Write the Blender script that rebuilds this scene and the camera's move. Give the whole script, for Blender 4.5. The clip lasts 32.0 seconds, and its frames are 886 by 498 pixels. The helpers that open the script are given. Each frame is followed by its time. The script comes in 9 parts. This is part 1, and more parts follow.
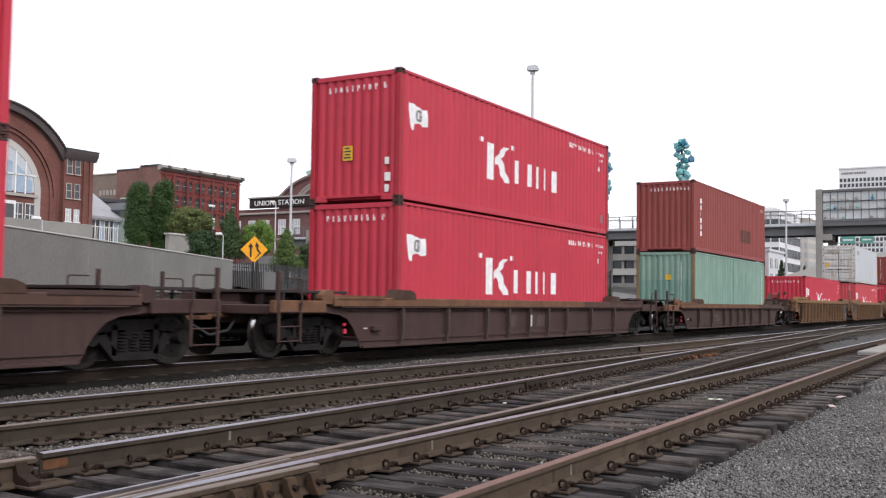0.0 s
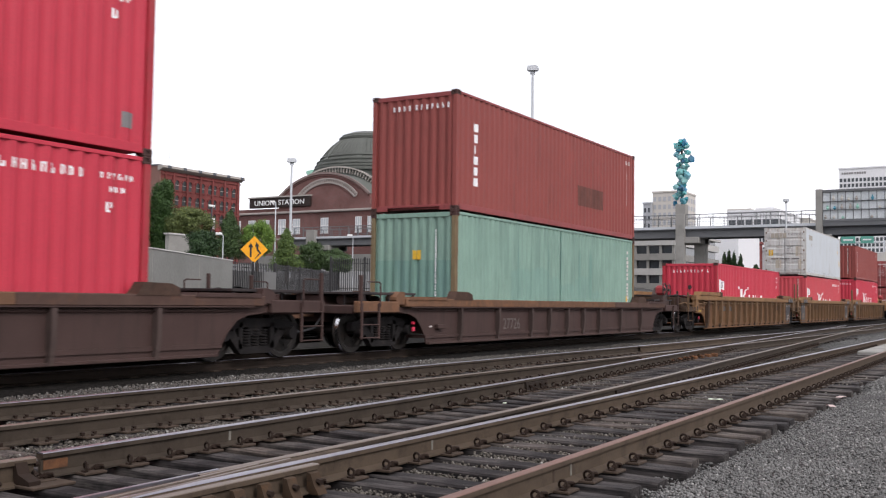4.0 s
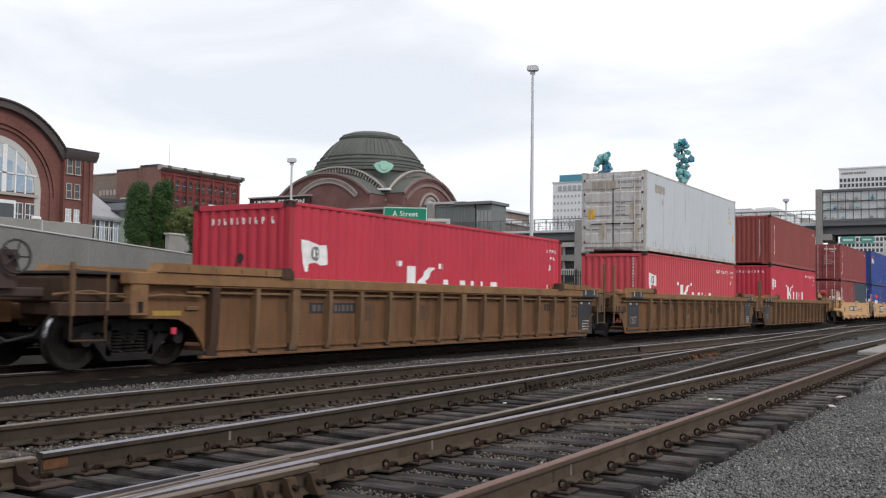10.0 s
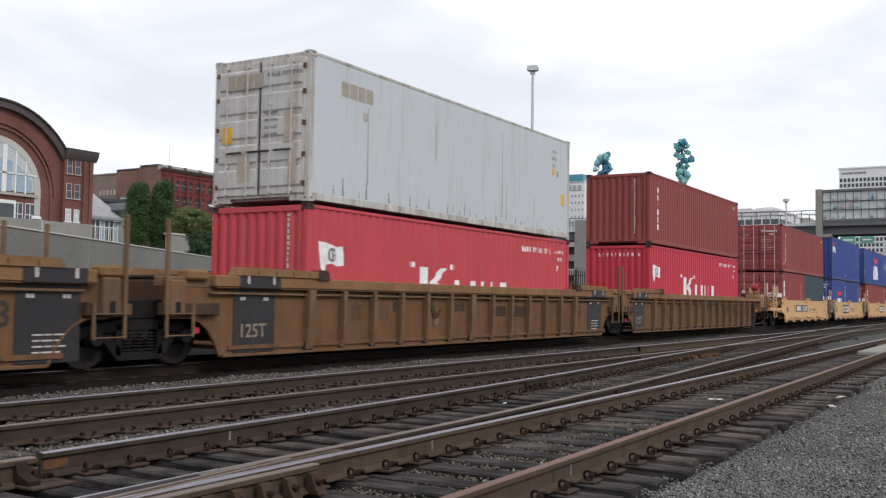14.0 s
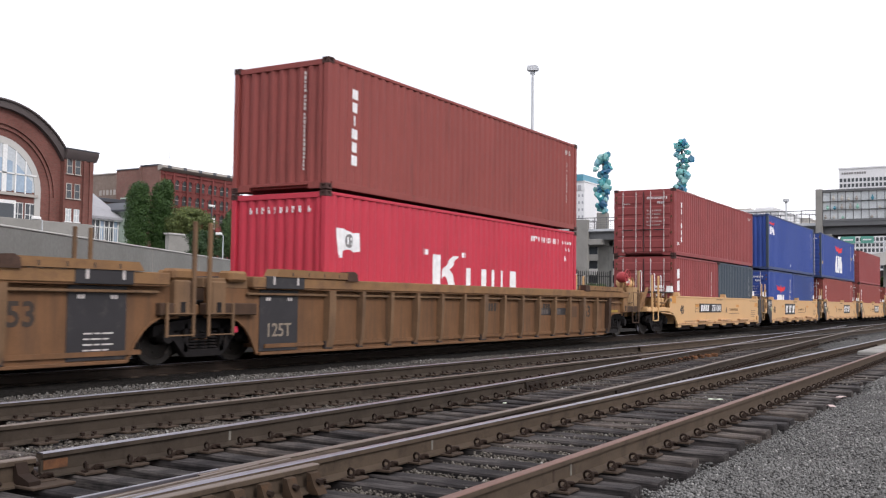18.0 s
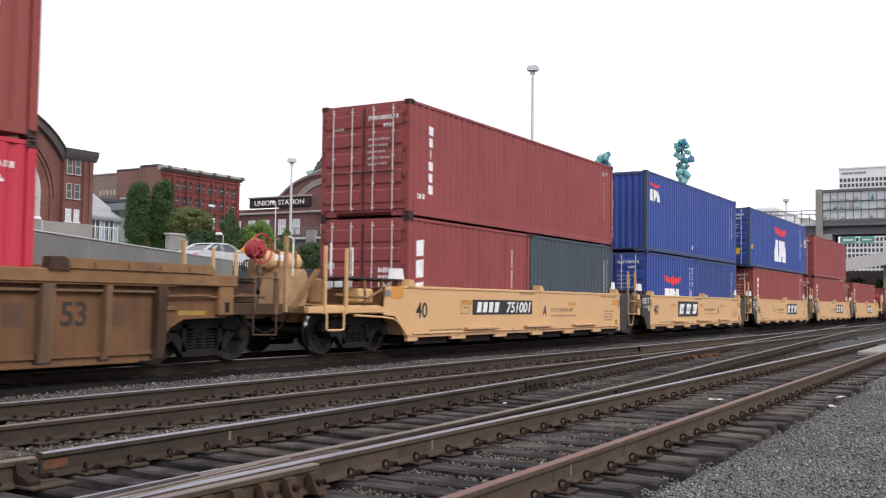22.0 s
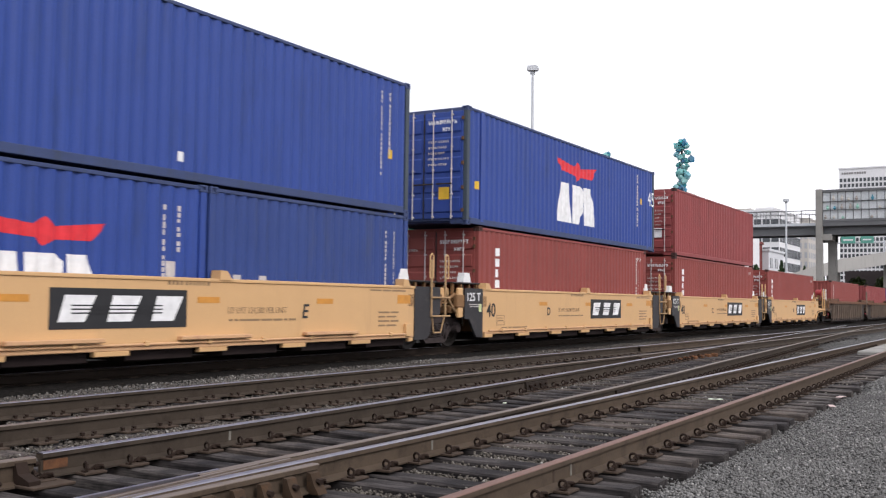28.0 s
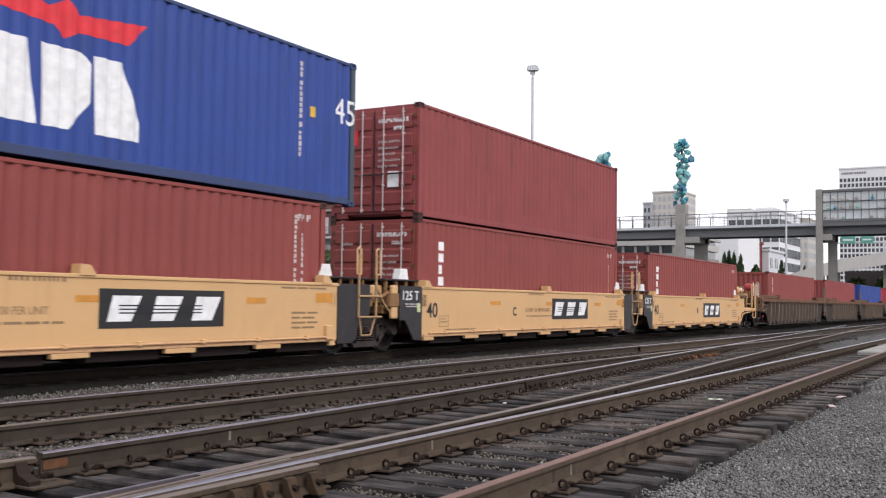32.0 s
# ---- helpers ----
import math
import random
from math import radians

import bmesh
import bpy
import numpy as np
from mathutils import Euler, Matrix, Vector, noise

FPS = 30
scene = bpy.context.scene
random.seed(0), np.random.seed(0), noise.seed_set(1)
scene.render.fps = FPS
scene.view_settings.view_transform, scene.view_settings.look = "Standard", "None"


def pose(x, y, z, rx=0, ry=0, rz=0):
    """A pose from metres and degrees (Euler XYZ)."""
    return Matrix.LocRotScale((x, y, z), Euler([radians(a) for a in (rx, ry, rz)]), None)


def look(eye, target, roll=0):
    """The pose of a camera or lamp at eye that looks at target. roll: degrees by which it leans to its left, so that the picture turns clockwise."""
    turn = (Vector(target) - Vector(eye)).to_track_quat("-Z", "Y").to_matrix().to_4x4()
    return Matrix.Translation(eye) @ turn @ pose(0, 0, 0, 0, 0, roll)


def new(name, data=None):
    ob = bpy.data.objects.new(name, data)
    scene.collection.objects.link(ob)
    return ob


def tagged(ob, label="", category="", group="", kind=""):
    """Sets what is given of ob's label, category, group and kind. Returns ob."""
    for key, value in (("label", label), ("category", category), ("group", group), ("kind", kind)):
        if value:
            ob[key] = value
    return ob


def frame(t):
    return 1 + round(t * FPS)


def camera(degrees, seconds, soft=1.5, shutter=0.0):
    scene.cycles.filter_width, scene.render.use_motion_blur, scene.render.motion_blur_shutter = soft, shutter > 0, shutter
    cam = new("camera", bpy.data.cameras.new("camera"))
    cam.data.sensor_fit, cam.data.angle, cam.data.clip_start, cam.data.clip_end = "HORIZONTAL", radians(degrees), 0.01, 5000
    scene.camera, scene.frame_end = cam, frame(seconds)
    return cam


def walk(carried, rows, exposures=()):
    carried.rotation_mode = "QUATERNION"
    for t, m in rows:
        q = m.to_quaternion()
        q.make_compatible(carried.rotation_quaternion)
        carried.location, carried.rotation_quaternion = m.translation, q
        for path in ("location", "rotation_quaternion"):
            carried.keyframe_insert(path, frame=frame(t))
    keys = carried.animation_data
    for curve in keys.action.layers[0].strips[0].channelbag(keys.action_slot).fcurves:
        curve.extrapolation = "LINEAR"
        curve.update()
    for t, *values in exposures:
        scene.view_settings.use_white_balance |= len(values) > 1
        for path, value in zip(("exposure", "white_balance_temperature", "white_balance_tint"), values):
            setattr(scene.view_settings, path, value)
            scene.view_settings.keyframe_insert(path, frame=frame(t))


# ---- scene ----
# Eye 1.08 m over the rail heads, which lie at z = 0; the train runs towards -x.
cam = camera(48.21, 32.0, soft=1.2, shutter=0.35)
YAW, PITCH = radians(30.84), radians(3.024)
EYE = Vector((0.0, 0.0, 1.079))
VIEW = look(EYE, EYE + Vector((math.cos(YAW) * math.cos(PITCH), math.sin(YAW) * math.cos(PITCH), math.sin(PITCH))), 0.772)
walk(cam, [(0.0, VIEW), (32.0, VIEW)], [(t, e, 6350, q) for t, e, q in ((0.0, 0.42, 15.0), (4.8, 0.42, 15.0), (6.0, 0.33, 14.5), (7.0, 0.21, 13.5), (8.0, 0.14, 12.0), (8.8, 0.06, 11.0), (13.0, 0.06, 11.0), (14.2, 0.07, 11.5), (16.5, 0.40, 15.0), (18.0, 0.42, 15.0), (32.0, 0.42, 15.0))])

TRAIN_Y = 12.92          # centre line of the train's track


def travelled(t):
    """Metres that the train has rolled after t seconds."""
    u = t / 10
    return 47.951 * u - 0.1939 * u ** 2 - 0.0691 * u ** 3 + 0.0082 * u ** 4


# ---- light: an overcast sky with a broad, weak sun ----
world = bpy.data.worlds.new("sky")
scene.world = world
world.use_nodes = True
wn, wl = world.node_tree.nodes, world.node_tree.links
background = wn["Background"]
sky = wn.new("ShaderNodeTexSky")
sky.sky_type, sky.sun_disc = "NISHITA", False
sky.sun_elevation, sky.sun_rotation = radians(40), radians(202)
sky_dim = wn.new("ShaderNodeMix")
sky_dim.data_type, sky_dim.blend_type = "RGBA", "MULTIPLY"
sky_dim.inputs["Factor"].default_value = 1.0
sky_dim.inputs["B"].default_value = (0.1, 0.1, 0.1, 1)
wl.new(sky.outputs["Color"], sky_dim.inputs["A"])
w_co = wn.new("ShaderNodeTexCoord")
w_map = wn.new("ShaderNodeMapping")
w_map.inputs["Scale"].default_value = (1.0, 1.0, 3.2)
wl.new(w_co.outputs["Generated"], w_map.inputs["Vector"])
w_noise = wn.new("ShaderNodeTexNoise")
w_noise.inputs["Scale"].default_value, w_noise.inputs["Detail"].default_value = 2.6, 7
w_noise.inputs["Distortion"].default_value = 0.5
wl.new(w_map.outputs["Vector"], w_noise.inputs["Vector"])
w_ramp = wn.new("ShaderNodeValToRGB")
w_ramp.color_ramp.elements[0].position, w_ramp.color_ramp.elements[0].color = 0.33, (0.845, 0.87, 0.905, 1)
w_ramp.color_ramp.elements[1].position, w_ramp.color_ramp.elements[1].color = 0.54, (1.12, 1.12, 1.13, 1)
wl.new(w_noise.outputs["Fac"], w_ramp.inputs["Fac"])
w_mix = wn.new("ShaderNodeMix")
w_mix.data_type = "RGBA"
w_mix.inputs["Factor"].default_value = 0.9
wl.new(sky_dim.outputs["Result"], w_mix.inputs["A"])
wl.new(w_ramp.outputs["Color"], w_mix.inputs["B"])
wl.new(w_mix.outputs["Result"], background.inputs["Color"])
background.inputs["Strength"].default_value = 1.0

sun = new("sun", bpy.data.lights.new("sun", "SUN"))
sun.data.energy, sun.data.angle, sun.data.color = 1.5, radians(20), (1.0, 0.96, 0.9)
sun.matrix_world = look((0, 0, 40), (18, 44, 0))


# ---- materials ----
def shader(name, rough=0.6, metal=0.0):
    m = bpy.data.materials.new(name)
    m.use_nodes = True
    n, l = m.node_tree.nodes, m.node_tree.links
    b = n["Principled BSDF"]
    b.inputs["Roughness"].default_value, b.inputs["Metallic"].default_value = rough, metal
    b.inputs["Specular IOR Level"].default_value = 0.5 if rough < 0.5 else 0.3 if rough < 0.62 else 0.12
    return m, n, l, b


def rgba(c, k=1.0):
    return (c[0] * k, c[1] * k, c[2] * k, 1)


def noise_node(n, l, co, scale, detail=4, rough=0.6):
    t = n.new("ShaderNodeTexNoise")
    t.inputs["Scale"].default_value, t.inputs["Detail"].default_value, t.inputs["Roughness"].default_value = scale, detail, rough
    l.new(co, t.inputs["Vector"])
    return t.outputs["Fac"]


def ramp_node(n, l, fac, stops):
    r = n.new("ShaderNodeValToRGB")
    e = r.color_ramp.elements
    while len(e) < len(stops):
        e.new(0.5)
    for k, (p, c) in enumerate(stops):
        e[k].position, e[k].color = p, c
    l.new(fac, r.inputs["Fac"])
    return r.outputs["Color"]


def mix_node(n, l, fac, a, b, blend="MIX"):
    x = n.new("ShaderNodeMix")
    x.data_type, x.blend_type = "RGBA", blend
    for v, k in ((fac, "Factor"), (a, "A"), (b, "B")):
        if isinstance(v, bpy.types.NodeSocket):
            l.new(v, x.inputs[k])
        else:
            x.inputs[k].default_value = v
    return x.outputs["Result"]


def scaled(n, l, co, s):
    mp = n.new("ShaderNodeMapping")
    mp.inputs["Scale"].default_value = s
    l.new(co, mp.inputs["Vector"])
    return mp.outputs["Vector"]


def bump_node(n, l, b, height, strength, dist=0.02):
    k = n.new("ShaderNodeBump")
    k.inputs["Strength"].default_value, k.inputs["Distance"].default_value = strength, dist
    l.new(height, k.inputs["Height"])
    l.new(k.outputs["Normal"], b.inputs["Normal"])


def worn(name, colour, rough=0.55, metal=0.0, scale=1.5, spread=0.25, stain=None, amount=0.5, streak=False, bump=0.1, grain=40.0):
    """A surface with mottling at two scales, and stains of a second colour where given (streaks that run down on request)."""
    m, n, l, b = shader(name, rough, metal)
    co = n.new("ShaderNodeTexCoord").outputs["Object"]
    big = noise_node(n, l, co, scale, 5)
    fine = noise_node(n, l, co, grain, 3)
    c = ramp_node(n, l, big, [(0.25, rgba(colour, 1 - spread)), (0.75, rgba(colour, 1 + spread))])
    c = mix_node(n, l, 0.35, c, ramp_node(n, l, fine, [(0.3, rgba(colour, 0.7)), (0.7, rgba(colour, 1.25))]))
    if stain:
        v = scaled(n, l, co, (2.2, 2.2, 0.22) if streak else (0.9, 0.9, 0.9))
        s = noise_node(n, l, v, 1.7 if streak else scale * 1.6, 8, 0.72)
        f = ramp_node(n, l, s, [(0.64 - 0.22 * amount, (0, 0, 0, 1)), (0.80 - 0.1 * amount, (0.85, 0.85, 0.85, 1))])
        c = mix_node(n, l, f, c, rgba(stain))
    l.new(c, b.inputs["Base Color"])
    r = ramp_node(n, l, fine, [(0.2, rgba((1, 1, 1), max(0.05, rough - 0.12))), (0.8, rgba((1, 1, 1), min(1, rough + 0.15)))])
    l.new(r, b.inputs["Roughness"])
    if bump:
        bump_node(n, l, b, fine, bump, 0.01)
    return m


def plain(name, colour, rough=0.6, metal=0.0):
    m, n, l, b = shader(name, rough, metal)
    co = n.new("ShaderNodeTexCoord").outputs["Object"]
    c = ramp_node(n, l, noise_node(n, l, co, 6.0, 5), [(0.3, rgba(colour, 0.86)), (0.7, rgba(colour, 1.12))])
    l.new(c, b.inputs["Base Color"])
    return m


def brickwork(name, colour, mortar, size=1.0):
    m, n, l, b = shader(name, 0.85)
    co = n.new("ShaderNodeTexCoord").outputs["Object"]
    sep = n.new("ShaderNodeSeparateXYZ")
    l.new(co, sep.inputs[0])
    add = n.new("ShaderNodeMath")
    l.new(sep.outputs[0], add.inputs[0])
    l.new(sep.outputs[1], add.inputs[1])
    comb = n.new("ShaderNodeCombineXYZ")
    l.new(add.outputs[0], comb.inputs[0])
    l.new(sep.outputs[2], comb.inputs[1])
    t = n.new("ShaderNodeTexBrick")
    t.inputs["Scale"].default_value = 1.0
    t.inputs["Brick Width"].default_value, t.inputs["Row Height"].default_value = 0.22 * size, 0.075 * size
    t.inputs["Mortar Size"].default_value = 0.009 * size
    for k, v in (("Color1", rgba(colour, 0.85)), ("Color2", rgba(colour, 1.15)), ("Mortar", rgba(mortar))):
        t.inputs[k].default_value = v
    l.new(comb.outputs[0], t.inputs["Vector"])
    big = ramp_node(n, l, noise_node(n, l, co, 0.25, 6), [(0.3, (0.75, 0.73, 0.72, 1)), (0.7, (1.15, 1.15, 1.15, 1))])
    l.new(mix_node(n, l, 1.0, t.outputs["Color"], big, "MULTIPLY"), b.inputs["Base Color"])
    return m


def leafy(name, colour):
    m, n, l, b = shader(name, 0.6)
    g = n.new("ShaderNodeNewGeometry")
    c = ramp_node(n, l, g.outputs["Random Per Island"], [(0.0, rgba(colour, 0.65)), (0.6, rgba(colour)), (1.0, (colour[0] * 1.5, colour[1] * 1.35, colour[2] * 1.1, 1))])
    l.new(c, b.inputs["Base Color"])
    b.inputs["Subsurface Weight"].default_value = 0.0
    return m


def stones(name, dark, light, rough=0.9):
    m, n, l, b = shader(name, rough)
    g = n.new("ShaderNodeNewGeometry")
    co = n.new("ShaderNodeTexCoord").outputs["Object"]
    c = ramp_node(n, l, g.outputs["Random Per Island"], [(0.0, rgba(dark)), (0.55, rgba([(p + q) / 2 for p, q in zip(dark, light)])), (0.93, rgba(light)), (1.0, (0.5, 0.49, 0.46, 1))])
    l.new(mix_node(n, l, 0.5, c, ramp_node(n, l, noise_node(n, l, co, 0.5, 6), [(0.3, rgba(dark)), (0.7, rgba(light))])), b.inputs["Base Color"])
    return m


def gravel_sheet(name, dark, light, scale=26.0):
    m, n, l, b = shader(name, 0.95)
    co = n.new("ShaderNodeTexCoord").outputs["Object"]
    v = n.new("ShaderNodeTexVoronoi")
    v.inputs["Scale"].default_value = scale
    l.new(co, v.inputs["Vector"])
    sep = n.new("ShaderNodeSeparateColor")
    l.new(v.outputs["Color"], sep.inputs[0])
    c = ramp_node(n, l, sep.outputs[0], [(0.0, rgba(dark, 0.7)), (0.5, rgba(dark)), (1.0, rgba(light))])
    big = ramp_node(n, l, noise_node(n, l, co, 0.35, 6), [(0.3, (0.7, 0.7, 0.7, 1)), (0.7, (1.2, 1.2, 1.18, 1))])
    l.new(mix_node(n, l, 1.0, c, big, "MULTIPLY"), b.inputs["Base Color"])
    bump_node(n, l, b, v.outputs["Distance"], 0.9, 0.03)
    return m


PAINT_RED = worn("crimson_container_paint", (0.450, 0.033, 0.056), 0.55, 0, 0.8, 0.12, (0.27, 0.030, 0.036), 0.35, True, 0.05)
PAINT_RED_RUST = worn("rust_worn_crimson_paint", (0.36, 0.032, 0.048), 0.65, 0, 3.0, 0.2, (0.20, 0.075, 0.062), 0.75, True, 0.12)
PAINT_PINK = worn("faded_red_container_paint", (0.46, 0.058, 0.072), 0.6, 0, 0.8, 0.12, (0.37, 0.095, 0.095), 0.4, True, 0.05)
PAINT_BROWN = worn("oxide_red_container_paint", (0.226, 0.052, 0.044), 0.6, 0, 0.7, 0.12, (0.140, 0.038, 0.031), 0.45, True, 0.05)
PAINT_BROWN_WORN = worn("streaked_oxide_red_paint", (0.232, 0.050, 0.049), 0.6, 0, 0.9, 0.16, (0.135, 0.036, 0.034), 0.55, True, 0.05)
PAINT_GREEN = worn("pale_green_container_paint", (0.198, 0.308, 0.250), 0.6, 0, 1.0, 0.18, (0.115, 0.190, 0.162), 0.85, True, 0.05)
PAINT_GREEN_RUST = worn("rust_eaten_green_paint", (0.20, 0.17, 0.10), 0.75, 0, 4.0, 0.3, (0.12, 0.062, 0.036), 1.5, True, 0.15)
PAINT_TEAL = worn("repainted_teal_patch", (0.150, 0.265, 0.218), 0.6, 0, 1.0, 0.15, (0.095, 0.175, 0.170), 0.75, True, 0.05)
PAINT_TEAL_FAINT = worn("thin_teal_overpaint", (0.172, 0.282, 0.234), 0.6, 0, 1.0, 0.15, (0.125, 0.215, 0.195), 0.5, True)
PAINT_WHITE = worn("weathered_white_container_paint", (0.475, 0.505, 0.53), 0.5, 0, 0.6, 0.06, (0.36, 0.35, 0.32), 0.5, True, 0.04)
PAINT_WHITE_DOOR = worn("brown_stained_white_paint", (0.50, 0.50, 0.49), 0.6, 0, 1.6, 0.15, (0.27, 0.215, 0.165), 0.85, True, 0.05)
PAINT_WHITE_RUST = worn("rust_streaked_white_paint", (0.50, 0.50, 0.48), 0.6, 0, 2.5, 0.15, (0.17, 0.10, 0.06), 1.0, True, 0.06)
PAINT_BLUE = worn("royal_blue_container_paint", (0.0235, 0.055, 0.243), 0.5, 0, 0.8, 0.12, (0.020, 0.041, 0.144), 0.5, True, 0.05)
PAINT_BLUE_FADED = worn("greyed_blue_container_paint", (0.026, 0.052, 0.190), 0.55, 0, 0.8, 0.15, (0.045, 0.060, 0.130), 0.5, True, 0.05)
# Rail blue, greyed to put the sky's sheen into the colour.
RAIL_BLUE = worn("greyed_blue_rail_paint", (0.038, 0.056, 0.135), 0.6, 0, 1.5, 0.2, (0.035, 0.045, 0.07), 0.6, True, 0.05)
PAINT_SLATE = worn("slate_blue_container_paint", (0.046, 0.062, 0.078), 0.55, 0, 0.8, 0.15, (0.036, 0.048, 0.076), 0.8, True, 0.05)
CASTING = worn("dark_cast_corner_steel", (0.075, 0.042, 0.038), 0.75, 0.1, 6, 0.35, (0.045, 0.030, 0.026), 0.6)
RUSTY = worn("rusted_corner_steel", (0.115, 0.062, 0.04), 0.8, 0.1, 6, 0.35, (0.22, 0.10, 0.04), 0.7, True, 0.2)
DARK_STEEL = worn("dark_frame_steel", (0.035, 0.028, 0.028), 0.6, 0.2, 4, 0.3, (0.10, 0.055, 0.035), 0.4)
CAR_BROWN = worn("grimy_brown_car_paint", (0.060, 0.037, 0.033), 0.65, 0, 1.3, 0.25, (0.035, 0.025, 0.021), 0.6, True, 0.08)
CHORD_BROWN = worn("sun_bleached_brown_paint", (0.126, 0.068, 0.042), 0.75, 0, 2.5, 0.35, (0.205, 0.098, 0.050), 0.75)
CHORD_DARK = worn("grimy_brown_chord_paint", (0.078, 0.047, 0.038), 0.75, 0, 2.0, 0.35, (0.13, 0.066, 0.040), 0.5)
CAR_TAN = worn("dirty_tan_car_paint", (0.152, 0.079, 0.040), 0.7, 0, 1.6, 0.3, (0.070, 0.044, 0.030), 0.8, True, 0.08)
CHORD_TAN = worn("tan_chord_paint", (0.212, 0.119, 0.057), 0.7, 0, 1.6, 0.25, (0.105, 0.062, 0.042), 0.7)
POST_TAN = worn("dusty_grey_tan_post_paint", (0.160, 0.097, 0.055), 0.75, 0, 2.2, 0.3, (0.075, 0.052, 0.040), 0.7, True, 0.08)
CAR_YELLOW = worn("pale_orange_yellow_car_paint", (0.560, 0.345, 0.163), 0.5, 0, 0.9, 0.06, (0.460, 0.285, 0.138), 0.35, True, 0.01, 220.0)
POST_DULL = worn("pale_dusty_rib_paint", (0.165, 0.125, 0.098), 0.75, 0, 2.0, 0.3, (0.08, 0.06, 0.05), 0.6, True, 0.08)
CAR_GREY = worn("dull_brown_grey_car_paint", (0.046, 0.037, 0.032), 0.7, 0, 1.2, 0.3, (0.042, 0.032, 0.028), 0.6, True, 0.08)
PANEL_BLACK = worn("black_panel_paint", (0.026, 0.024, 0.026), 0.5, 0, 2, 0.25, (0.07, 0.06, 0.055), 0.4)
TRUCK_BLACK = worn("greasy_cast_steel", (0.018, 0.016, 0.016), 0.7, 0.15, 5, 0.4, (0.045, 0.033, 0.027), 0.4)
WHEEL_STEEL = worn("wheel_steel", (0.019, 0.016, 0.014), 0.55, 0.4, 7, 0.3, (0.036, 0.024, 0.018), 0.5)
BRIGHT_STEEL = plain("polished_tread_steel", (0.55, 0.55, 0.56), 0.22, 1.0)
WHITE_PAINT = plain("white_lettering_paint", (0.72, 0.72, 0.72), 0.6)
OFF_WHITE = plain("dulled_white_lettering_paint", (0.50, 0.46, 0.44), 0.7)
BLACK_PAINT = plain("black_lettering_paint", (0.022, 0.022, 0.024), 0.6)
RED_PAINT = plain("bright_red_decal_paint", (0.62, 0.03, 0.04), 0.5)
YELLOW_DECAL = plain("yellow_decal", (0.62, 0.38, 0.03), 0.5)
ORANGE_DECAL = plain("orange_decal", (0.52, 0.23, 0.04), 0.5)
PATCH_BROWN = worn("dark_brown_overpaint", (0.135, 0.056, 0.046), 0.7, 0, 3.0, 0.35, (0.085, 0.042, 0.036), 0.7, True, 0.1)
DARK_PRINT = plain("dark_grey_number_paint", (0.05, 0.04, 0.034), 0.7)
GREY_DECAL = plain("grey_print", (0.18, 0.17, 0.17), 0.6)
TAN_PRINT = plain("brown_print_on_yellow", (0.24, 0.155, 0.085), 0.6)
LADDER_TAN = worn("dusty_tan_ladder_paint", (0.36, 0.235, 0.125), 0.7, 0, 2.0, 0.25, (0.20, 0.13, 0.08), 0.6)
GHOST_LETTER = plain("ghost_of_grey_lettering", (0.080, 0.058, 0.052), 0.75)
RAIL_SIDE = worn("brown_rail_rust", (0.072, 0.053, 0.038), 0.8, 0.0, 3, 0.3, (0.030, 0.022, 0.016), 0.6)
MUSEUM_GLASS = plain("pale_blue_window_glass", (0.27, 0.35, 0.44), 0.15)
RAIL_TOP_SHINY = plain("polished_rail_head", (0.29, 0.28, 0.315), 0.42, 1.0)
RAIL_TOP_DULL = worn("dull_rail_head", (0.150, 0.120, 0.100), 0.5, 0.3, 5, 0.2)
RAIL_TOP_RED = worn("rusted_rail_head", (0.155, 0.088, 0.070), 0.6, 0.2, 5, 0.2)
CLIP_STEEL = worn("rusty_clip_steel", (0.026, 0.017, 0.013), 0.75, 0.1, 8, 0.4)
STONE_NEAR = stones("grey_ballast_stone", (0.050, 0.049, 0.048), (0.215, 0.211, 0.204))
STONE_MID = stones("brownish_grey_ballast_stone", (0.034, 0.031, 0.028), (0.145, 0.138, 0.127))
STONE_BROWN = stones("brown_ballast_stone", (0.026, 0.023, 0.020), (0.170, 0.152, 0.130))
GROUND_MAT = gravel_sheet("ballast_and_gravel", (0.063, 0.062, 0.060), (0.150, 0.148, 0.143))
SHADE_BALLAST = gravel_sheet("oily_dark_ballast", (0.008, 0.007, 0.006), (0.022, 0.019, 0.017))
CONCRETE = worn("weathered_concrete", (0.250, 0.243, 0.226), 0.9, 0, 0.45, 0.16, (0.180, 0.175, 0.160), 0.6, False, 0.2, 14.0)
WALL_CONCRETE = worn("stained_wall_concrete", (0.205, 0.205, 0.192), 0.9, 0, 0.35, 0.16, (0.160, 0.157, 0.145), 0.6, False, 0.2, 9.0)
CONCRETE_LIGHT = worn("pale_concrete", (0.42, 0.41, 0.39), 0.9, 0, 0.3, 0.12, (0.30, 0.29, 0.27), 0.4, True, 0.1)
BRIDGE_GREY = worn("grey_painted_bridge_steel", (0.115, 0.118, 0.122), 0.6, 0, 0.3, 0.12, (0.09, 0.09, 0.095), 0.4)
POLE_GREY = worn("galvanised_pole", (0.48, 0.50, 0.52), 0.5, 0.2, 2, 0.1)
FENCE_BLACK = worn("black_fence_paint", (0.028, 0.027, 0.028), 0.5, 0.1, 4, 0.3)
BRICK_STATION = brickwork("station_brick", (0.158, 0.074, 0.068), (0.15, 0.11, 0.10))
BRICK_MUSEUM = brickwork("museum_brick", (0.158, 0.062, 0.052), (0.14, 0.09, 0.075))
BRICK_RED = brickwork("warehouse_red_brick", (0.185, 0.046, 0.044), (0.15, 0.07, 0.06))
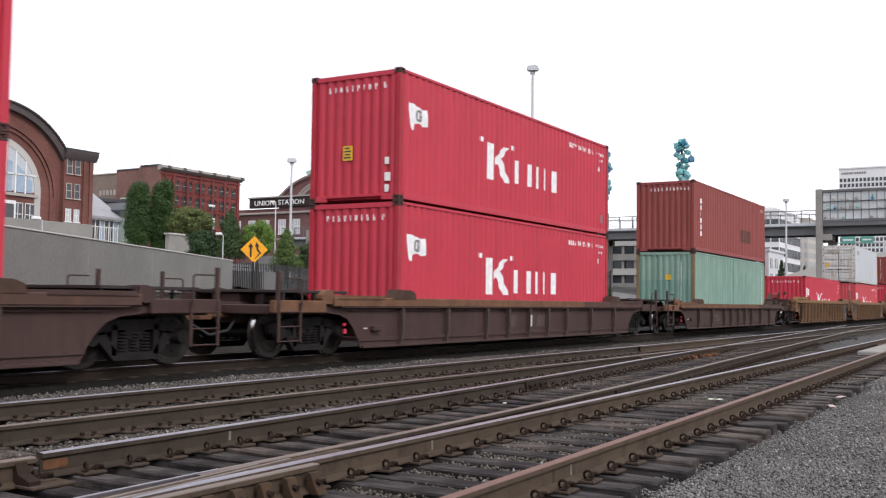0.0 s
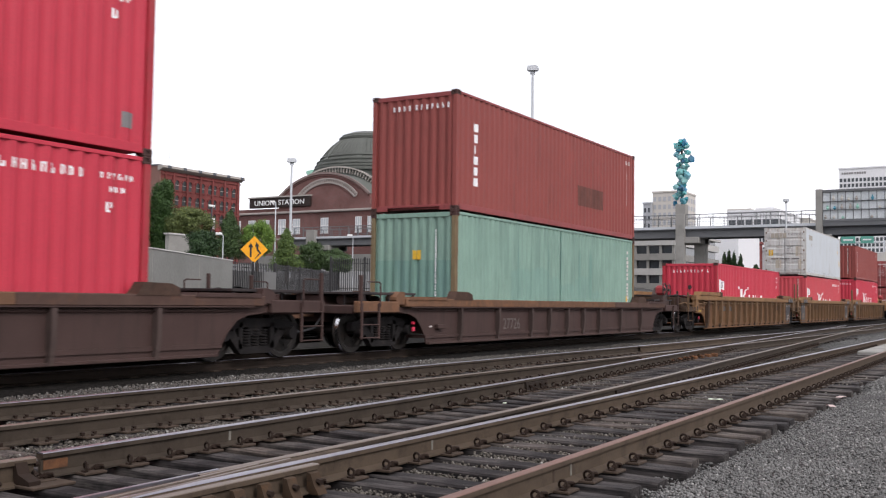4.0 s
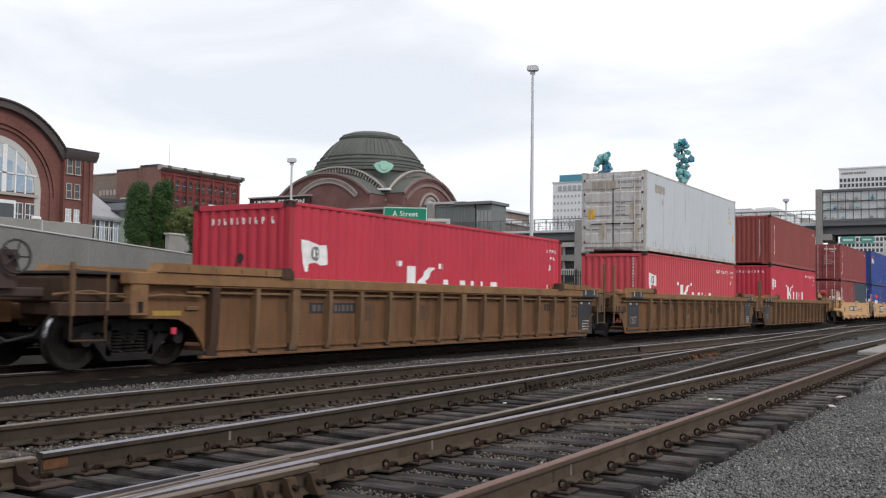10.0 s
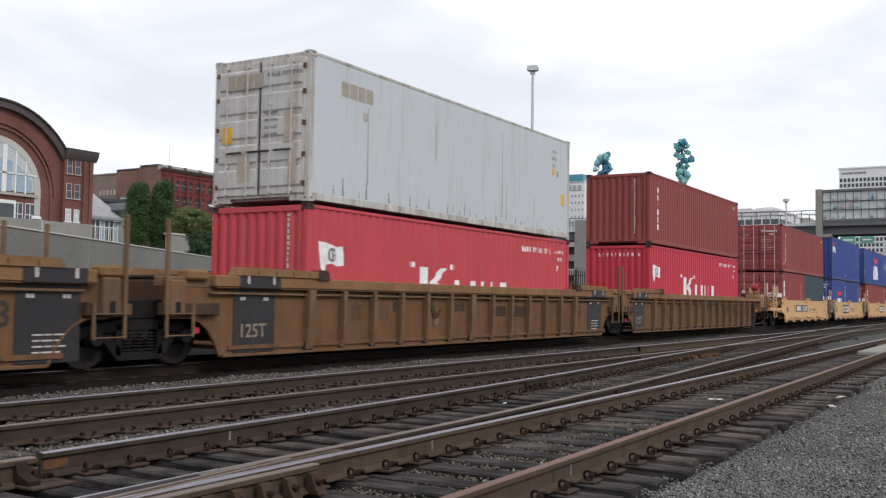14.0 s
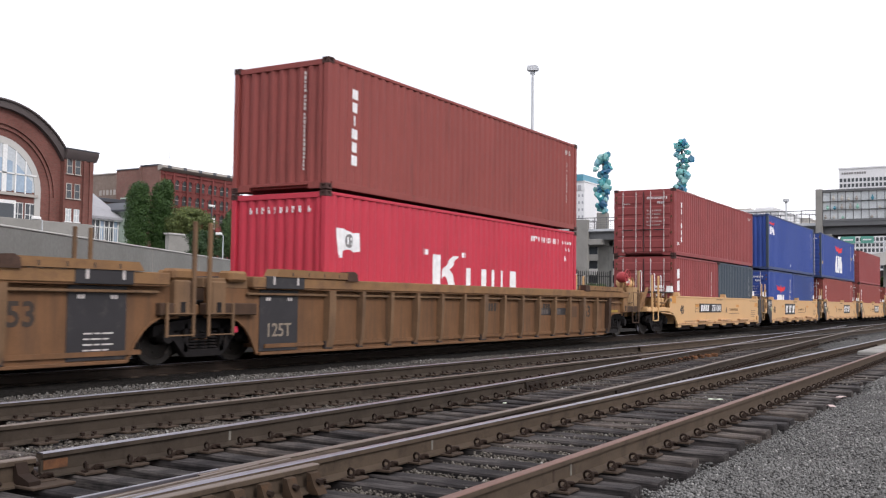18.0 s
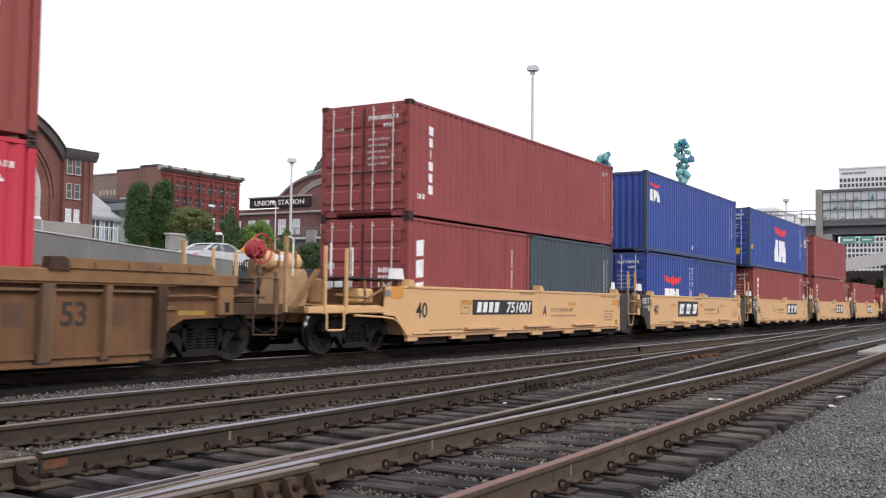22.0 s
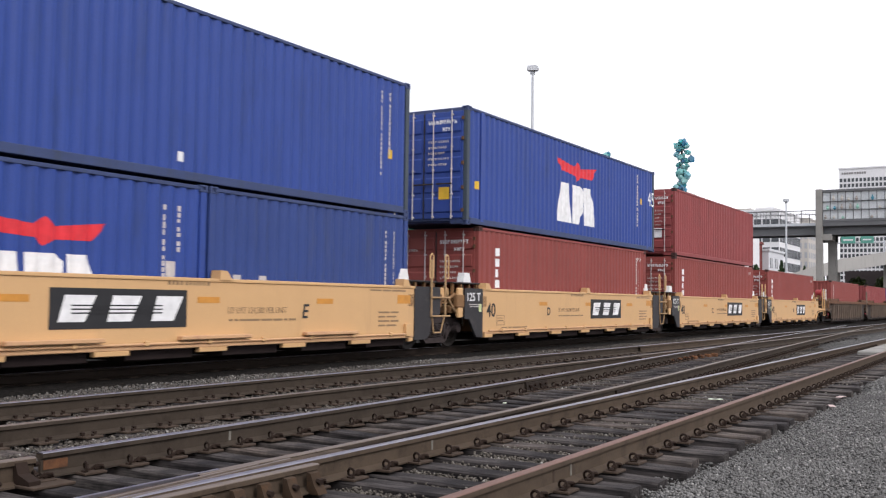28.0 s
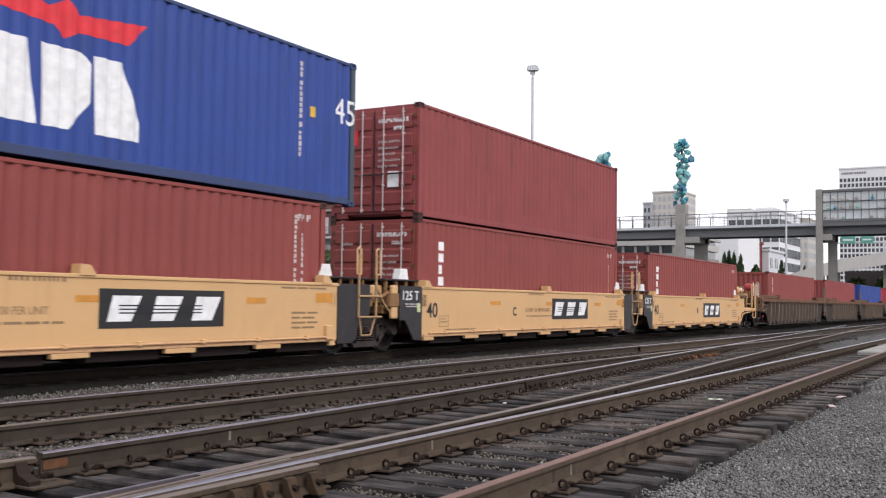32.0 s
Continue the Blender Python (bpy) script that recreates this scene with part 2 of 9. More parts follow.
BRICK_SIDE = brickwork("faded_side_brick", (0.215, 0.110, 0.092), (0.19, 0.14, 0.12))
MUSEUM_ROOF = worn("brownish_dark_roof_metal", (0.072, 0.058, 0.056), 0.6, 0.0, 0.4, 0.25)
BRICK_TAN = brickwork("warehouse_tan_brick", (0.205, 0.160, 0.135), (0.24, 0.19, 0.16))
STONE_TRIM = worn("limestone_trim", (0.36, 0.33, 0.30), 0.85, 0, 0.5, 0.15)
COPPER_DARK = worn("dark_weathered_copper", (0.090, 0.095, 0.084), 0.6, 0.1, 0.3, 0.2, (0.140, 0.152, 0.132), 0.5, True)
COPPER_GREEN = worn("green_copper_patina", (0.30, 0.52, 0.43), 0.7, 0, 0.6, 0.2)
ROOF_DARK = worn("dark_roof_metal", (0.075, 0.080, 0.092), 0.6, 0.1, 0.4, 0.2)
GLASS_DARK = plain("dark_window_glass", (0.045, 0.052, 0.060), 0.12)
GLASS_BLACK = plain("dim_old_window_glass", (0.022, 0.021, 0.022), 0.45)
GLASS_PALE = plain("pale_window_blinds", (0.42, 0.45, 0.47), 0.3)
WINDOW_WHITE = plain("white_window_frame", (0.68, 0.68, 0.67), 0.5)
TOWER_WHITE = plain("white_tower_cladding", (0.68, 0.68, 0.69), 0.7)
TOWER_BEIGE = plain("beige_tower_cladding", (0.50, 0.47, 0.43), 0.7)
TOWER_GREY = plain("grey_tower_cladding", (0.36, 0.37, 0.39), 0.7)
TEAL_BAND = plain("teal_roof_band", (0.06, 0.24, 0.33), 0.4)
SIGN_GREEN = plain("green_sign_sheet", (0.005, 0.19, 0.11), 0.5)
SIGN_YELLOW = plain("amber_sign_sheet", (0.75, 0.33, 0.01), 0.5)
LEAF_DARK = leafy("dark_conifer_leaf", (0.022, 0.050, 0.016))
LEAF_CONIFER = leafy("mid_green_conifer_leaf", (0.036, 0.078, 0.020))
LEAF_PINE = leafy("deep_green_leaf", (0.046, 0.082, 0.028))
LEAF_MID = leafy("shrub_leaf", (0.080, 0.128, 0.034))
LEAF_OLIVE = leafy("olive_shrub_leaf", (0.100, 0.130, 0.042))
EARTH_SHADE = worn("dark_bank_earth", (0.016, 0.014, 0.012), 0.95, 0, 0.8, 0.4, (0.028, 0.026, 0.018), 0.6, False, 0.3, 12.0)
RAIL_MAIN = worn("dark_brown_rail_rust", (0.049, 0.038, 0.029), 0.8, 0.0, 3, 0.3, (0.022, 0.017, 0.013), 0.6)
PAVING = worn("grey_street_paving", (0.14, 0.14, 0.138), 0.9, 0, 0.3, 0.2, (0.10, 0.10, 0.10), 0.5)
RAIL_DARK = worn("greasy_dark_rail", (0.026, 0.019, 0.015), 0.8, 0.1, 3, 0.3, (0.04, 0.027, 0.019), 0.4)
TIE_PLATE = worn("brown_tie_plate", (0.058, 0.042, 0.032), 0.85, 0.1, 6, 0.35)
LEAF_BRIGHT = leafy("bright_maple_leaf", (0.121, 0.209, 0.039))
BARK = worn("grey_brown_bark", (0.075, 0.058, 0.045), 0.9, 0, 5, 0.35)
BRAKE_RED = worn("faded_red_brake_paint", (0.34, 0.045, 0.05), 0.6, 0, 4, 0.25)
LAMP_RED = plain("red_reflector_lens", (0.55, 0.03, 0.07), 0.35)


def timber(name, dark, pale):
    """Weathered ties: each one its own tone, grain along y, dusty tops and dark checks."""
    m, n, l, b = shader(name, 0.85)
    co = n.new("ShaderNodeTexCoord").outputs["Object"]
    tone = n.new("ShaderNodeObjectInfo").outputs["Random"]
    g = noise_node(n, l, scaled(n, l, co, (30, 2.0, 30)), 1.2, 6, 0.7)
    c = ramp_node(n, l, g, [(0.35, rgba(dark)), (0.62, rgba(pale))])
    blot = noise_node(n, l, co, 2.4, 5)
    c = mix_node(n, l, ramp_node(n, l, blot, [(0.42, (0, 0, 0, 1)), (0.62, (0.8, 0.8, 0.8, 1))]), c, rgba(dark))
    k = ramp_node(n, l, tone, [(0.0, (0.55, 0.55, 0.58, 1)), (0.6, (1.0, 1.0, 1.0, 1)), (1.0, (1.35, 1.25, 1.15, 1))])
    l.new(mix_node(n, l, 1.0, c, k, "MULTIPLY"), b.inputs["Base Color"])
    bump_node(n, l, b, g, 0.5, 0.01)
    return m


TIE_WOOD = timber("creosoted_timber", (0.015, 0.014, 0.0145), (0.108, 0.095, 0.089))


def crystal(name, colour):
    m, n, l, b = shader(name, 0.12)
    g = n.new("ShaderNodeObjectInfo")
    c = ramp_node(n, l, g.outputs["Random"], [(0.0, (0.05, 0.17, 0.32, 1)), (0.5, rgba(colour, 1.3)), (1.0, (0.34, 0.62, 0.60, 1))])
    l.new(c, b.inputs["Base Color"])
    b.inputs["Transmission Weight"].default_value = 0.4
    return m




# ---- mesh helpers ----
class Shape:
    """Collects the corners and faces of one part."""

    def __init__(self):
        self.v, self.f, self.crease = [], [], 32

    def add(self, verts, faces):
        k = len(self.v)
        self.v += [tuple(p) for p in verts]
        self.f += [tuple(i + k for i in q) for q in faces]
        return self

    def box(self, x0, x1, y0, y1, z0, z1, b=0.0):
        x0, x1, y0, y1, z0, z1 = min(x0, x1), max(x0, x1), min(y0, y1), max(y0, y1), min(z0, z1), max(z0, z1)
        if b <= 0:
            v = [(x, y, z) for z in (z0, z1) for y in (y0, y1) for x in (x0, x1)]
            return self.add(v, [(0, 2, 3, 1), (4, 5, 7, 6), (0, 1, 5, 4), (2, 6, 7, 3), (0, 4, 6, 2), (1, 3, 7, 5)])
        b = min(b, (x1 - x0) * 0.45, (y1 - y0) * 0.45, (z1 - z0) * 0.45)
        ring = [(x0 + b, y0), (x1 - b, y0), (x1, y0 + b), (x1, y1 - b), (x1 - b, y1), (x0 + b, y1), (x0, y1 - b), (x0, y0 + b)]
        inner = [(min(max(x, x0 + b), x1 - b), min(max(y, y0 + b), y1 - b)) for x, y in ring]
        rows = [[(x, y, z0) for x, y in inner], [(x, y, z0 + b) for x, y in ring], [(x, y, z1 - b) for x, y in ring], [(x, y, z1) for x, y in inner]]
        v = [p for r in rows for p in r]
        f = [tuple(range(7, -1, -1)), tuple(range(24, 32))]
        for r in range(3):
            for i in range(8):
                j = (i + 1) % 8
                f.append((r * 8 + i, r * 8 + j, r * 8 + 8 + j, r * 8 + 8 + i))
        return self.add(v, f)

    def prism(self, poly, axis, a, b):
        """A polygon in the plane across axis ('x': (y, z), 'y': (x, z), 'z': (x, y)), drawn out from a to b."""
        put = {"x": lambda p, t: (t, p[0], p[1]), "y": lambda p, t: (p[0], t, p[1]), "z": lambda p, t: (p[0], p[1], t)}[axis]
        n = len(poly)
        v = [put(p, a) for p in poly] + [put(p, b) for p in poly]
        f = [tuple(range(n - 1, -1, -1)), tuple(range(n, 2 * n))] + [(i, (i + 1) % n, n + (i + 1) % n, n + i) for i in range(n)]
        return self.add(v, f)

    def cyl(self, p, q, r, n=12, r2=None, caps=True):
        p, q = Vector(p), Vector(q)
        m = (q - p).to_track_quat("Z", "Y").to_matrix()
        r2 = r if r2 is None else r2
        ring = [Vector((math.cos(2 * math.pi * i / n), math.sin(2 * math.pi * i / n), 0)) for i in range(n)]
        v = [p + m @ (c * r) for c in ring] + [q + m @ (c * r2) for c in ring]
        f = [(i, (i + 1) % n, n + (i + 1) % n, n + i) for i in range(n)]
        if caps:
            f += [tuple(range(n - 1, -1, -1)), tuple(range(n, 2 * n))]
        return self.add(v, f)

    def tube(self, pts, r, n=6):
        for a, b in zip(pts, pts[1:]):
            self.cyl(a, b, r, n)
        return self

    def lathe(self, prof, n=24, cx=0.0, cy=0.0, a0=0.0, a1=2 * math.pi):
        """(radius, z) rows turned round a vertical axis."""
        full = abs(a1 - a0 - 2 * math.pi) < 1e-6
        k = n if full else n + 1
        v = [(cx + r * math.cos(a0 + (a1 - a0) * i / n), cy + r * math.sin(a0 + (a1 - a0) * i / n), z) for r, z in prof for i in range(k)]
        f = []
        for j in range(len(prof) - 1):
            for i in range(n):
                i2 = (i + 1) % k
                f.append((j * k + i, j * k + i2, (j + 1) * k + i2, (j + 1) * k + i))
        return self.add(v, f)

    def mesh(self, name, material):
        me = bpy.data.meshes.new(name)
        me.from_pydata(self.v, [], self.f)
        me.materials.append(material)
        me.shade_smooth()
        me.set_sharp_from_angle(angle=radians(self.crease))
        me.update()
        return me


SMALL_PRINT = ("number_marking", "stencil", "web_marking", "spring", "walkway_bracket", "scrape_marks", "wall_sign", "wall_lettering", "sign_ghost", "lettering")


def part(name, shape, material, parent=None, label="", at=None):
    """One mesh object; under parent where given."""
    me = shape if isinstance(shape, bpy.types.Mesh) else shape.mesh(name, material)
    ob = new(name, me)
    if parent is not None:
        ob.parent = parent
    if at is not None:
        ob.matrix_basis = at
    if label:
        ob["label"] = label
    if name in SMALL_PRINT:
        ob["kind"] = "stuff"
    return ob


def thing(name, label, category, at=None, group="", kind=""):
    ob = new(name)
    ob.empty_display_size = 0.2
    if at is not None:
        ob.matrix_basis = at
    return tagged(ob, label, category, group, kind)


TEXTS = {}


def lettering(words, height, material, align="CENTER", thick=0.004, bold=0.0, shear=0.0):
    """A mesh of raised letters, standing in the x-z plane and read from -y; its capitals are height tall."""
    key = (words, height, material.name, align, bold, shear)
    if key not in TEXTS:
        cu = bpy.data.curves.new("text", "FONT")
        cu.body, cu.size, cu.align_x, cu.extrude = words, height / 0.69, align, thick / 2
        cu.resolution_u = 3
        cu.offset, cu.shear = bold, shear
        tmp = bpy.data.objects.new("text", cu)
        scene.collection.objects.link(tmp)
        bpy.context.view_layer.update()
        me = bpy.data.meshes.new_from_object(tmp.evaluated_get(bpy.context.evaluated_depsgraph_get()))
        bpy.data.objects.remove(tmp)
        me.transform(pose(0, 0, 0, 90, 0, 0))
        me.materials.clear()
        me.materials.append(material)
        TEXTS[key] = me
    return TEXTS[key]


def bars(shape, x0, z0, widths, height, gap, y, thick=0.006, slant=0.0):
    """A row of plain blocks that stands for writing."""
    x = x0
    for w in widths:
        shape.prism([(x, z0), (x + w, z0), (x + w + slant, z0 + height), (x + slant, z0 + height)], "y", y - thick, y)
        x += w + gap
    return shape


# ---- ground ----
def ground_height(x, y):
    """A flat track bed, then a bank that rises less steeply in front of the concrete wall."""
    if y < 16.2:
        return -0.31 if 2.3 < y < 6.2 else -0.235
    steep = float(np.interp(y, [16.2, 22, 36, 42, 60, 130, 300], [-0.235, 0.70, 1.15, 1.65, 3.95, 7.765, 17.765]))
    low = float(np.interp(y, [16.2, 17.6, 19.5, 22, 30, 45, 130, 300], [-0.235, 0.40, 0.80, 0.95, 1.05, 3.265, 7.765, 17.765]))
    k = min(1.0, max(0.0, (x - 37) / 5))
    return low + (steep - low) * k


def build_ground():
    xs = [-1500, -600, -200, -80, -40] + list(range(-30, 101, 5)) + [120, 150, 200, 300, 500, 900, 1600]
    ys = [-1500, -500, -150, -50, -20, -8, 0, 2, 2.5, 4, 6, 6.4, 9, 11, 12, 14, 15, 16.2, 17.6, 19.5, 20.5, 22, 25, 30, 36, 45, 60, 80, 100, 130, 180, 250, 300, 500, 1600]
    s = Shape()
    v = [(x, y, ground_height(x, y) + (noise.noise((x * 0.3, y * 0.3, 0)) * 0.02 if abs(x) < 90 and y < 12 else 0)) for y in ys for x in xs]
    n = len(xs)
    s.add(v, [(j * n + i, j * n + i + 1, (j + 1) * n + i + 1, (j + 1) * n + i) for j in range(len(ys) - 1) for i in range(n - 1)])
    tagged(part("ground", s, GROUND_MAT), "grey gravel and ballast ground rising to a bank", "ground", "", "structure")
    # bed under the passing train, the train's shade put into its colour
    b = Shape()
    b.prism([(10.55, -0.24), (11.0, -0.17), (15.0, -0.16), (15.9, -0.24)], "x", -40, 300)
    tagged(part("track_bed", b, SHADE_BALLAST), "ballast bed under the train, its shade put into a near-black colour", "ballast", "", "structure")


# Bank added as a near-black sheet; shade under the cars is in its colour.
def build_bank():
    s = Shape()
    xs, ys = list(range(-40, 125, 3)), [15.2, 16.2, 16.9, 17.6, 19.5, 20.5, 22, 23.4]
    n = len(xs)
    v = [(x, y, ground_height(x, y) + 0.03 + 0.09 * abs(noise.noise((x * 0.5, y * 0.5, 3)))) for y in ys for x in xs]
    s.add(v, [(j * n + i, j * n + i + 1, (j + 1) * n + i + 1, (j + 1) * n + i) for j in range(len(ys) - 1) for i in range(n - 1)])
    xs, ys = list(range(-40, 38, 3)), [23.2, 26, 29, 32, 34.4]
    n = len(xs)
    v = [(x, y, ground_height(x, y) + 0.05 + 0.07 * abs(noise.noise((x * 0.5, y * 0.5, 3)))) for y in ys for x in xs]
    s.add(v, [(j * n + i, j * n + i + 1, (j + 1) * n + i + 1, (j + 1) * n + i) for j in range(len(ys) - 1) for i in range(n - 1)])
    tagged(part("embankment", s, EARTH_SHADE), "earth bank below the wall, near-black to keep gaps under the cars dark", "bank", "", "structure")


def build_pavement():
    s = Shape()
    xs, ys = list(range(38, 131, 4)), [23.2, 26, 30, 36, 45, 60, 76]
    n = len(xs)
    v = [(x, y, ground_height(x, y) + 0.05) for y in ys for x in xs]
    s.add(v, [(j * n + i, j * n + i + 1, (j + 1) * n + i + 1, (j + 1) * n + i) for j in range(len(ys) - 1) for i in range(n - 1)])
    tagged(part("pavement", s, PAVING), "grey paved street behind the iron fences", "pavement", "", "structure")


build_ground()
build_bank()
build_pavement()


# ---- rails: rows of (x, y) for the rail's centre line, heads at z = 0 ----
def rail_line(kind, x):
    """y of a rail at x: the far main pair, the turnout pair that crosses over to it, and the near pair."""
    if kind == "main_far":
        return 8.93 - 0.008 * (x - 6)
    if kind == "main_near":
        return 7.36 - 0.012 * (x - 6)
    if kind == "near_far":
        return 4.23 + 0.006 * (x - 5)
    if kind == "near_near":
        return 2.80 + 0.0165 * (x - 5) if x > 5 else 2.80
    base = 5.90 if kind == "turn_far" else 4.43
    u = x - 4.5
    bend = 0.0105 * u + 0.00285 * u * u if u < 14 else 0.7056 + 0.066 * (u - 14)
    return base + bend if u > 0 else base + 0.0105 * u


RAIL_PROFILE = [(-0.07, -0.17), (0.07, -0.17), (0.07, -0.158), (0.012, -0.135), (0.012, -0.045), (0.036, -0.035), (0.036, -0.006), (-0.036, -0.006), (-0.036, -0.035), (-0.012, -0.045), (-0.012, -0.135), (-0.07, -0.158)]
HEAD_PROFILE = [(-0.036, -0.008), (0.036, -0.008), (0.033, -0.001), (0.022, 0.002), (-0.022, 0.002), (-0.033, -0.001)]


def sweep(profile, line, xs, dz=0.0, scale=1.0):
    s = Shape()
    n = len(profile)
    v = []
    for x in xs:
        y = line(x)
        v += [(x, y + p * scale, q * scale + dz) for p, q in profile]
    f = [(j * n + i, j * n + (i + 1) % n, (j + 1) * n + (i + 1) % n, (j + 1) * n + i) for j in range(len(xs) - 1) for i in range(n)]
    f += [tuple(range(n)), tuple((len(xs) - 1) * n + i for i in range(n - 1, -1, -1))]
    return s.add(v, f)


def build_track(name, label, lines, x0, x1, heads, tie_span, tie_from, tie_to, spacing=0.56, seed=1, fixing=None, reach=34, web=None, thin=1.0):
    track = thing(name, label, "railway track", None, "", "structure")
    rnd = random.Random(seed)
    xs = [x0] + [max(x0, -6) + (x1 - max(x0, -6)) * (i / 60) ** 2 for i in range(0 if x0 > -6 else 1, 61)]
    xs = sorted(set(xs))
    for line, head in zip(lines, heads):
        rail = part("rail", sweep(RAIL_PROFILE, line, xs), web or RAIL_SIDE, track)
        part("rail_head", sweep(HEAD_PROFILE, line, xs), head, rail, "worn running surface of the rail")
    x = tie_from
    while x < tie_to:
        y0, y1 = tie_span(x)
        w = (y1 - y0) + rnd.uniform(-0.12, 0.12)
        ob = part("tie", TIE_MESHES[rnd.randrange(len(TIE_MESHES))], None, track)
        ob.matrix_basis = pose(x + rnd.uniform(-0.03, 0.03), (y0 + y1) / 2 + rnd.uniform(-0.05, 0.05), -0.175 + rnd.uniform(-0.015, 0.004), rnd.uniform(-0.4, 0.4), 0, rnd.uniform(-2, 2)) @ Matrix.Diagonal((thin, w / 2.6, 1, 1))
        for line in lines:
            if 2.0 < x < 40:
                plate = part("tie_plate", PLATE, None, track, at=pose(x, line(x), -0.172, 0, 0, rnd.uniform(-3, 3)))
                if x < reach:
                    part(fixing.name, fixing, None, plate)
        x += spacing * rnd.uniform(0.94, 1.06)
    return track


def tie_mesh(seed):
    rnd = random.Random(seed)
    s = Shape()
    n = 7
    rows = []
    for i in range(n + 1):
        y = -1.3 + 2.6 * i / n
        a, b, c = rnd.uniform(0.105, 0.118), rnd.uniform(0.105, 0.118), rnd.uniform(-0.012, 0.003)
        rows.append([(-a, y, -0.20), (-a, y, c - 0.015), (-a + 0.014, y, c), (0.0, y, c - rnd.uniform(0, 0.008)), (b - 0.014, y, c), (b, y, c - 0.015), (b, y, -0.20)])
    k = 7
    v = [p for r in rows for p in r]
    f = [(j * k + i, (j + 1) * k + i, (j + 1) * k + i + 1, j * k + i + 1) for j in range(n) for i in range(k - 1)]
    f += [tuple(range(k)), tuple(n * k + i for i in range(k - 1, -1, -1))]
    return s.add(v, f).mesh("tie", TIE_WOOD)


def clip_mesh():
    """Looped spring clips on both sides of the rail's foot, on their shoulders."""
    s = Shape()
    for side in (-1, 1):
        ring = [(-0.062 + 0.011 * t, side * (0.120 + 0.038 * math.cos(t)), 0.042 + 0.035 * math.sin(t)) for t in np.linspace(-1.0, 3.9, 10)]
        s.tube(ring, 0.0098, 5)
        s.tube([ring[-1], (0.02, side * 0.092, 0.020), (0.050, side * 0.115, 0.050), (0.080, side * 0.140, 0.046), (0.098, side * 0.132, 0.022)], 0.0105, 5)
        s.box(0.035, 0.105, side * 0.085, side * 0.125, 0.012, 0.046, 0.010).box(-0.075, -0.045, side * 0.10, side * 0.155, 0.010, 0.026, 0.006)
    return s.mesh("spring_clip", CLIP_STEEL)


def spike_mesh():
    """Cut spikes driven through the plate beside the rail's foot."""
    s = Shape()
    for side in (-1, 1):
        for x in (-0.06, 0.07):
            s.box(x - 0.012, x + 0.012, side * 0.075, side * 0.098, 0.0, 0.04).box(x - 0.019, x + 0.019, side * 0.060, side * 0.100, 0.033, 0.046, 0.005)
        s.box(-0.012, 0.012, side * 0.135, side * 0.158, 0.0, 0.034, 0.004)
    return s.mesh("spike", CLIP_STEEL)


TIE_MESHES = [tie_mesh(k) for k in range(5)]
PLATE = Shape().box(-0.095, 0.095, -0.18, 0.18, -0.006, 0.013, 0.004).mesh("tie_plate", TIE_PLATE)
CLIPS, SPIKES = clip_mesh(), spike_mesh()


def build_tracks():
    def ln(kind):
        return lambda x: rail_line(kind, x)
    build_track("railway_track", "empty near track with a rust-red outer rail on dark timber ties", [ln("near_far"), ln("near_near")], -60, 130, [RAIL_TOP_SHINY, RAIL_TOP_RED], lambda x: (2.29 + 0.0100 * max(0, x - 5), 5.0), -8.0, 60, 0.46, 2, CLIPS)
    build_track("railway_track", "turnout track curving across to the main line on timber ties", [ln("turn_far"), ln("turn_near")], 4.5, 62, [RAIL_TOP_SHINY, RAIL_TOP_DULL], lambda x: (rail_line("turn_near", x) - 0.1, rail_line("turn_far", x) + 0.75), 3.6, 34, 0.41, 3, CLIPS, 34, RAIL_MAIN, 0.84)
    build_track("railway_track", "empty main track with a polished rail beside the train", [ln("main_far"), ln("main_near")], -60, 190, [RAIL_TOP_SHINY, RAIL_TOP_DULL], lambda x: (6.75 if x < 10 else rail_line("main_near", x) - 0.55, 9.5), -8.0, 44, 0.45, 4, SPIKES, 22, RAIL_MAIN)
    build_track("railway_track", "track with dark rails that carries the container train", [lambda x: TRAIN_Y - 0.7525, lambda x: TRAIN_Y + 0.7525], -40, 300, [RAIL_TOP_SHINY, RAIL_TOP_DULL], lambda x: (11.62, 14.22), -8.0, 40, 0.6, 5, SPIKES, 0, RAIL_DARK)


build_tracks()


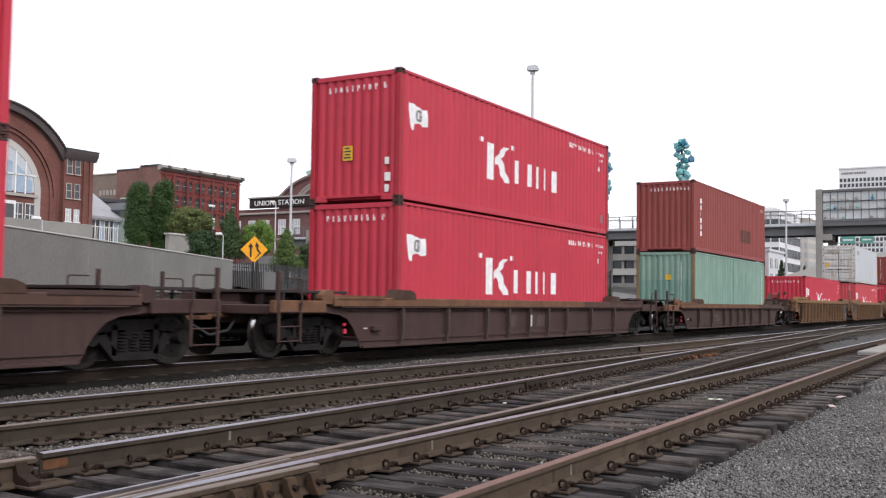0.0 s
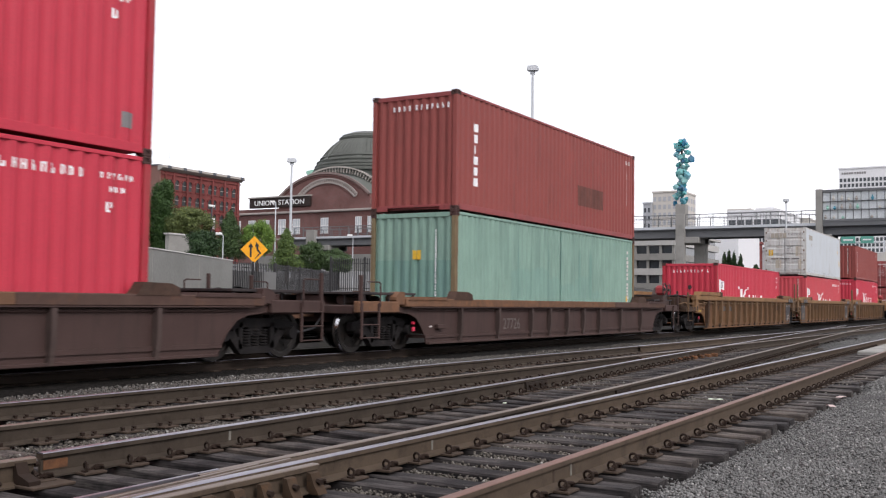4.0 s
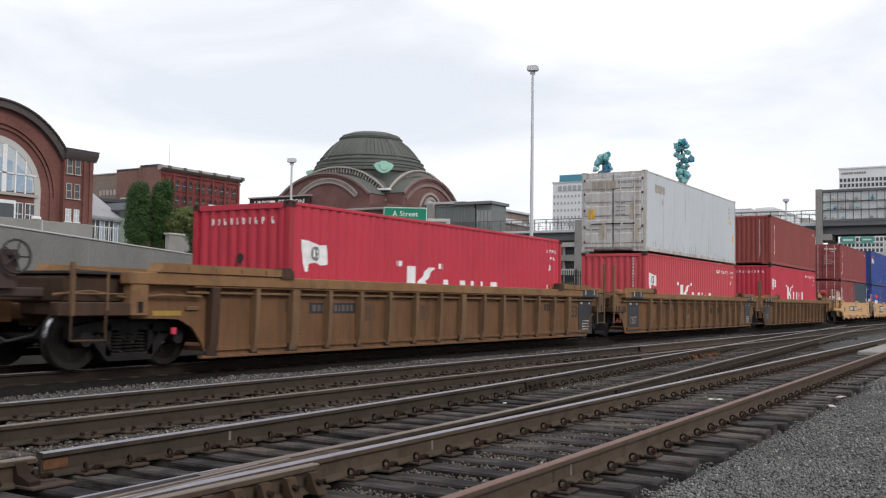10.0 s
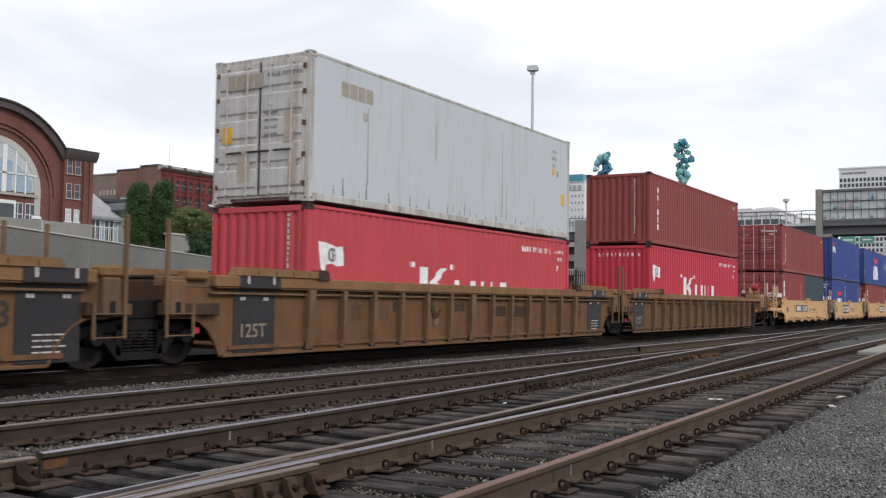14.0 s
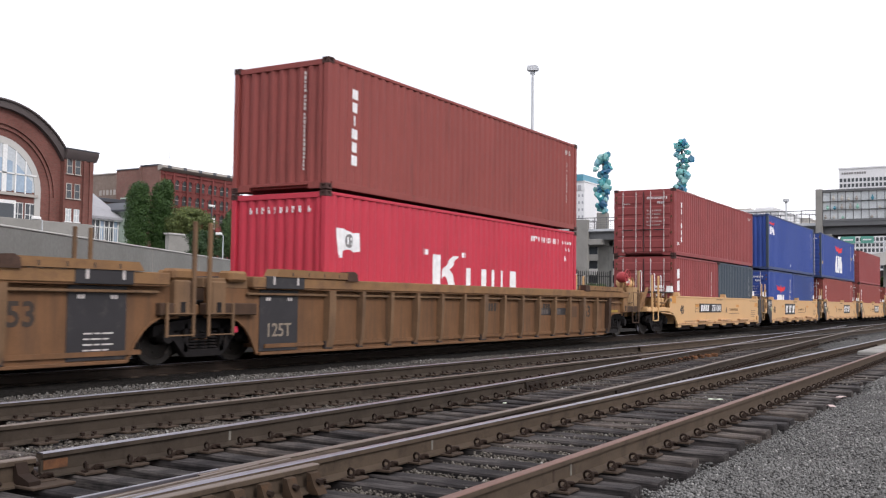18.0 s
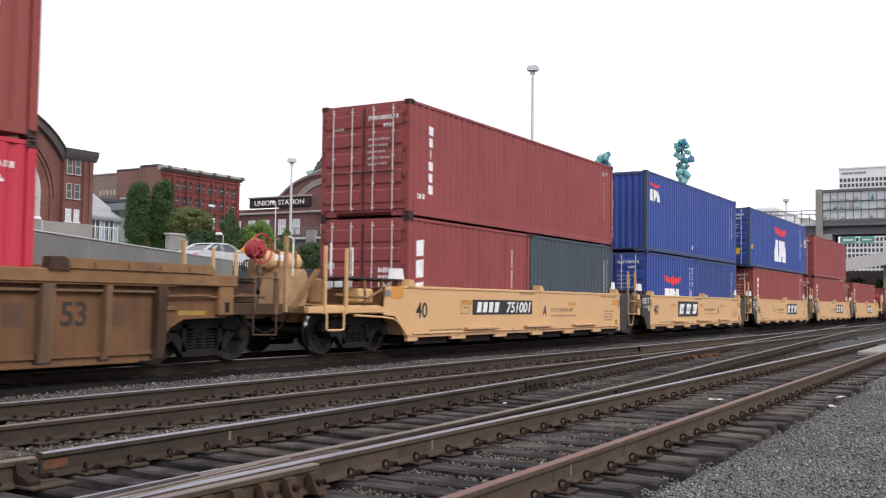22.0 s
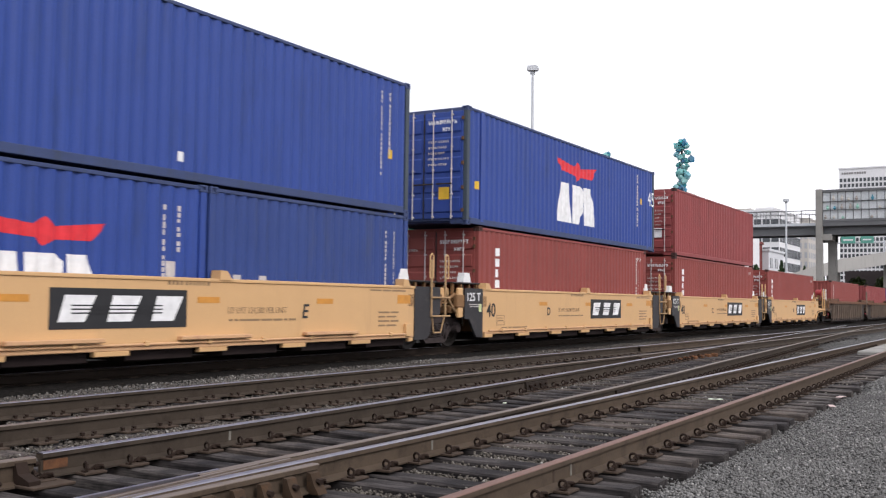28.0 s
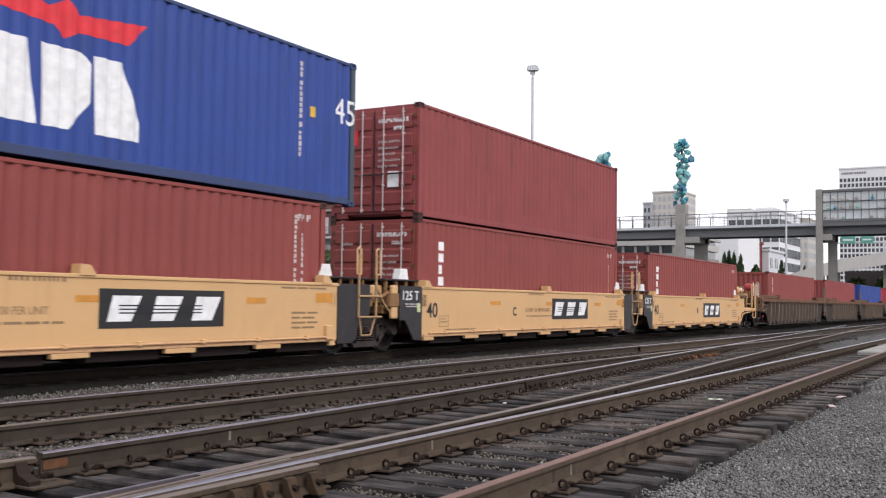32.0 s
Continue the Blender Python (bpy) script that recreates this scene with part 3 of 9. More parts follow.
def scatter_stones(name, label, material, spots, size, seed):
    """Loose angular stones, one mesh."""
    rnd = np.random.default_rng(seed)
    n = len(spots)
    base = np.array([(1, 0, 0), (0, 1, 0), (-1, 0, 0), (0, -1, 0), (0, 0, 1), (0, 0, -1)], float)
    faces = np.array([(0, 1, 4), (1, 2, 4), (2, 3, 4), (3, 0, 4), (1, 0, 5), (2, 1, 5), (3, 2, 5), (0, 3, 5)])
    r = size * rnd.uniform(0.55, 1.35, (n, 1, 1))
    jit = base[None] * rnd.uniform(0.55, 1.25, (n, 6, 1)) + rnd.uniform(-0.28, 0.28, (n, 6, 3))
    a = rnd.uniform(0, 6.283, n)
    ca, sa = np.cos(a)[:, None], np.sin(a)[:, None]
    t = rnd.uniform(-0.9, 0.9, n)
    ct, st = np.cos(t)[:, None], np.sin(t)[:, None]
    x, y, z = jit[..., 0], jit[..., 1], jit[..., 2] * 0.8
    y, z = y * ct - z * st, y * st + z * ct
    x, y = x * ca - y * sa, x * sa + y * ca
    v = np.stack([x, y, z], -1) * r + np.asarray(spots)[:, None, :]
    f = (faces[None] + (np.arange(n) * 6)[:, None, None]).reshape(-1, 3)
    me = bpy.data.meshes.new(name)
    me.vertices.add(n * 6)
    me.vertices.foreach_set("co", v.reshape(-1))
    me.loops.add(len(f) * 3)
    me.loops.foreach_set("vertex_index", f.reshape(-1))
    me.polygons.add(len(f))
    me.polygons.foreach_set("loop_start", np.arange(0, len(f) * 3, 3))
    me.materials.append(material)
    me.update(calc_edges=True)
    me.validate()
    tagged(new(name, me), label, "gravel", "", "stuff")


def build_stones():
    rnd = np.random.default_rng(5)

    def field(x0, x1, y0, y1, count, z, dz, lumps=0.02):
        x = x0 + (x1 - x0) * rnd.random(count)
        y = y0 + (y1 - y0) * rnd.random(count)
        h = np.sin(x * 1.7 + y * 0.9) * np.sin(y * 2.3 - x * 0.6) * lumps
        return np.stack([x, y, z + h + dz * rnd.random(count)], 1)
    scatter_stones("gravel", "fine grey crushed stone beside the near track", STONE_NEAR, np.concatenate([field(3.6, 9, -1.2, 2.22, 54000, -0.232, 0.020, 0.012), field(9, 17, -1.0, 2.22, 46000, -0.230, 0.020, 0.012), field(3.6, 17, 2.2, 2.5, 3000, -0.270, 0.020, 0.010), field(-6, 3.6, -2.5, 2.2, 9000, -0.225, 0.03), field(3.6, 17, -3.5, -1.1, 5000, -0.225, 0.03)]), 0.0140, 11)
    scatter_stones("gravel", "grey crushed stone farther along the near track", STONE_NEAR, field(17, 34, 0.0, 2.4, 20000, -0.225, 0.03), 0.021, 12)
    scatter_stones("gravel", "ballast stones between the ties of the near track", STONE_BROWN, np.concatenate([field(3.5, 14, 2.95, 4.1, 15000, -0.232, 0.030, 0.012), field(-6, 3.5, 2.2, 7.0, 9000, -0.240, 0.04, 0.015)]), 0.0155, 13)
    scatter_stones("gravel", "brownish ballast stones between the turnout ties", STONE_BROWN, np.concatenate([field(3.5, 12, 4.4, 6.0, 1200, -0.315, 0.03, 0.012), field(3.5, 16, 6.0, 7.1, 9000, -0.21, 0.03, 0.012), field(12, 32, 2.6, 7.0, 15000, -0.235, 0.04, 0.012)]), 0.020, 14)
    scatter_stones("gravel", "ballast stones on the main track", STONE_BROWN, np.concatenate([field(3.5, 18, 7.0, 8.9, 11000, -0.215, 0.03, 0.012), field(-6, 4.5, 7.0, 10.8, 9000, -0.20, 0.03, 0.012), field(4.5, 36, 9.0, 10.8, 9000, -0.20, 0.05, 0.02)]), 0.020, 15)
    scatter_stones("gravel", "grey ballast shoulder beside the train", STONE_MID, np.concatenate([field(2.5, 20, 9.1, 10.95, 27000, -0.205, 0.05, 0.02), field(20, 44, 8.9, 10.8, 11000, -0.20, 0.05, 0.02)]), 0.0225, 16)


build_stones()


# ---- turnout castings, guard rails and litter ----
def build_track_details():
    f = thing("rail_frog", "worn steel crossing frog with polished running strips", "rail frog")
    part("casting", Shape().prism([(2.6, 4.05), (5.9, 4.26), (5.9, 4.47), (2.6, 4.47)], "z", -0.16, -0.012), RAIL_SIDE, f)
    for k, (y0, y1) in enumerate(((4.10, 4.34), (4.20, 4.36), (4.36, 4.42))):
        part("running_strip", Shape().prism([(2.8, y0), (5.3 - 0.3 * k, y1), (5.3 - 0.3 * k, y1 + 0.025), (2.8, y0 + 0.035)], "z", -0.012, 0.003 + 0.002 * k), RAIL_TOP_SHINY if k == 2 else RAIL_TOP_DULL, f, "worn running strip")
    g = thing("guard_rail", "short brown guard rail bolted to the running rail", "guard rail")
    part("rail", sweep(RAIL_PROFILE, lambda x: rail_line("near_far", x) - 0.135, [-2, 1, 3, 4.4, 5.0, 5.25]), RAIL_SIDE, g)
    part("rail_head", sweep(HEAD_PROFILE, lambda x: rail_line("near_far", x) - 0.135, [-2, 1, 3, 4.4, 5.0, 5.25]), RAIL_TOP_DULL, g)
    for k in range(7):
        x = 3.7 + 0.24 * k
        y = rail_line("near_far", x) - 0.19
        b = part("brace", Shape().prism([(y - 0.10, -0.17), (y, -0.17), (y, -0.035), (y - 0.03, -0.04), (y - 0.06, -0.11)], "x", x - 0.045, x + 0.045), RUST_BROWN, g)
        part("bolt", Shape().cyl((x, y - 0.05, -0.09), (x, y - 0.085, -0.095), 0.02, 6), CLIP_STEEL, b)
    j = thing("rail_end", "dark cut rail end with a rusty bolted foot", "rail end")
    y = rail_line("turn_far", 4.4) - 0.05
    part("rail", sweep(RAIL_PROFILE, lambda x: y - 0.03 * max(0, x - 4.1), [-2, 2, 4.1, 4.40], -0.01, 1.05), RAIL_SIDE, j)
    part("rail_head", sweep(HEAD_PROFILE, lambda x: y - 0.03 * max(0, x - 4.1), [-2, 2, 4.1, 4.40], -0.008, 1.05), RAIL_TOP_DULL, j)
    part("foot_plate", Shape().box(4.22, 4.56, y - 0.26, y + 0.12, -0.19, -0.168, 0.006), TIE_PLATE, j)
    part("rail_brace", Shape().prism([(y - 0.19, -0.168), (y - 0.04, -0.168), (y - 0.02, -0.04), (y - 0.045, -0.03), (y - 0.075, -0.10), (y - 0.19, -0.14)], "x", 4.24, 4.33), CLIP_STEEL, j, "rusty curved rail brace")
    for k in range(2):
        part("bolt", Shape().cyl((4.43, y - 0.02, -0.13 + 0.07 * k), (4.405, y - 0.02, -0.13 + 0.07 * k), 0.02, 6), CLIP_STEEL, j)
    part("rust_patch", Shape().box(4.52, 4.72, rail_line("turn_far", 4.6) - 0.017, rail_line("turn_far", 4.6) - 0.0125, -0.12, -0.055), RUST_ORANGE, j, "rust-red patch on the web")
    for kind, xa, xb in (("turn_far", 12.6, 13.4), ("turn_near", 12.2, 12.8)):
        q = thing("joint_bar", "bolted joint bar on the rail's web", "joint bar")
        part("bar", sweep([(-0.05, -0.15), (-0.012, -0.15), (-0.012, -0.04), (-0.04, -0.045)], lambda x: rail_line(kind, x), [xa, xb]), RAIL_DARK, q)
        for k in range(4):
            x = xa + (xb - xa) * (k + 0.5) / 4
            part("bolt", Shape().cyl((x, rail_line(kind, x) - 0.045, -0.095), (x, rail_line(kind, x) - 0.075, -0.095), 0.02, 6), CLIP_STEEL, q)
    for kind, x in (("turn_far", 6.4), ("near_far", 6.95), ("near_near", 6.5), ("near_near", 6.2)):
        yy = rail_line(kind, x)
        wd = part("weld_mark", Shape().box(x - 0.014, x + 0.014, yy - 0.0165, yy - 0.0115, -0.13, -0.05, 0.001), TIE_PLATE if x < 6.3 else CHALK)
        tagged(wd, "pale weld scar on the rail's web", "weld")
    h = thing("guard_rail", "rusty bolted guard rail by the far crossing", "guard rail")
    part("rail", sweep(RAIL_PROFILE, lambda x: rail_line("main_near", x) - 0.28, [19.5, 20, 22, 24, 25.2]), RUST_BROWN, h)
    for k in range(9):
        x = 20 + 0.55 * k
        part("brace", Shape().box(x - 0.08, x + 0.08, rail_line("main_near", x) - 0.45, rail_line("main_near", x) - 0.3, -0.2, -0.10, 0.02), RUST_ORANGE, h)
    w = thing("guard_rail", "dark guard rail inside the far main rail", "guard rail")
    part("rail", sweep(RAIL_PROFILE, lambda x: rail_line("main_far", x) - 0.10, [24.5, 25, 30, 33]), RAIL_SIDE, w)
    for i, (x, y) in enumerate(((13.1, 3.62), (13.2, 2.2), (14.6, 2.3), (10.9, 5.6), (16.5, 6.6))):
        rnd = random.Random(i)
        s = Shape()
        a = rnd.uniform(0, 3)
        L, W = (0.10, 0.035) if i < 3 else (0.025, 0.02)
        pts = [(math.cos(a) * L * u - math.sin(a) * W * v, math.sin(a) * L * u + math.cos(a) * W * v, 0.006 * math.sin(3 * u + i)) for u in (-1, -0.3, 0.4, 1) for v in (-1, 1)]
        s.add(pts + [(p[0], p[1], p[2] + 0.006) for p in pts], [(0, 1, 3, 2), (2, 3, 5, 4), (4, 5, 7, 6), (8, 10, 11, 9), (10, 12, 13, 11), (12, 14, 15, 13), (0, 2, 10, 8), (2, 4, 12, 10), (4, 6, 14, 12), (1, 9, 11, 3), (3, 11, 13, 5), (5, 13, 15, 7), (0, 8, 9, 1), (6, 7, 15, 14)])
        ob = part("litter", s, PAPER_PINK if 0 < i < 3 else PAPER_GREEN, at=pose(x, y, -0.16))
        tagged(ob, "crumpled scrap of pale paper on the ties", "litter")
    c = thing("crossing_panel", "pale concrete crossing slab between the rails", "crossing panel")
    for k in range(5):
        x = 28.6 + 2.4 * k
        part("slab", Shape().box(x, x + 2.3, 3.35 + 0.02 * k, 4.1 + 0.03 * k, -0.24, -0.10, 0.03), CONCRETE, c)
    m = thing("switch_stand", "small white trackside machine box", "switch machine")
    m.matrix_basis = pose(58.5, 5.0, -0.2)
    part("box", Shape().box(-0.5, 0.5, -0.3, 0.3, 0, 0.42, 0.1), WINDOW_WHITE, m)
    part("lid", Shape().prism([(-0.5, 0.4), (0.5, 0.4), (0.3, 0.6), (-0.3, 0.6)], "y", -0.28, 0.28), WINDOW_WHITE, m)


RUST_ORANGE = worn("fresh_orange_rust", (0.135, 0.062, 0.031), 0.85, 0, 4, 0.4, (0.04, 0.026, 0.02), 0.8)
CHALK = plain("chalky_weld_grey", (0.16, 0.15, 0.13), 0.8)
RUST_BROWN = worn("brown_brace_rust", (0.050, 0.033, 0.022), 0.85, 0.1, 7, 0.4, (0.095, 0.050, 0.024), 0.5)
PAPER_PINK = plain("dull_pinkish_paper", (0.46, 0.36, 0.34), 0.8)
PAPER_GREEN = plain("pale_green_paper", (0.62, 0.68, 0.55), 0.7)
build_track_details()


# ---- containers: x runs from the end that faces the viewer, y = -1.219 is the near side, z = 0 the underside ----
MOVING = []              # (thing, place along the train, height)
HALF = 1.219
MESHES = {}


def cached(key, material, make):
    k = (key, material.name)
    if k not in MESHES:
        MESHES[k] = make().mesh(key[0], material)
    return MESHES[k]


def corrugated(x0, x1, z0, z1, y, depth, pitch):
    """A folded steel sheet along x; its outer flats lie at y, its inner ones depth behind."""
    s = Shape()
    n = max(1, round((x1 - x0) / pitch))
    p = (x1 - x0) / n
    pts = []
    for i in range(n):
        a = x0 + i * p
        pts += [(a, depth), (a + 0.22 * p, depth), (a + 0.46 * p, 0.0), (a + 0.76 * p, 0.0)]
    pts.append((x1, depth))
    v = [(x, y + d, z) for z in (z0, z1) for x, d in pts]
    k = len(pts)
    s.add(v, [(i, i + 1, k + i + 1, k + i) for i in range(k - 1)])
    s.crease = 14
    return s


def turned(shape, m):
    shape.v = [tuple(m @ Vector(p)) for p in shape.v]
    return shape


def door_leaf(y0, y1, H):
    """One door leaf at the viewer's end; it faces -x."""
    return Shape().box(-0.02, 0.03, y0, y1, 0.16, H - 0.12, 0.008)


def door_panel(y0, y1, H):
    """One of the five pressed panels of a leaf, standing at z = 0."""
    h = (H - 0.44) / 5
    return Shape().prism([(-0.02, 0.05), (-0.045, 0.09), (-0.045, h - 0.09), (-0.02, h - 0.05)], "y", y0 + 0.06, y1 - 0.06)


def corner_casting():
    """A hollow cube with a lifting hole in each upright face."""
    s = Shape().box(-0.004, 0.182, -0.004, 0.166, 0, 0.034, 0.006).box(-0.004, 0.182, -0.004, 0.166, 0.084, 0.118, 0.008).box(0.025, 0.153, 0.025, 0.137, 0.034, 0.084)
    for xa, xb in ((-0.004, 0.056), (0.122, 0.182)):
        for ya, yb in ((-0.004, 0.052), (0.110, 0.166)):
            s.box(xa, xb, ya, yb, 0.034, 0.084)
    return s


STROKES = random.Random(77)


def digit_bits(w):
    """Uneven upright strokes (from, to, low, high), as shares of a small figure's height, that stand for one character."""
    if w > 0.14 or w < 0.02:
        return [(0.0, w, 0.0, 1.0)]
    lo, hi = STROKES.choice(((0.0, 1.0), (0.0, 0.55), (0.45, 1.0), (0.1, 0.9)))
    return [(0.0, 0.36 * w, 0.0, 1.0), (0.62 * w, w, lo, hi), (0.36 * w, 0.62 * w, *STROKES.choice(((0.0, 0.22), (0.78, 1.0), (0.4, 0.6))))]


def container(name, label, x, z, paint, L=12.192, H=2.591, doors=False, frame_paint=None, posts=None, group="containers on the train", fold=0.036, door_paint=None):
    c = thing(name, label, "shipping container", pose(x, TRAIN_Y, z), group)
    MOVING.append((c, x, z))
    LENGTHS[c.name] = (L, fold)
    if doors:
        DOORED.add(c.name)
    frame_paint, posts = frame_paint or paint, posts or paint
    key = (round(L, 2), H, fold)
    casting = RAIL_BLUE if paint in (PAINT_BLUE, PAINT_BLUE_FADED) else PAINT_WHITE_RUST if paint is PAINT_WHITE else CASTING

    def post(x0, x1):
        return lambda: Shape().box(x0, x1, -HALF + 0.004, -HALF + 0.12, 0.11, H - 0.11, 0.01)
    for k, (x0, x1) in enumerate(((0.002, 0.14), (L - 0.14, L - 0.002))):
        for side in (1, -1):
            ob = part("corner_post", cached(("corner_post", k, side) + key, posts, lambda: turned(post(x0, x1)(), Matrix.Diagonal((1, side, 1, 1))) if side == 1 else Shape().box(x0, x1, HALF - 0.12, HALF - 0.004, 0.11, H - 0.11, 0.01)), None, c)
    for x0 in (0.0, L - 0.178):
        for y0 in (-HALF, HALF - 0.162):
            for z0 in (0.0, H - 0.118):
                part("corner_casting", cached(("corner_casting",), casting, corner_casting), None, c, "steel corner fitting with lifting holes" if x0 == 0 and z0 else "", at=pose(x0, y0, z0))
    part("bottom_rail", cached(("bottom_rail", "n") + key, frame_paint, lambda: Shape().box(0.178, L - 0.178, -HALF + 0.006, -HALF + 0.06, 0.035, 0.18, 0.008)), None, c)
    part("bottom_rail", cached(("bottom_rail", "f") + key, frame_paint, lambda: Shape().box(0.178, L - 0.178, HALF - 0.06, HALF - 0.006, 0.035, 0.18, 0.008)), None, c)
    part("top_rail", cached(("top_rail", "n") + key, frame_paint, lambda: Shape().box(0.178, L - 0.178, -HALF + 0.004, -HALF + 0.07, H - 0.085, H - 0.02, 0.008)), None, c)
    part("top_rail", cached(("top_rail", "f") + key, frame_paint, lambda: Shape().box(0.178, L - 0.178, HALF - 0.07, HALF - 0.004, H - 0.085, H - 0.02, 0.008)), None, c)
    part("side_panel", cached(("side_panel", "n") + key, paint, lambda: corrugated(0.135, L - 0.135, 0.165, H - 0.075, -HALF + 0.012, fold, 0.272)), None, c, "corrugated steel side")
    part("side_panel", cached(("side_panel", "f") + key, paint, lambda: turned(corrugated(0.135, L - 0.135, 0.165, H - 0.07, -HALF + 0.012, fold, 0.272), pose(L, 0, 0, 0, 0, 180))), None, c)
    part("roof", cached(("roof",) + key, paint, lambda: Shape().box(0.08, L - 0.08, -HALF + 0.05, HALF - 0.05, H - 0.075, H - 0.045)), None, c)
    part("floor", cached(("floor",) + key, frame_paint, lambda: Shape().box(0.1, L - 0.1, -HALF + 0.06, HALF - 0.06, 0.06, 0.16)), None, c)
    part("end_panel", cached(("end_panel", "back") + key, paint, lambda: turned(corrugated(-HALF + 0.11, HALF - 0.11, 0.16, H - 0.1, 0.02, 0.045, 0.25), pose(L, 0, 0, 0, 0, 90))), None, c)
    part("end_sill", cached(("end_sill",) + key, frame_paint, lambda: Shape().box(0.006, 0.08, -HALF + 0.16, -0.75, 0.02, 0.16, 0.006).box(0.006, 0.08, 0.75, HALF - 0.16, 0.02, 0.16, 0.006).box(0.006, 0.08, -0.75, 0.75, 0.10, 0.16, 0.006)), None, c)
    part("end_header", cached(("end_header",) + key, frame_paint, lambda: Shape().box(0.006, 0.08, -HALF + 0.16, HALF - 0.16, H - 0.14, H - 0.03, 0.006)), None, c)
    if not doors:
        part("end_panel", cached(("end_panel", "front") + key, paint, lambda: turned(corrugated(-HALF + 0.115, HALF - 0.115, 0.15, H - 0.11, 0.016, 0.045, 0.25), pose(0, 0, 0, 0, 0, -90))), None, c, "corrugated steel end")
    else:
        for k, (y0, y1) in enumerate(((-HALF + 0.12, -0.012), (0.012, HALF - 0.12))):
            leaf = part("door", cached(("door", k) + key, door_paint or paint, lambda: door_leaf(y0, y1, H)), None, c, "closed steel door leaf")
            for i in range(5):
                part("door_panel", cached(("door_panel", k) + key, door_paint or paint, lambda: door_panel(y0, y1, H)), None, leaf, at=pose(0, 0, 0.24 + i * (H - 0.44) / 5))
            for yy in (y0 + 0.28, y1 - 0.28):
                rod = Shape().cyl((-0.075, yy, 0.14), (-0.075, yy, H - 0.1), 0.015, 8)
                for zz in (0.2, 0.75, 1.35, 1.9, H - 0.2):
                    rod.box(-0.095, -0.02, yy - 0.026, yy + 0.026, zz - 0.016, zz + 0.016, 0.005)
                part("lock_rod", rod, OFF_WHITE, leaf, "galvanised locking rod")
                part("door_handle", Shape().box(-0.1, -0.085, yy - 0.02, yy + 0.42 * (1 if k == 0 else -1), 0.98, 1.02, 0.004), DARK_STEEL, leaf)
            hy = y0 if k == 0 else y1
            for zz in (0.35, 0.9, 1.5, 2.1, H - 0.3):
                part("hinge", cached(("hinge",), RUSTY, lambda: Shape().box(-0.05, 0.0, -0.03, 0.03, -0.045, 0.045, 0.008)), None, leaf, at=pose(0, hy, zz))
        cargo = Shape().box(-0.035, 0.02, -0.012, 0.012, 0.16, H - 0.12)
        part("door_seal", cargo, BLACK_PAINT, c)
    return c


LENGTHS, DOORED = {}, set()


def fold_depth(L, fold):
    """Break points (x, depth) of the near side's folds."""
    x0, x1 = 0.135, L - 0.135
    n = max(1, round((x1 - x0) / 0.272))
    p = (x1 - x0) / n
    pts = []
    for i in range(n):
        a = x0 + i * p
        pts += [(a, fold), (a + 0.22 * p, fold), (a + 0.46 * p, 0.0), (a + 0.76 * p, 0.0)]
    return pts + [(x1, fold)]


def painted(c, name, material, polys, label="", lift=0.004):
    """Flat paint in the outline of (x, z) polygons, following the folds of the container's near side."""
    folds = fold_depth(*LENGTHS[c.name])
    fx, fd = [q[0] for q in folds], [q[1] for q in folds]
    s = Shape()
    for poly in polys:
        lo, hi = min(q[0] for q in poly), max(q[0] for q in poly)
        cuts = sorted({round(x, 5) for x in [q[0] for q in poly] + [x for x in fx if lo < x < hi]})
        for a, b in zip(cuts, cuts[1:]):
            if b - a < 1e-4:
                continue
            mid, rows = (a + b) / 2, []
            for (xa, za), (xb, zb) in zip(poly, poly[1:] + poly[:1]):
                if min(xa, xb) < mid < max(xa, xb):
                    g = (zb - za) / (xb - xa)
                    rows.append((za + g * (mid - xa), za + g * (a - xa), za + g * (b - xa)))
            rows.sort()
            ya, yb = (-HALF + 0.012 + float(np.interp(x, fx, fd)) - lift for x in (a, b))
            for k in range(0, len(rows) - 1, 2):
                (_, za0, zb0), (_, za1, zb1) = rows[k], rows[k + 1]
                s.add([(a, ya, za0), (b, yb, zb0), (b, yb, zb1), (a, ya, za1)], [(0, 1, 2, 3)])
    return part(name, s, material, c, label)


def rect(x0, x1, z0, z1):
    return [(x0, z0), (x1, z0), (x1, z1), (x0, z1)]


NEAR = -HALF + 0.010     # plane of the near side's outer flats
END = 0.012              # plane of the end's outer flats


def end_bars(c, y0, z0, widths, height, gap, material=WHITE_PAINT, name="number_marking", label=""):
    """Plain blocks on the end that faces the viewer, in reading order."""
    s = Shape()
    y, e = y0, -0.046 if c.name in DOORED else END
    for w in widths:
        for u0, u1, lo, hi in digit_bits(w) if name == "number_marking" else [(0.0, w, 0.0, 1.0)]:
            s.box(e - 0.006, e, y - u1, y - u0, z0 + lo * height, z0 + hi * height)
        y -= w + gap
    return part(name, s, material, c, label)


def side_bars(c, x0, z0, widths, height, gap, material=WHITE_PAINT, name="number_marking", slant=0.0, label=""):
    polys, x = [], x0
    for w in widths:
        for u0, u1, lo, hi in digit_bits(w) if name in ("number_marking", "web_marking") else [(0.0, w, 0.0, 1.0)]:
            polys.append(rect(x + u0, x + u1, z0 + lo * height, z0 + hi * height))
        x += w + gap
    return painted(c, name, material, polys, label)


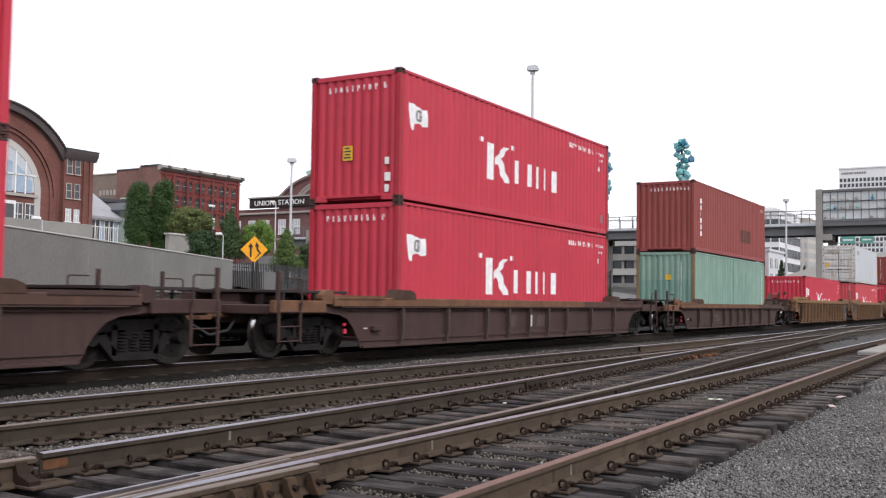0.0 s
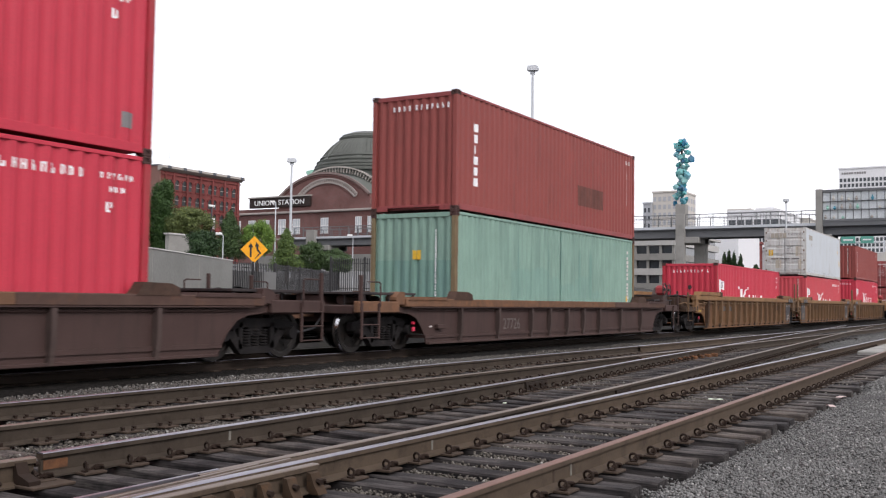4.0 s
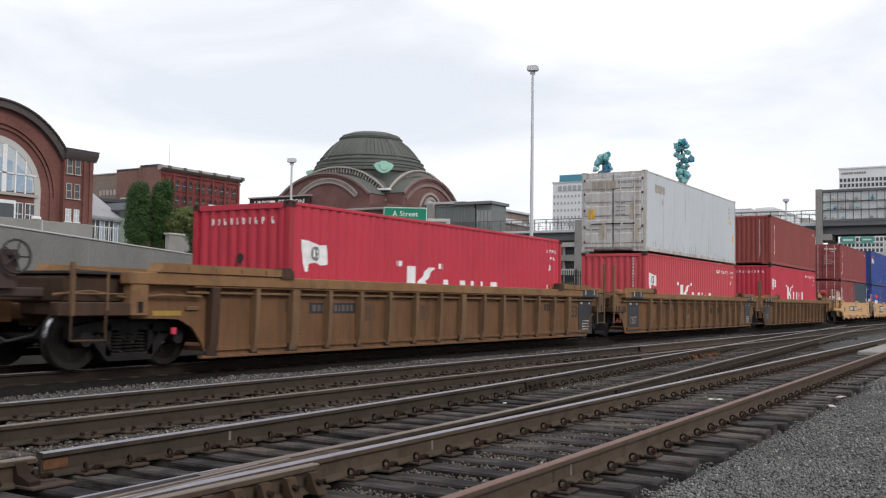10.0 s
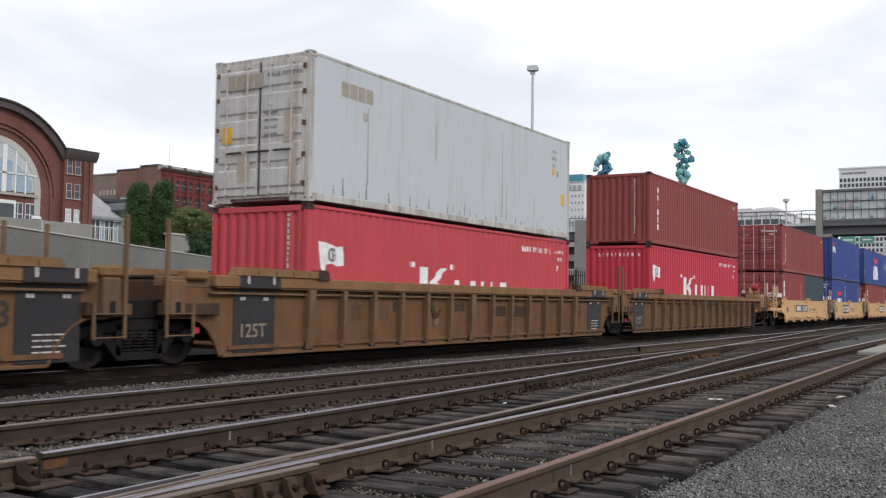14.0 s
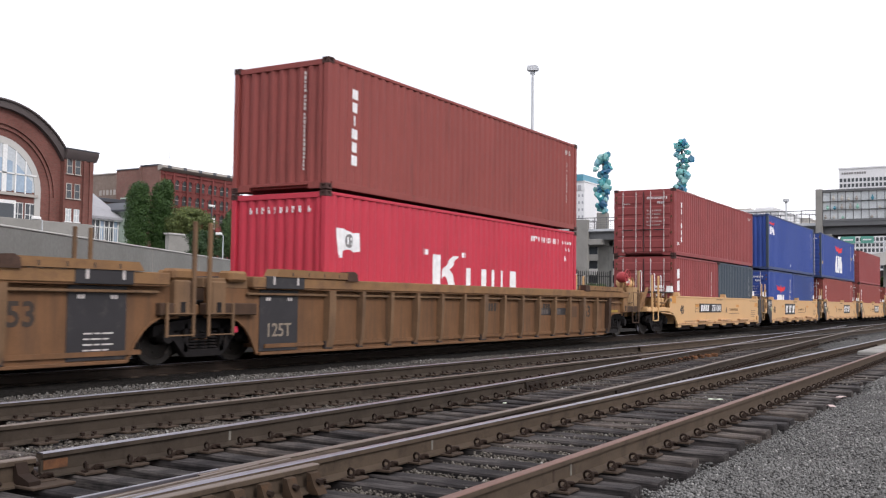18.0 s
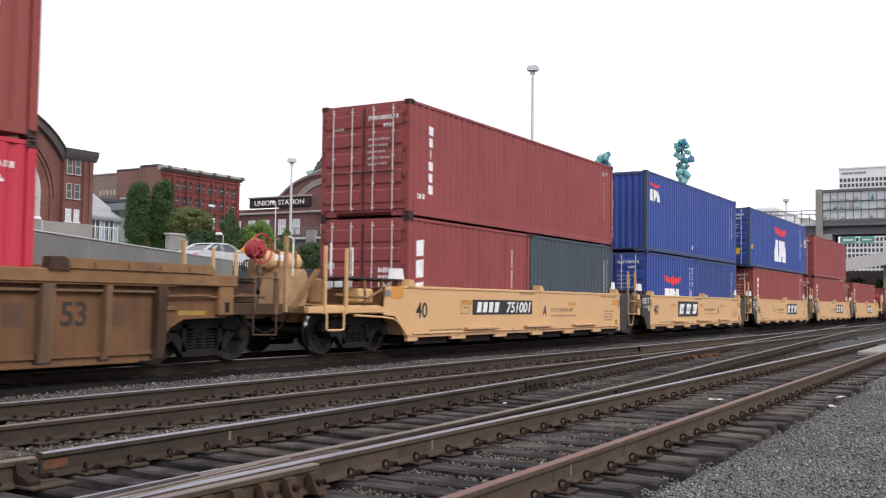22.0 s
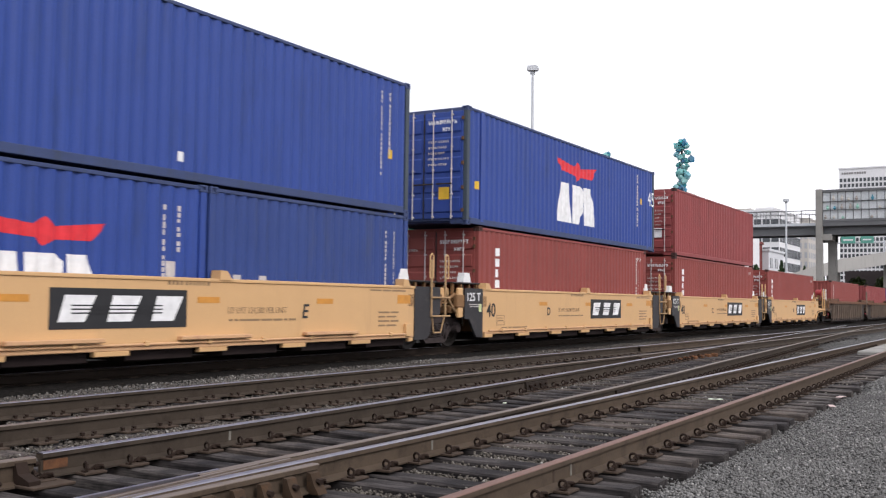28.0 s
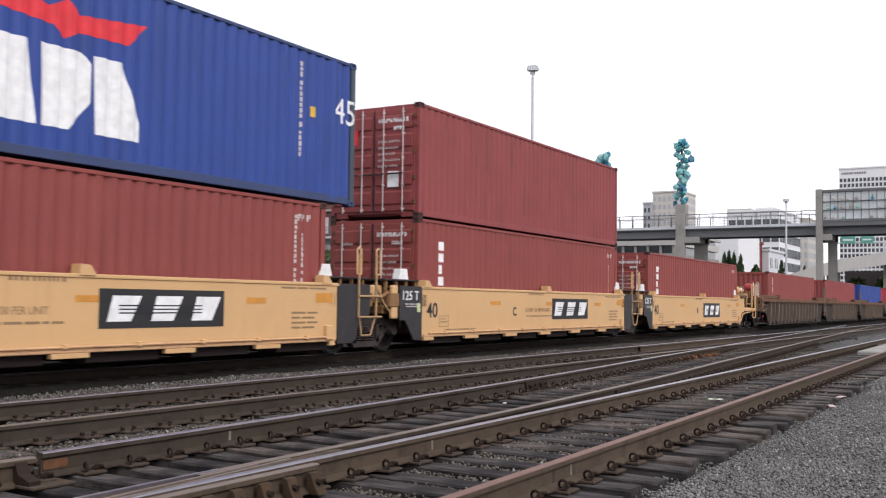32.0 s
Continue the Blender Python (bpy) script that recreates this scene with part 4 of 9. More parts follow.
def column_bars(c, x, z0, n, w, h, gap, material=WHITE_PAINT, name="number_marking", label="", end=False):
    if not end:
        # stacked letters of uneven length, close to one another, with a wider gap here and there
        boxes, z, low = [], z0, z0 - n * (h + gap)
        while z > low:
            k = h * STROKES.uniform(0.55, 1.0)
            boxes.append(rect(x, x + w * STROKES.uniform(0.7, 1.0), z - k, z))
            z -= k + gap * (1.5 if STROKES.random() < 0.15 else 0.45)
        return painted(c, name, material, boxes, label)
    s = Shape()
    e = -0.046 if c.name in DOORED else END
    z, low = z0, z0 - n * (h + gap)
    while z > low:
        k = h * STROKES.uniform(0.55, 1.0)
        s.box(e - 0.006, e, x - w * STROKES.uniform(0.6, 1.0), x, z - k, z)
        z -= k + gap * (1.5 if STROKES.random() < 0.2 else 0.6)
    return part(name, s, material, c, label)


def crimson_marks(c, H, end_numbers=True, back=0.24, web=True):
    """The white flag and the row of white letter blocks of the crimson boxes."""
    painted(c, "flag_marking", WHITE_PAINT, [[(u - back, H - v) for u, v in ((0.70, 1.14), (0.74, 1.30), (0.80, 1.30), (0.82, 1.16), (1.02, 1.12), (1.22, 1.17), (1.44, 1.14), (1.36, 0.77), (1.14, 0.79), (0.94, 0.73), (0.62, 0.70))]], "white flag marking with a grey emblem")
    painted(c, "emblem", GREY_DECAL, [[(1.04 - back + 0.11 * math.cos(0.5236 * i), H - 0.95 + 0.14 * math.sin(0.5236 * i)) for i in range(12)]], "grey round emblem", 0.008)
    painted(c, "emblem_core", WHITE_PAINT, [rect(0.99 - back, 1.02 - back, H - 1.02, H - 0.87), rect(1.07 - back, 1.10 - back, H - 1.03, H - 0.98), rect(1.06 - back, 1.10 - back, H - 0.94, H - 0.88)], "", 0.012)
    zb = H - 1.98
    x = 4.18 - back
    for outline in (rect(x + 0.08, x + 0.40, zb, zb + 0.92), [(x + 0.46, zb + 0.34), (x + 0.62, zb + 0.44), (x + 0.98, zb), (x + 1.34, zb), (x + 0.86, zb + 0.60), (x + 1.24, zb + 0.92), (x + 0.96, zb + 0.92), (x + 0.46, zb + 0.52)]):
        painted(c, "letter_block", WHITE_PAINT, [outline], "tall white letter block")
    for xx in (x - 0.36, x + 1.42):
        painted(c, "quote_mark", WHITE_PAINT, [rect(xx, xx + 0.08, zb + 0.9, zb + 1.02), rect(xx + 0.13, xx + 0.21, zb + 0.9, zb + 1.02)])
    x = 5.78 - back
    for w, solid in ((0.62, ((0.06, 0.2),)), (0.32, ((0.05, 0.2),)), (0.86, ((0.06, 0.17), (0.56, 0.17))), (0.72, ((0.06, 0.36),))):
        for o, k in solid:
            painted(c, "letter_block", WHITE_PAINT, [rect(x + o, x + o + k, zb + 0.05, zb + 0.66)], "small white letter block")
        x += w + 0.15
    if web:
        side_bars(c, 9.15, H - 0.45, [0.13] * 3 + [0.08] * 8, 0.14, 0.075, name="web_marking")
    side_bars(c, 11.25, H - 0.42, [0.06] * 4 + [0.06] * 2, 0.09, 0.05)
    side_bars(c, 11.4, H - 0.62, [0.07] * 3, 0.09, 0.04)
    side_bars(c, 11.35, H - 0.92, [0.12], 0.15, 0.04)
    if end_numbers:
        end_bars(c, 0.72, H - 0.42, [0.06, 0.03, 0.06, 0.05, 0.03, 0.06, 0.03, 0.06, 0.06], 0.13, 0.11)
        end_bars(c, -0.78, H - 0.42, [0.06], 0.13, 0.05)


def vertical_marks(c, H, x=0.76, down=0.49):
    """Six white letter blocks, one below the other."""
    for i in range(6):
        z = H - down - i * 0.268
        a, w = ((0.05, 0.22), (0.06, 0.2), (0.11, 0.1), (0.05, 0.22), (0.06, 0.2), (0.05, 0.22))[i]
        painted(c, "letter_block", WHITE_PAINT, [rect(x + a, x + a + w, z - 0.2, z)], "white letter block in a vertical row")
    side_bars(c, 11.35, H - 0.4, [0.1, 0.07, 0.1], 0.13, 0.05, OFF_WHITE)
    column_bars(c, 11.5, H - 0.62, 8, 0.07, 0.09, 0.05, OFF_WHITE)


def door_marks(c, H):
    end_bars(c, -0.14, H - 0.42, [0.05, 0.05, 0.05, 0.05, 0.001, 0.05, 0.04, 0.05, 0.05, 0.04, 0.05, 0.001, 0.05], 0.10, 0.022)
    end_bars(c, -0.55, H - 0.60, [0.05] * 4, 0.09, 0.025)
    for k in range(5):
        end_bars(c, -0.14, H - 0.88 - 0.14 * k, [0.035, 0.04, 0.03, 0.04, 0.001, 0.03, 0.035, 0.03, 0.035, 0.03][:10 - k % 3], 0.055, 0.03, OFF_WHITE)
    end_bars(c, 0.86, H - 0.6, [0.04] * 5, 0.06, 0.03, OFF_WHITE)


def eagle_marks(c, x, z, k=1.0):
    """A red winged bar over three broad white letter blocks."""
    painted(c, "winged_emblem", RED_PAINT, [[(x + u * k, z + v * k) for u, v in ((-0.05, 1.84), (1.2, 1.70), (1.5, 1.86), (1.7, 1.68), (2.95, 1.82), (2.6, 1.44), (1.7, 1.42), (1.45, 1.28), (1.25, 1.44), (0.3, 1.50))]], "red winged emblem")
    for outline in (((0.0, 0), (1.02, 0), (0.86, 1.15), (0.24, 1.15)), ((1.12, 0), (1.55, 0), (1.92, 0.45), (1.92, 1.0), (1.75, 1.15), (1.06, 1.15)), ((2.04, 0), (2.86, 0), (2.86, 0.3), (2.48, 1.15), (1.98, 1.15))):
        painted(c, "letter_block", WHITE_PAINT, [[(x + u * k, z + v * k) for u, v in outline]], "broad white letter block")


def build_containers():
    tall = 2.896
    # two boxes of the wagon that leaves first
    for z in (0.35, 3.25):
        crimson_marks(container("shipping_container", "crimson forty-foot container with white lettering", -3.92, z, PAINT_RED, H=tall), tall)
    # crimson pair
    for z in (0.35, 3.25):
        c = container("shipping_container", "crimson forty-foot container with white flag and lettering", 17.72, z, PAINT_RED, H=tall, posts=PAINT_RED_RUST)
        crimson_marks(c, tall)
        if z > 1:
            plac = part("placard", Shape().box(END - 0.012, END, 0.04, 0.30, 0.93, 1.26), YELLOW_DECAL, c, "yellow placard with dark print")
            pr = Shape()
            for k, (ya, yb) in enumerate(((0.08, 0.27), (0.10, 0.24), (0.07, 0.26), (0.12, 0.25))):
                pr.box(END - 0.015, END - 0.012, ya, yb, 0.98 + 0.07 * k, 1.01 + 0.07 * k)
            part("number_marking", pr, BLACK_PAINT, plac)
            column_bars(c, -0.83, 0.95, 2, 0.16, 0.22, 0.12, WHITE_PAINT, "placard", "", True)
            side_bars(c, 11.6, 0.38, [0.22], 0.24, 0.05, GREY_DECAL, "data_plate")
    # pale green below an oxide red one
    c = container("shipping_container", "pale green weathered container with rusty corner posts", 39.31, 0.34, PAINT_GREEN, H=tall, posts=PAINT_GREEN_RUST)
    part("repainted_patch", turned(corrugated(-HALF + 0.115, HALF - 0.115, 0.16, 1.72, 0.012, 0.045, 0.25), pose(0, 0, 0, 0, 0, -90)), PAINT_TEAL, c, "darker teal repainted lower part")
    end_bars(c, -0.02, 1.74, [0.11, 0.11], 0.22, 0.015, YELLOW_DECAL, "placard")
    column_bars(c, -0.66, 2.45, 24, 0.04, 0.065, 0.02, WHITE_PAINT, "number_marking", "", True)
    column_bars(c, 11.55, 2.5, 9, 0.09, 0.12, 0.07, OFF_WHITE)
    side_bars(c, 11.4, 0.8, [0.2], 0.2, 0.02, YELLOW_DECAL, "placard")
    for k, (xa, xb, za, zb_) in enumerate(((2.95, 4.15, 0.22, 1.62), (4.20, 5.20, 0.22, 1.70), (5.25, 6.06, 0.22, 1.46), (6.16, 7.10, 0.22, 1.30), (7.15, 8.45, 0.22, 1.52), (8.50, 9.20, 0.22, 1.12))):
        painted(c, "repainted_patch", PAINT_TEAL_FAINT, [[(xa, za), (xb, za), (xb, zb_ - 0.05), (xb - 0.13, zb_ - 0.04), (xb - 0.15, zb_ + 0.02), (xa + 0.30, zb_), (xa + 0.28, zb_ - 0.06), (xa, zb_ - 0.05)]], "darker teal overpainted patch", 0.002 + 0.0006 * k)
    for xa in (3.35, 4.1, 5.25, 6.02, 7.45, 8.3):
        painted(c, "scrape_marks", PAINT_TEAL, [[(xa, 0.9), (xa + 0.08, 0.85), (xa + 0.10, 2.1), (xa + 0.05, 2.45), (xa + 0.02, 2.1)]], "", 0.008)
    part("panel_seam", Shape().box(6.095, 6.125, NEAR - 0.003, NEAR + 0.02, 0.18, tall - 0.10, 0.002), PAINT_TEAL, c)
    c = container("shipping_container", "oxide red container with a vertical row of white letters", 39.31, 3.24, PAINT_BROWN, H=tall, frame_paint=PAINT_BROWN_WORN)
    vertical_marks(c, tall, 0.80, 0.69)
    end_bars(c, 0.6, tall - 0.42, [0.05] * 4, 0.13, 0.10)
    end_bars(c, -0.05, tall - 0.42, [0.05] * 7, 0.13, 0.10)
    side_bars(c, 7.30, 0.78, [2.1], 0.6, 0.05, PATCH_BROWN, "painted_over_patch")
    # single crimson box in the first tan well
    c = container("shipping_container", "crimson container alone in a tan well car", 61.80, 0.31, PAINT_RED, posts=PAINT_RED_RUST)
    crimson_marks(c, 2.591, web=False)
    part("soot_spot", Shape().prism([(-0.11, 1.52), (-0.05, 1.43), (0.04, 1.44), (0.07, 1.53), (0.03, 1.61), (-0.04, 1.63), (-0.10, 1.59)], "x", END - 0.008, END), DARK_STEEL, c, "dark vent spot")
    side_bars(c, 11.2, 1.05, [0.12], 0.22, 0.03)
    side_bars(c, 11.5, 1.02, [0.12], 0.2, 0.03, YELLOW_DECAL, "placard")
    # faded red below white
    c = container("shipping_container", "faded red container under a white one", 81.22, 0.31, PAINT_PINK)
    crimson_marks(c, 2.591, False)
    column_bars(c, -0.72, 2.4, 11, 0.07, 0.09, 0.06, OFF_WHITE, "number_marking", "", True)
    c = container("shipping_container", "weathered white high-cube container with closed doors", 81.22, 2.935, PAINT_WHITE, H=tall, doors=True, posts=PAINT_WHITE_RUST, frame_paint=PAINT_WHITE_RUST, fold=0.004, door_paint=PAINT_WHITE_DOOR)
    door_marks_white(c, tall)
    # crimson below oxide red
    c = container("shipping_container", "crimson container under an oxide red one", 100.54, 0.31, PAINT_RED, H=tall)
    crimson_marks(c, tall)
    c = container("shipping_container", "oxide red container stacked on a crimson one", 100.54, 3.225, PAINT_BROWN)
    vertical_marks(c, 2.591)
    column_bars(c, -0.62, 2.35, 16, 0.06, 0.08, 0.04, OFF_WHITE, "number_marking", "", True)
    # yellow wells: two short boxes below a long one
    c = container("shipping_container", "dark red twenty-foot container with white side lettering", 122.15, 0.345, PAINT_BROWN_WORN, L=6.058, doors=True)
    door_marks_small(c)
    c = container("shipping_container", "slate blue twenty-foot container", 128.27, 0.345, PAINT_SLATE, L=6.058)
    column_bars(c, 5.4, 2.1, 10, 0.05, 0.09, 0.04, OFF_WHITE)
    column_bars(c, 5.65, 2.1, 8, 0.05, 0.09, 0.04, OFF_WHITE)
    c = container("shipping_container", "oxide red container with closed doors and lock rods", 122.13, 2.938, PAINT_BROWN_WORN, doors=True)
    vertical_marks(c, 2.591)
    door_marks(c, 2.591)
    side_bars(c, 0.42, 0.42, [0.1, 0.14], 0.12, 0.05)
    c = container("shipping_container", "royal blue twenty-foot container with red and white emblem", 137.66, 0.345, PAINT_BLUE, L=6.058, doors=True, frame_paint=RAIL_BLUE)
    eagle_marks(c, 1.90, 0.50, 0.72)
    door_marks(c, 2.591)
    column_bars(c, 5.14, 2.2, 9, 0.05, 0.1, 0.05, OFF_WHITE)
    column_bars(c, 5.44, 2.2, 5, 0.05, 0.1, 0.05, OFF_WHITE)
    side_bars(c, 5.2, 1.05, [0.22], 0.26, 0.03, OFF_WHITE)
    c = container("shipping_container", "faded blue twenty-foot container", 143.78, 0.345, PAINT_BLUE_FADED, L=6.058, frame_paint=RAIL_BLUE)
    column_bars(c, 5.2, 2.2, 12, 0.04, 0.09, 0.05, OFF_WHITE)
    column_bars(c, 5.5, 2.2, 9, 0.04, 0.09, 0.05, OFF_WHITE)
    side_bars(c, 0.6, 1.02, [0.2, 0.16], 0.12, 0.5, OFF_WHITE)
    c = container("shipping_container", "royal blue high-cube container with a small emblem", 137.64, 2.94, PAINT_BLUE, H=tall, posts=PAINT_SLATE, frame_paint=RAIL_BLUE)
    eagle_marks(c, 0.38, 1.85, 0.36)
    column_bars(c, 0.1, 2.5, 14, 0.06, 0.09, 0.05, OFF_WHITE, "number_marking", "", True)
    column_bars(c, 11.1, 2.55, 12, 0.05, 0.1, 0.05, OFF_WHITE)
    column_bars(c, 11.4, 2.55, 9, 0.06, 0.1, 0.05, OFF_WHITE)
    side_bars(c, 11.38, 1.15, [0.2], 0.2, 0.05, YELLOW_DECAL, "warning_label")
    side_bars(c, 5.4, 0.32, [0.16], 0.16, 0.05, WHITE_PAINT, "data_plate")
    # oxide red below the long blue one
    c = container("shipping_container", "oxide red container under a long blue one", 153.05, 0.345, PAINT_BROWN, doors=True)
    vertical_marks(c, 2.591, 0.85)
    door_marks(c, 2.591)
    column_bars(c, 11.3, 2.3, 12, 0.05, 0.09, 0.06, OFF_WHITE)
    L45 = 13.716
    c = container("shipping_container", "royal blue forty-five-foot container with red and white emblem", 152.42, 2.94, PAINT_BLUE, L=L45, H=tall, doors=True, posts=PAINT_SLATE, frame_paint=RAIL_BLUE)
    eagle_marks(c, 5.30, 0.50, 1.0)
    door_marks(c, tall)
    for xx in (0.70, L45 - 0.80):
        part("support_post", Shape().box(xx, xx + 0.16, -HALF + 0.002, -HALF + 0.1, 0.1, tall - 0.05, 0.01), PAINT_BLUE, c)
    part("number_marking", lettering("45", 0.5, WHITE_PAINT), None, c, "white size number", pose(L45 - 0.34, NEAR - 0.004, 1.62))
    column_bars(c, 12.0, 2.6, 12, 0.05, 0.1, 0.05, OFF_WHITE)
    side_bars(c, 12.3, 1.6, [0.18], 0.2, 0.05, YELLOW_DECAL, "warning_label")
    side_bars(c, 0.0 + 0.45, 0.9, [0.2], 0.2, 0.05, YELLOW_DECAL, "warning_label")
    end_bars(c, -0.45, 0.62, [0.3], 0.3, 0.05, YELLOW_DECAL, "warning_label")
    # two oxide red boxes
    for z in (0.345, 2.938):
        c = container("shipping_container", "streaked oxide red container with closed doors" if z > 1 else "oxide red container low in a yellow well", 168.58, z, PAINT_BROWN_WORN if z > 1 else PAINT_BROWN, doors=True)
        door_marks(c, 2.591)
        if z < 1:
            vertical_marks(c, 2.591, 0.85)
        else:
            end_bars(c, 0.95, 1.7, [0.5], 0.36, 0.05, RED_PAINT, "red_placard")
        end_bars(c, -0.4, 0.7, [0.3], 0.36, 0.05, WHITE_PAINT, "placard")
    c = container("shipping_container", "oxide red container alone in the last yellow well", 183.85, 0.345, PAINT_BROWN, doors=True)
    vertical_marks(c, 2.591, 0.85)
    door_marks(c, 2.591)
    # boxes low in the dull wells farther back
    c = container("shipping_container", "oxide red container in a dull brown well", 202.3, 0.25, PAINT_BROWN)
    column_bars(c, 1.0, 2.3, 12, 0.08, 0.1, 0.06, OFF_WHITE)
    container("shipping_container", "dark red container in a dull brown well", 218.5, 0.25, PAINT_BROWN_WORN)
    c = container("shipping_container", "blue container in a dull brown well", 233.6, 0.25, PAINT_BLUE)
    end_bars(c, 0.5, 1.9, [0.9], 0.25, 0.05)
    container("shipping_container", "faded red container far back in the train", 249.5, 0.25, PAINT_PINK)


def door_marks_white(c, H):
    end_bars(c, 0.82, H - 0.64, [0.2, 0.22, 0.2, 0.24], 0.30, 0.02, GREY_TAN, "painted_over_name")
    end_bars(c, 0.9, 0.95, [0.10, 0.4], 0.10, 0.1, TAN_STAIN, "stained_patch")
    end_bars(c, 0.55, 0.42, [0.34], 0.5, 0.1, TAN_STAIN, "stained_patch")
    end_bars(c, -0.75, 0.36, [0.2], 0.6, 0.1, TAN_STAIN, "stained_patch")
    end_bars(c, 0.95, 1.2, [0.26], 0.34, 0.03, YELLOW_DECAL, "placard")
    end_bars(c, -0.2, H - 0.45, [0.05] * 4 + [0.001] + [0.05] * 6, 0.09, 0.035, GREY_DECAL)
    for k in range(4):
        end_bars(c, -0.14, 1.72 - 0.14 * k, [0.05, 0.04, 0.05, 0.03, 0.05], 0.06, 0.025, GREY_DECAL)
    end_bars(c, -0.62, 1.15, [0.24], 0.6, 0.03, TAN_STAIN, "stained_patch")
    side_bars(c, 1.0, H - 0.72, [0.25, 0.25, 0.25, 0.25], 0.3, 0.03, GREY_TAN, "painted_over_name")
    side_bars(c, 1.75, H - 1.1, [0.14], 0.18, 0.05, GREY_TAN)
    for k in range(3):
        side_bars(c, 10.95, H - 0.5 - 0.2 * k, [0.06, 0.06, 0.06, 0.06][:4 - k // 2], 0.10, 0.035, GREY_TAN)
    side_bars(c, 11.0, H - 1.12, [0.15], 0.18, 0.1, YELLOW_DECAL, "warning_label")
    side_bars(c, 11.3, H - 1.16, [0.13], 0.18, 0.1, GREY_TAN, "data_plate")
    side_bars(c, 11.6, 0.95, [0.26], 0.34, 0.05, YELLOW_DECAL, "warning_label")
    for x, z0, h in ((1.9, 0.5, 1.6), (4.6, 1.4, 0.8), (7.9, 0.3, 2.2), (8.15, 0.25, 0.9), (9.8, 0.5, 0.5)):
        painted(c, "scrape_marks", GREY_TAN, [[(x, z0), (x + 0.05, z0), (x + 0.035, z0 + h * 0.6), (x + 0.045, z0 + h), (x + 0.015, z0 + h)]])
    rnd = random.Random(4)
    polys = []
    for i in range(40):
        if rnd.random() < 0.65:
            x = 0.8 + i * 0.272 + rnd.uniform(-0.04, 0.04)
            h = rnd.uniform(0.05, 0.32) * (1.2 - i / 50)
            polys.append([(x, 0.2), (x + rnd.uniform(0.02, 0.07), 0.2), (x + 0.03, 0.2 + h), (x + 0.01, 0.2 + h)])
    painted(c, "scrape_marks", GREY_DECAL, polys, "dark scrapes along the foot of the side")


GREY_TAN = worn("grimy_grey_paint", (0.33, 0.30, 0.255), 0.7, 0, 9, 0.3)
TAN_STAIN = worn("brownish_stain_on_white", (0.42, 0.375, 0.31), 0.7, 0, 6, 0.25)


def door_marks_small(c):
    end_bars(c, 1.05, 0.95, [0.26, 0.22, 0.22], 0.3, 0.05, WHITE_PAINT, "letter_block")
    part("emblem", Shape().cyl((-0.045, 0.85, 1.5), (-0.052, 0.85, 1.5), 0.1, 14), OFF_WHITE, c)
    for k in range(3):
        end_bars(c, -0.45, 1.35 - 0.16 * k, [0.1, 0.1, 0.1], 0.11, 0.03)
    s = Shape().prism([(-0.1, 0.42), (-0.82, 0.42), (-0.62, 0.78), (-0.3, 0.78)], "x", -0.046, -0.054)
    part("letter_block", s, WHITE_PAINT, c)
    for z, h in ((1.72, 0.40), (1.24, 0.44), (0.74, 0.44)):
        painted(c, "letter_block", WHITE_PAINT, [[(0.32, z), (0.66, z + 0.03), (0.70, z + h), (0.32, z + h - 0.06)]], "broad white letter block turned sideways")
    column_bars(c, 4.95, 2.1, 8, 0.16, 0.08, 0.04, OFF_WHITE)
    side_bars(c, 2.6, 0.95, [0.3, 0.25, 0.3], 0.24, 0.06, PAINT_BROWN, "painted_over_patch")


build_containers()


# ---- well cars ----
WHEELS = []
CAR_SIDE = 1.45          # half the width over the side sills


def truck(parent, x, steel=None):
    """A two-axle truck: two cast side frames, a bolster and two wheelsets that turn."""
    steel = steel or TRUCK_BLACK
    for side in (-1, 1):
        y = side * 1.0
        s = Shape()
        for y0, y1 in ((y - 0.07, y + 0.07),):
            s.prism([(x - 1.12, 0.62), (x - 0.85, 0.68), (x - 0.35, 0.74), (x + 0.35, 0.74), (x + 0.85, 0.68), (x + 1.12, 0.62), (x + 1.12, 0.46), (x + 0.86, 0.50), (x + 0.62, 0.52), (x + 0.46, 0.58), (x - 0.46, 0.58), (x - 0.62, 0.52), (x - 0.86, 0.50), (x - 1.12, 0.46)], "y", y0, y1)
            s.prism([(x - 0.80, 0.52), (x - 0.60, 0.56), (x - 0.34, 0.24), (x + 0.34, 0.24), (x + 0.60, 0.56), (x + 0.80, 0.52), (x + 0.42, 0.12), (x - 0.42, 0.12)], "y", y0, y1)
            s.box(x - 0.46, x - 0.36, y0, y1, 0.2, 0.66).box(x + 0.36, x + 0.46, y0, y1, 0.2, 0.66)
        frame_ob = part("truck_frame", s, steel, parent, "cast steel truck side frame")
        sp = Shape()
        for k in (-0.22, 0.0, 0.22):
            for j in range(6):
                sp.lathe([(0.06, 0.25 + j * 0.05), (0.095, 0.265 + j * 0.05), (0.095, 0.28 + j * 0.05), (0.06, 0.295 + j * 0.05)], 10, x + k, y)
        part("spring", sp, steel, frame_ob)
        for k in (-0.89, 0.89):
            part("axle_cap", Shape().cyl((x + k, y + side * 0.03, 0.46), (x + k, y + side * 0.17, 0.46), 0.13, 14, 0.11), steel, frame_ob)
    part("bolster", Shape().box(x - 0.2, x + 0.2, -1.05, 1.05, 0.42, 0.62, 0.02), steel, parent)
    for k in (-0.89, 0.89):
        w = part("wheelset", wheelset_mesh(), None, parent, "steel wheels on an axle", pose(x + k, 0, 0.46))
        for far in (0, 1):
            part("tread", tread_mesh(far), None, w, "polished wheel tread")
        WHEELS.append((w, x + k))


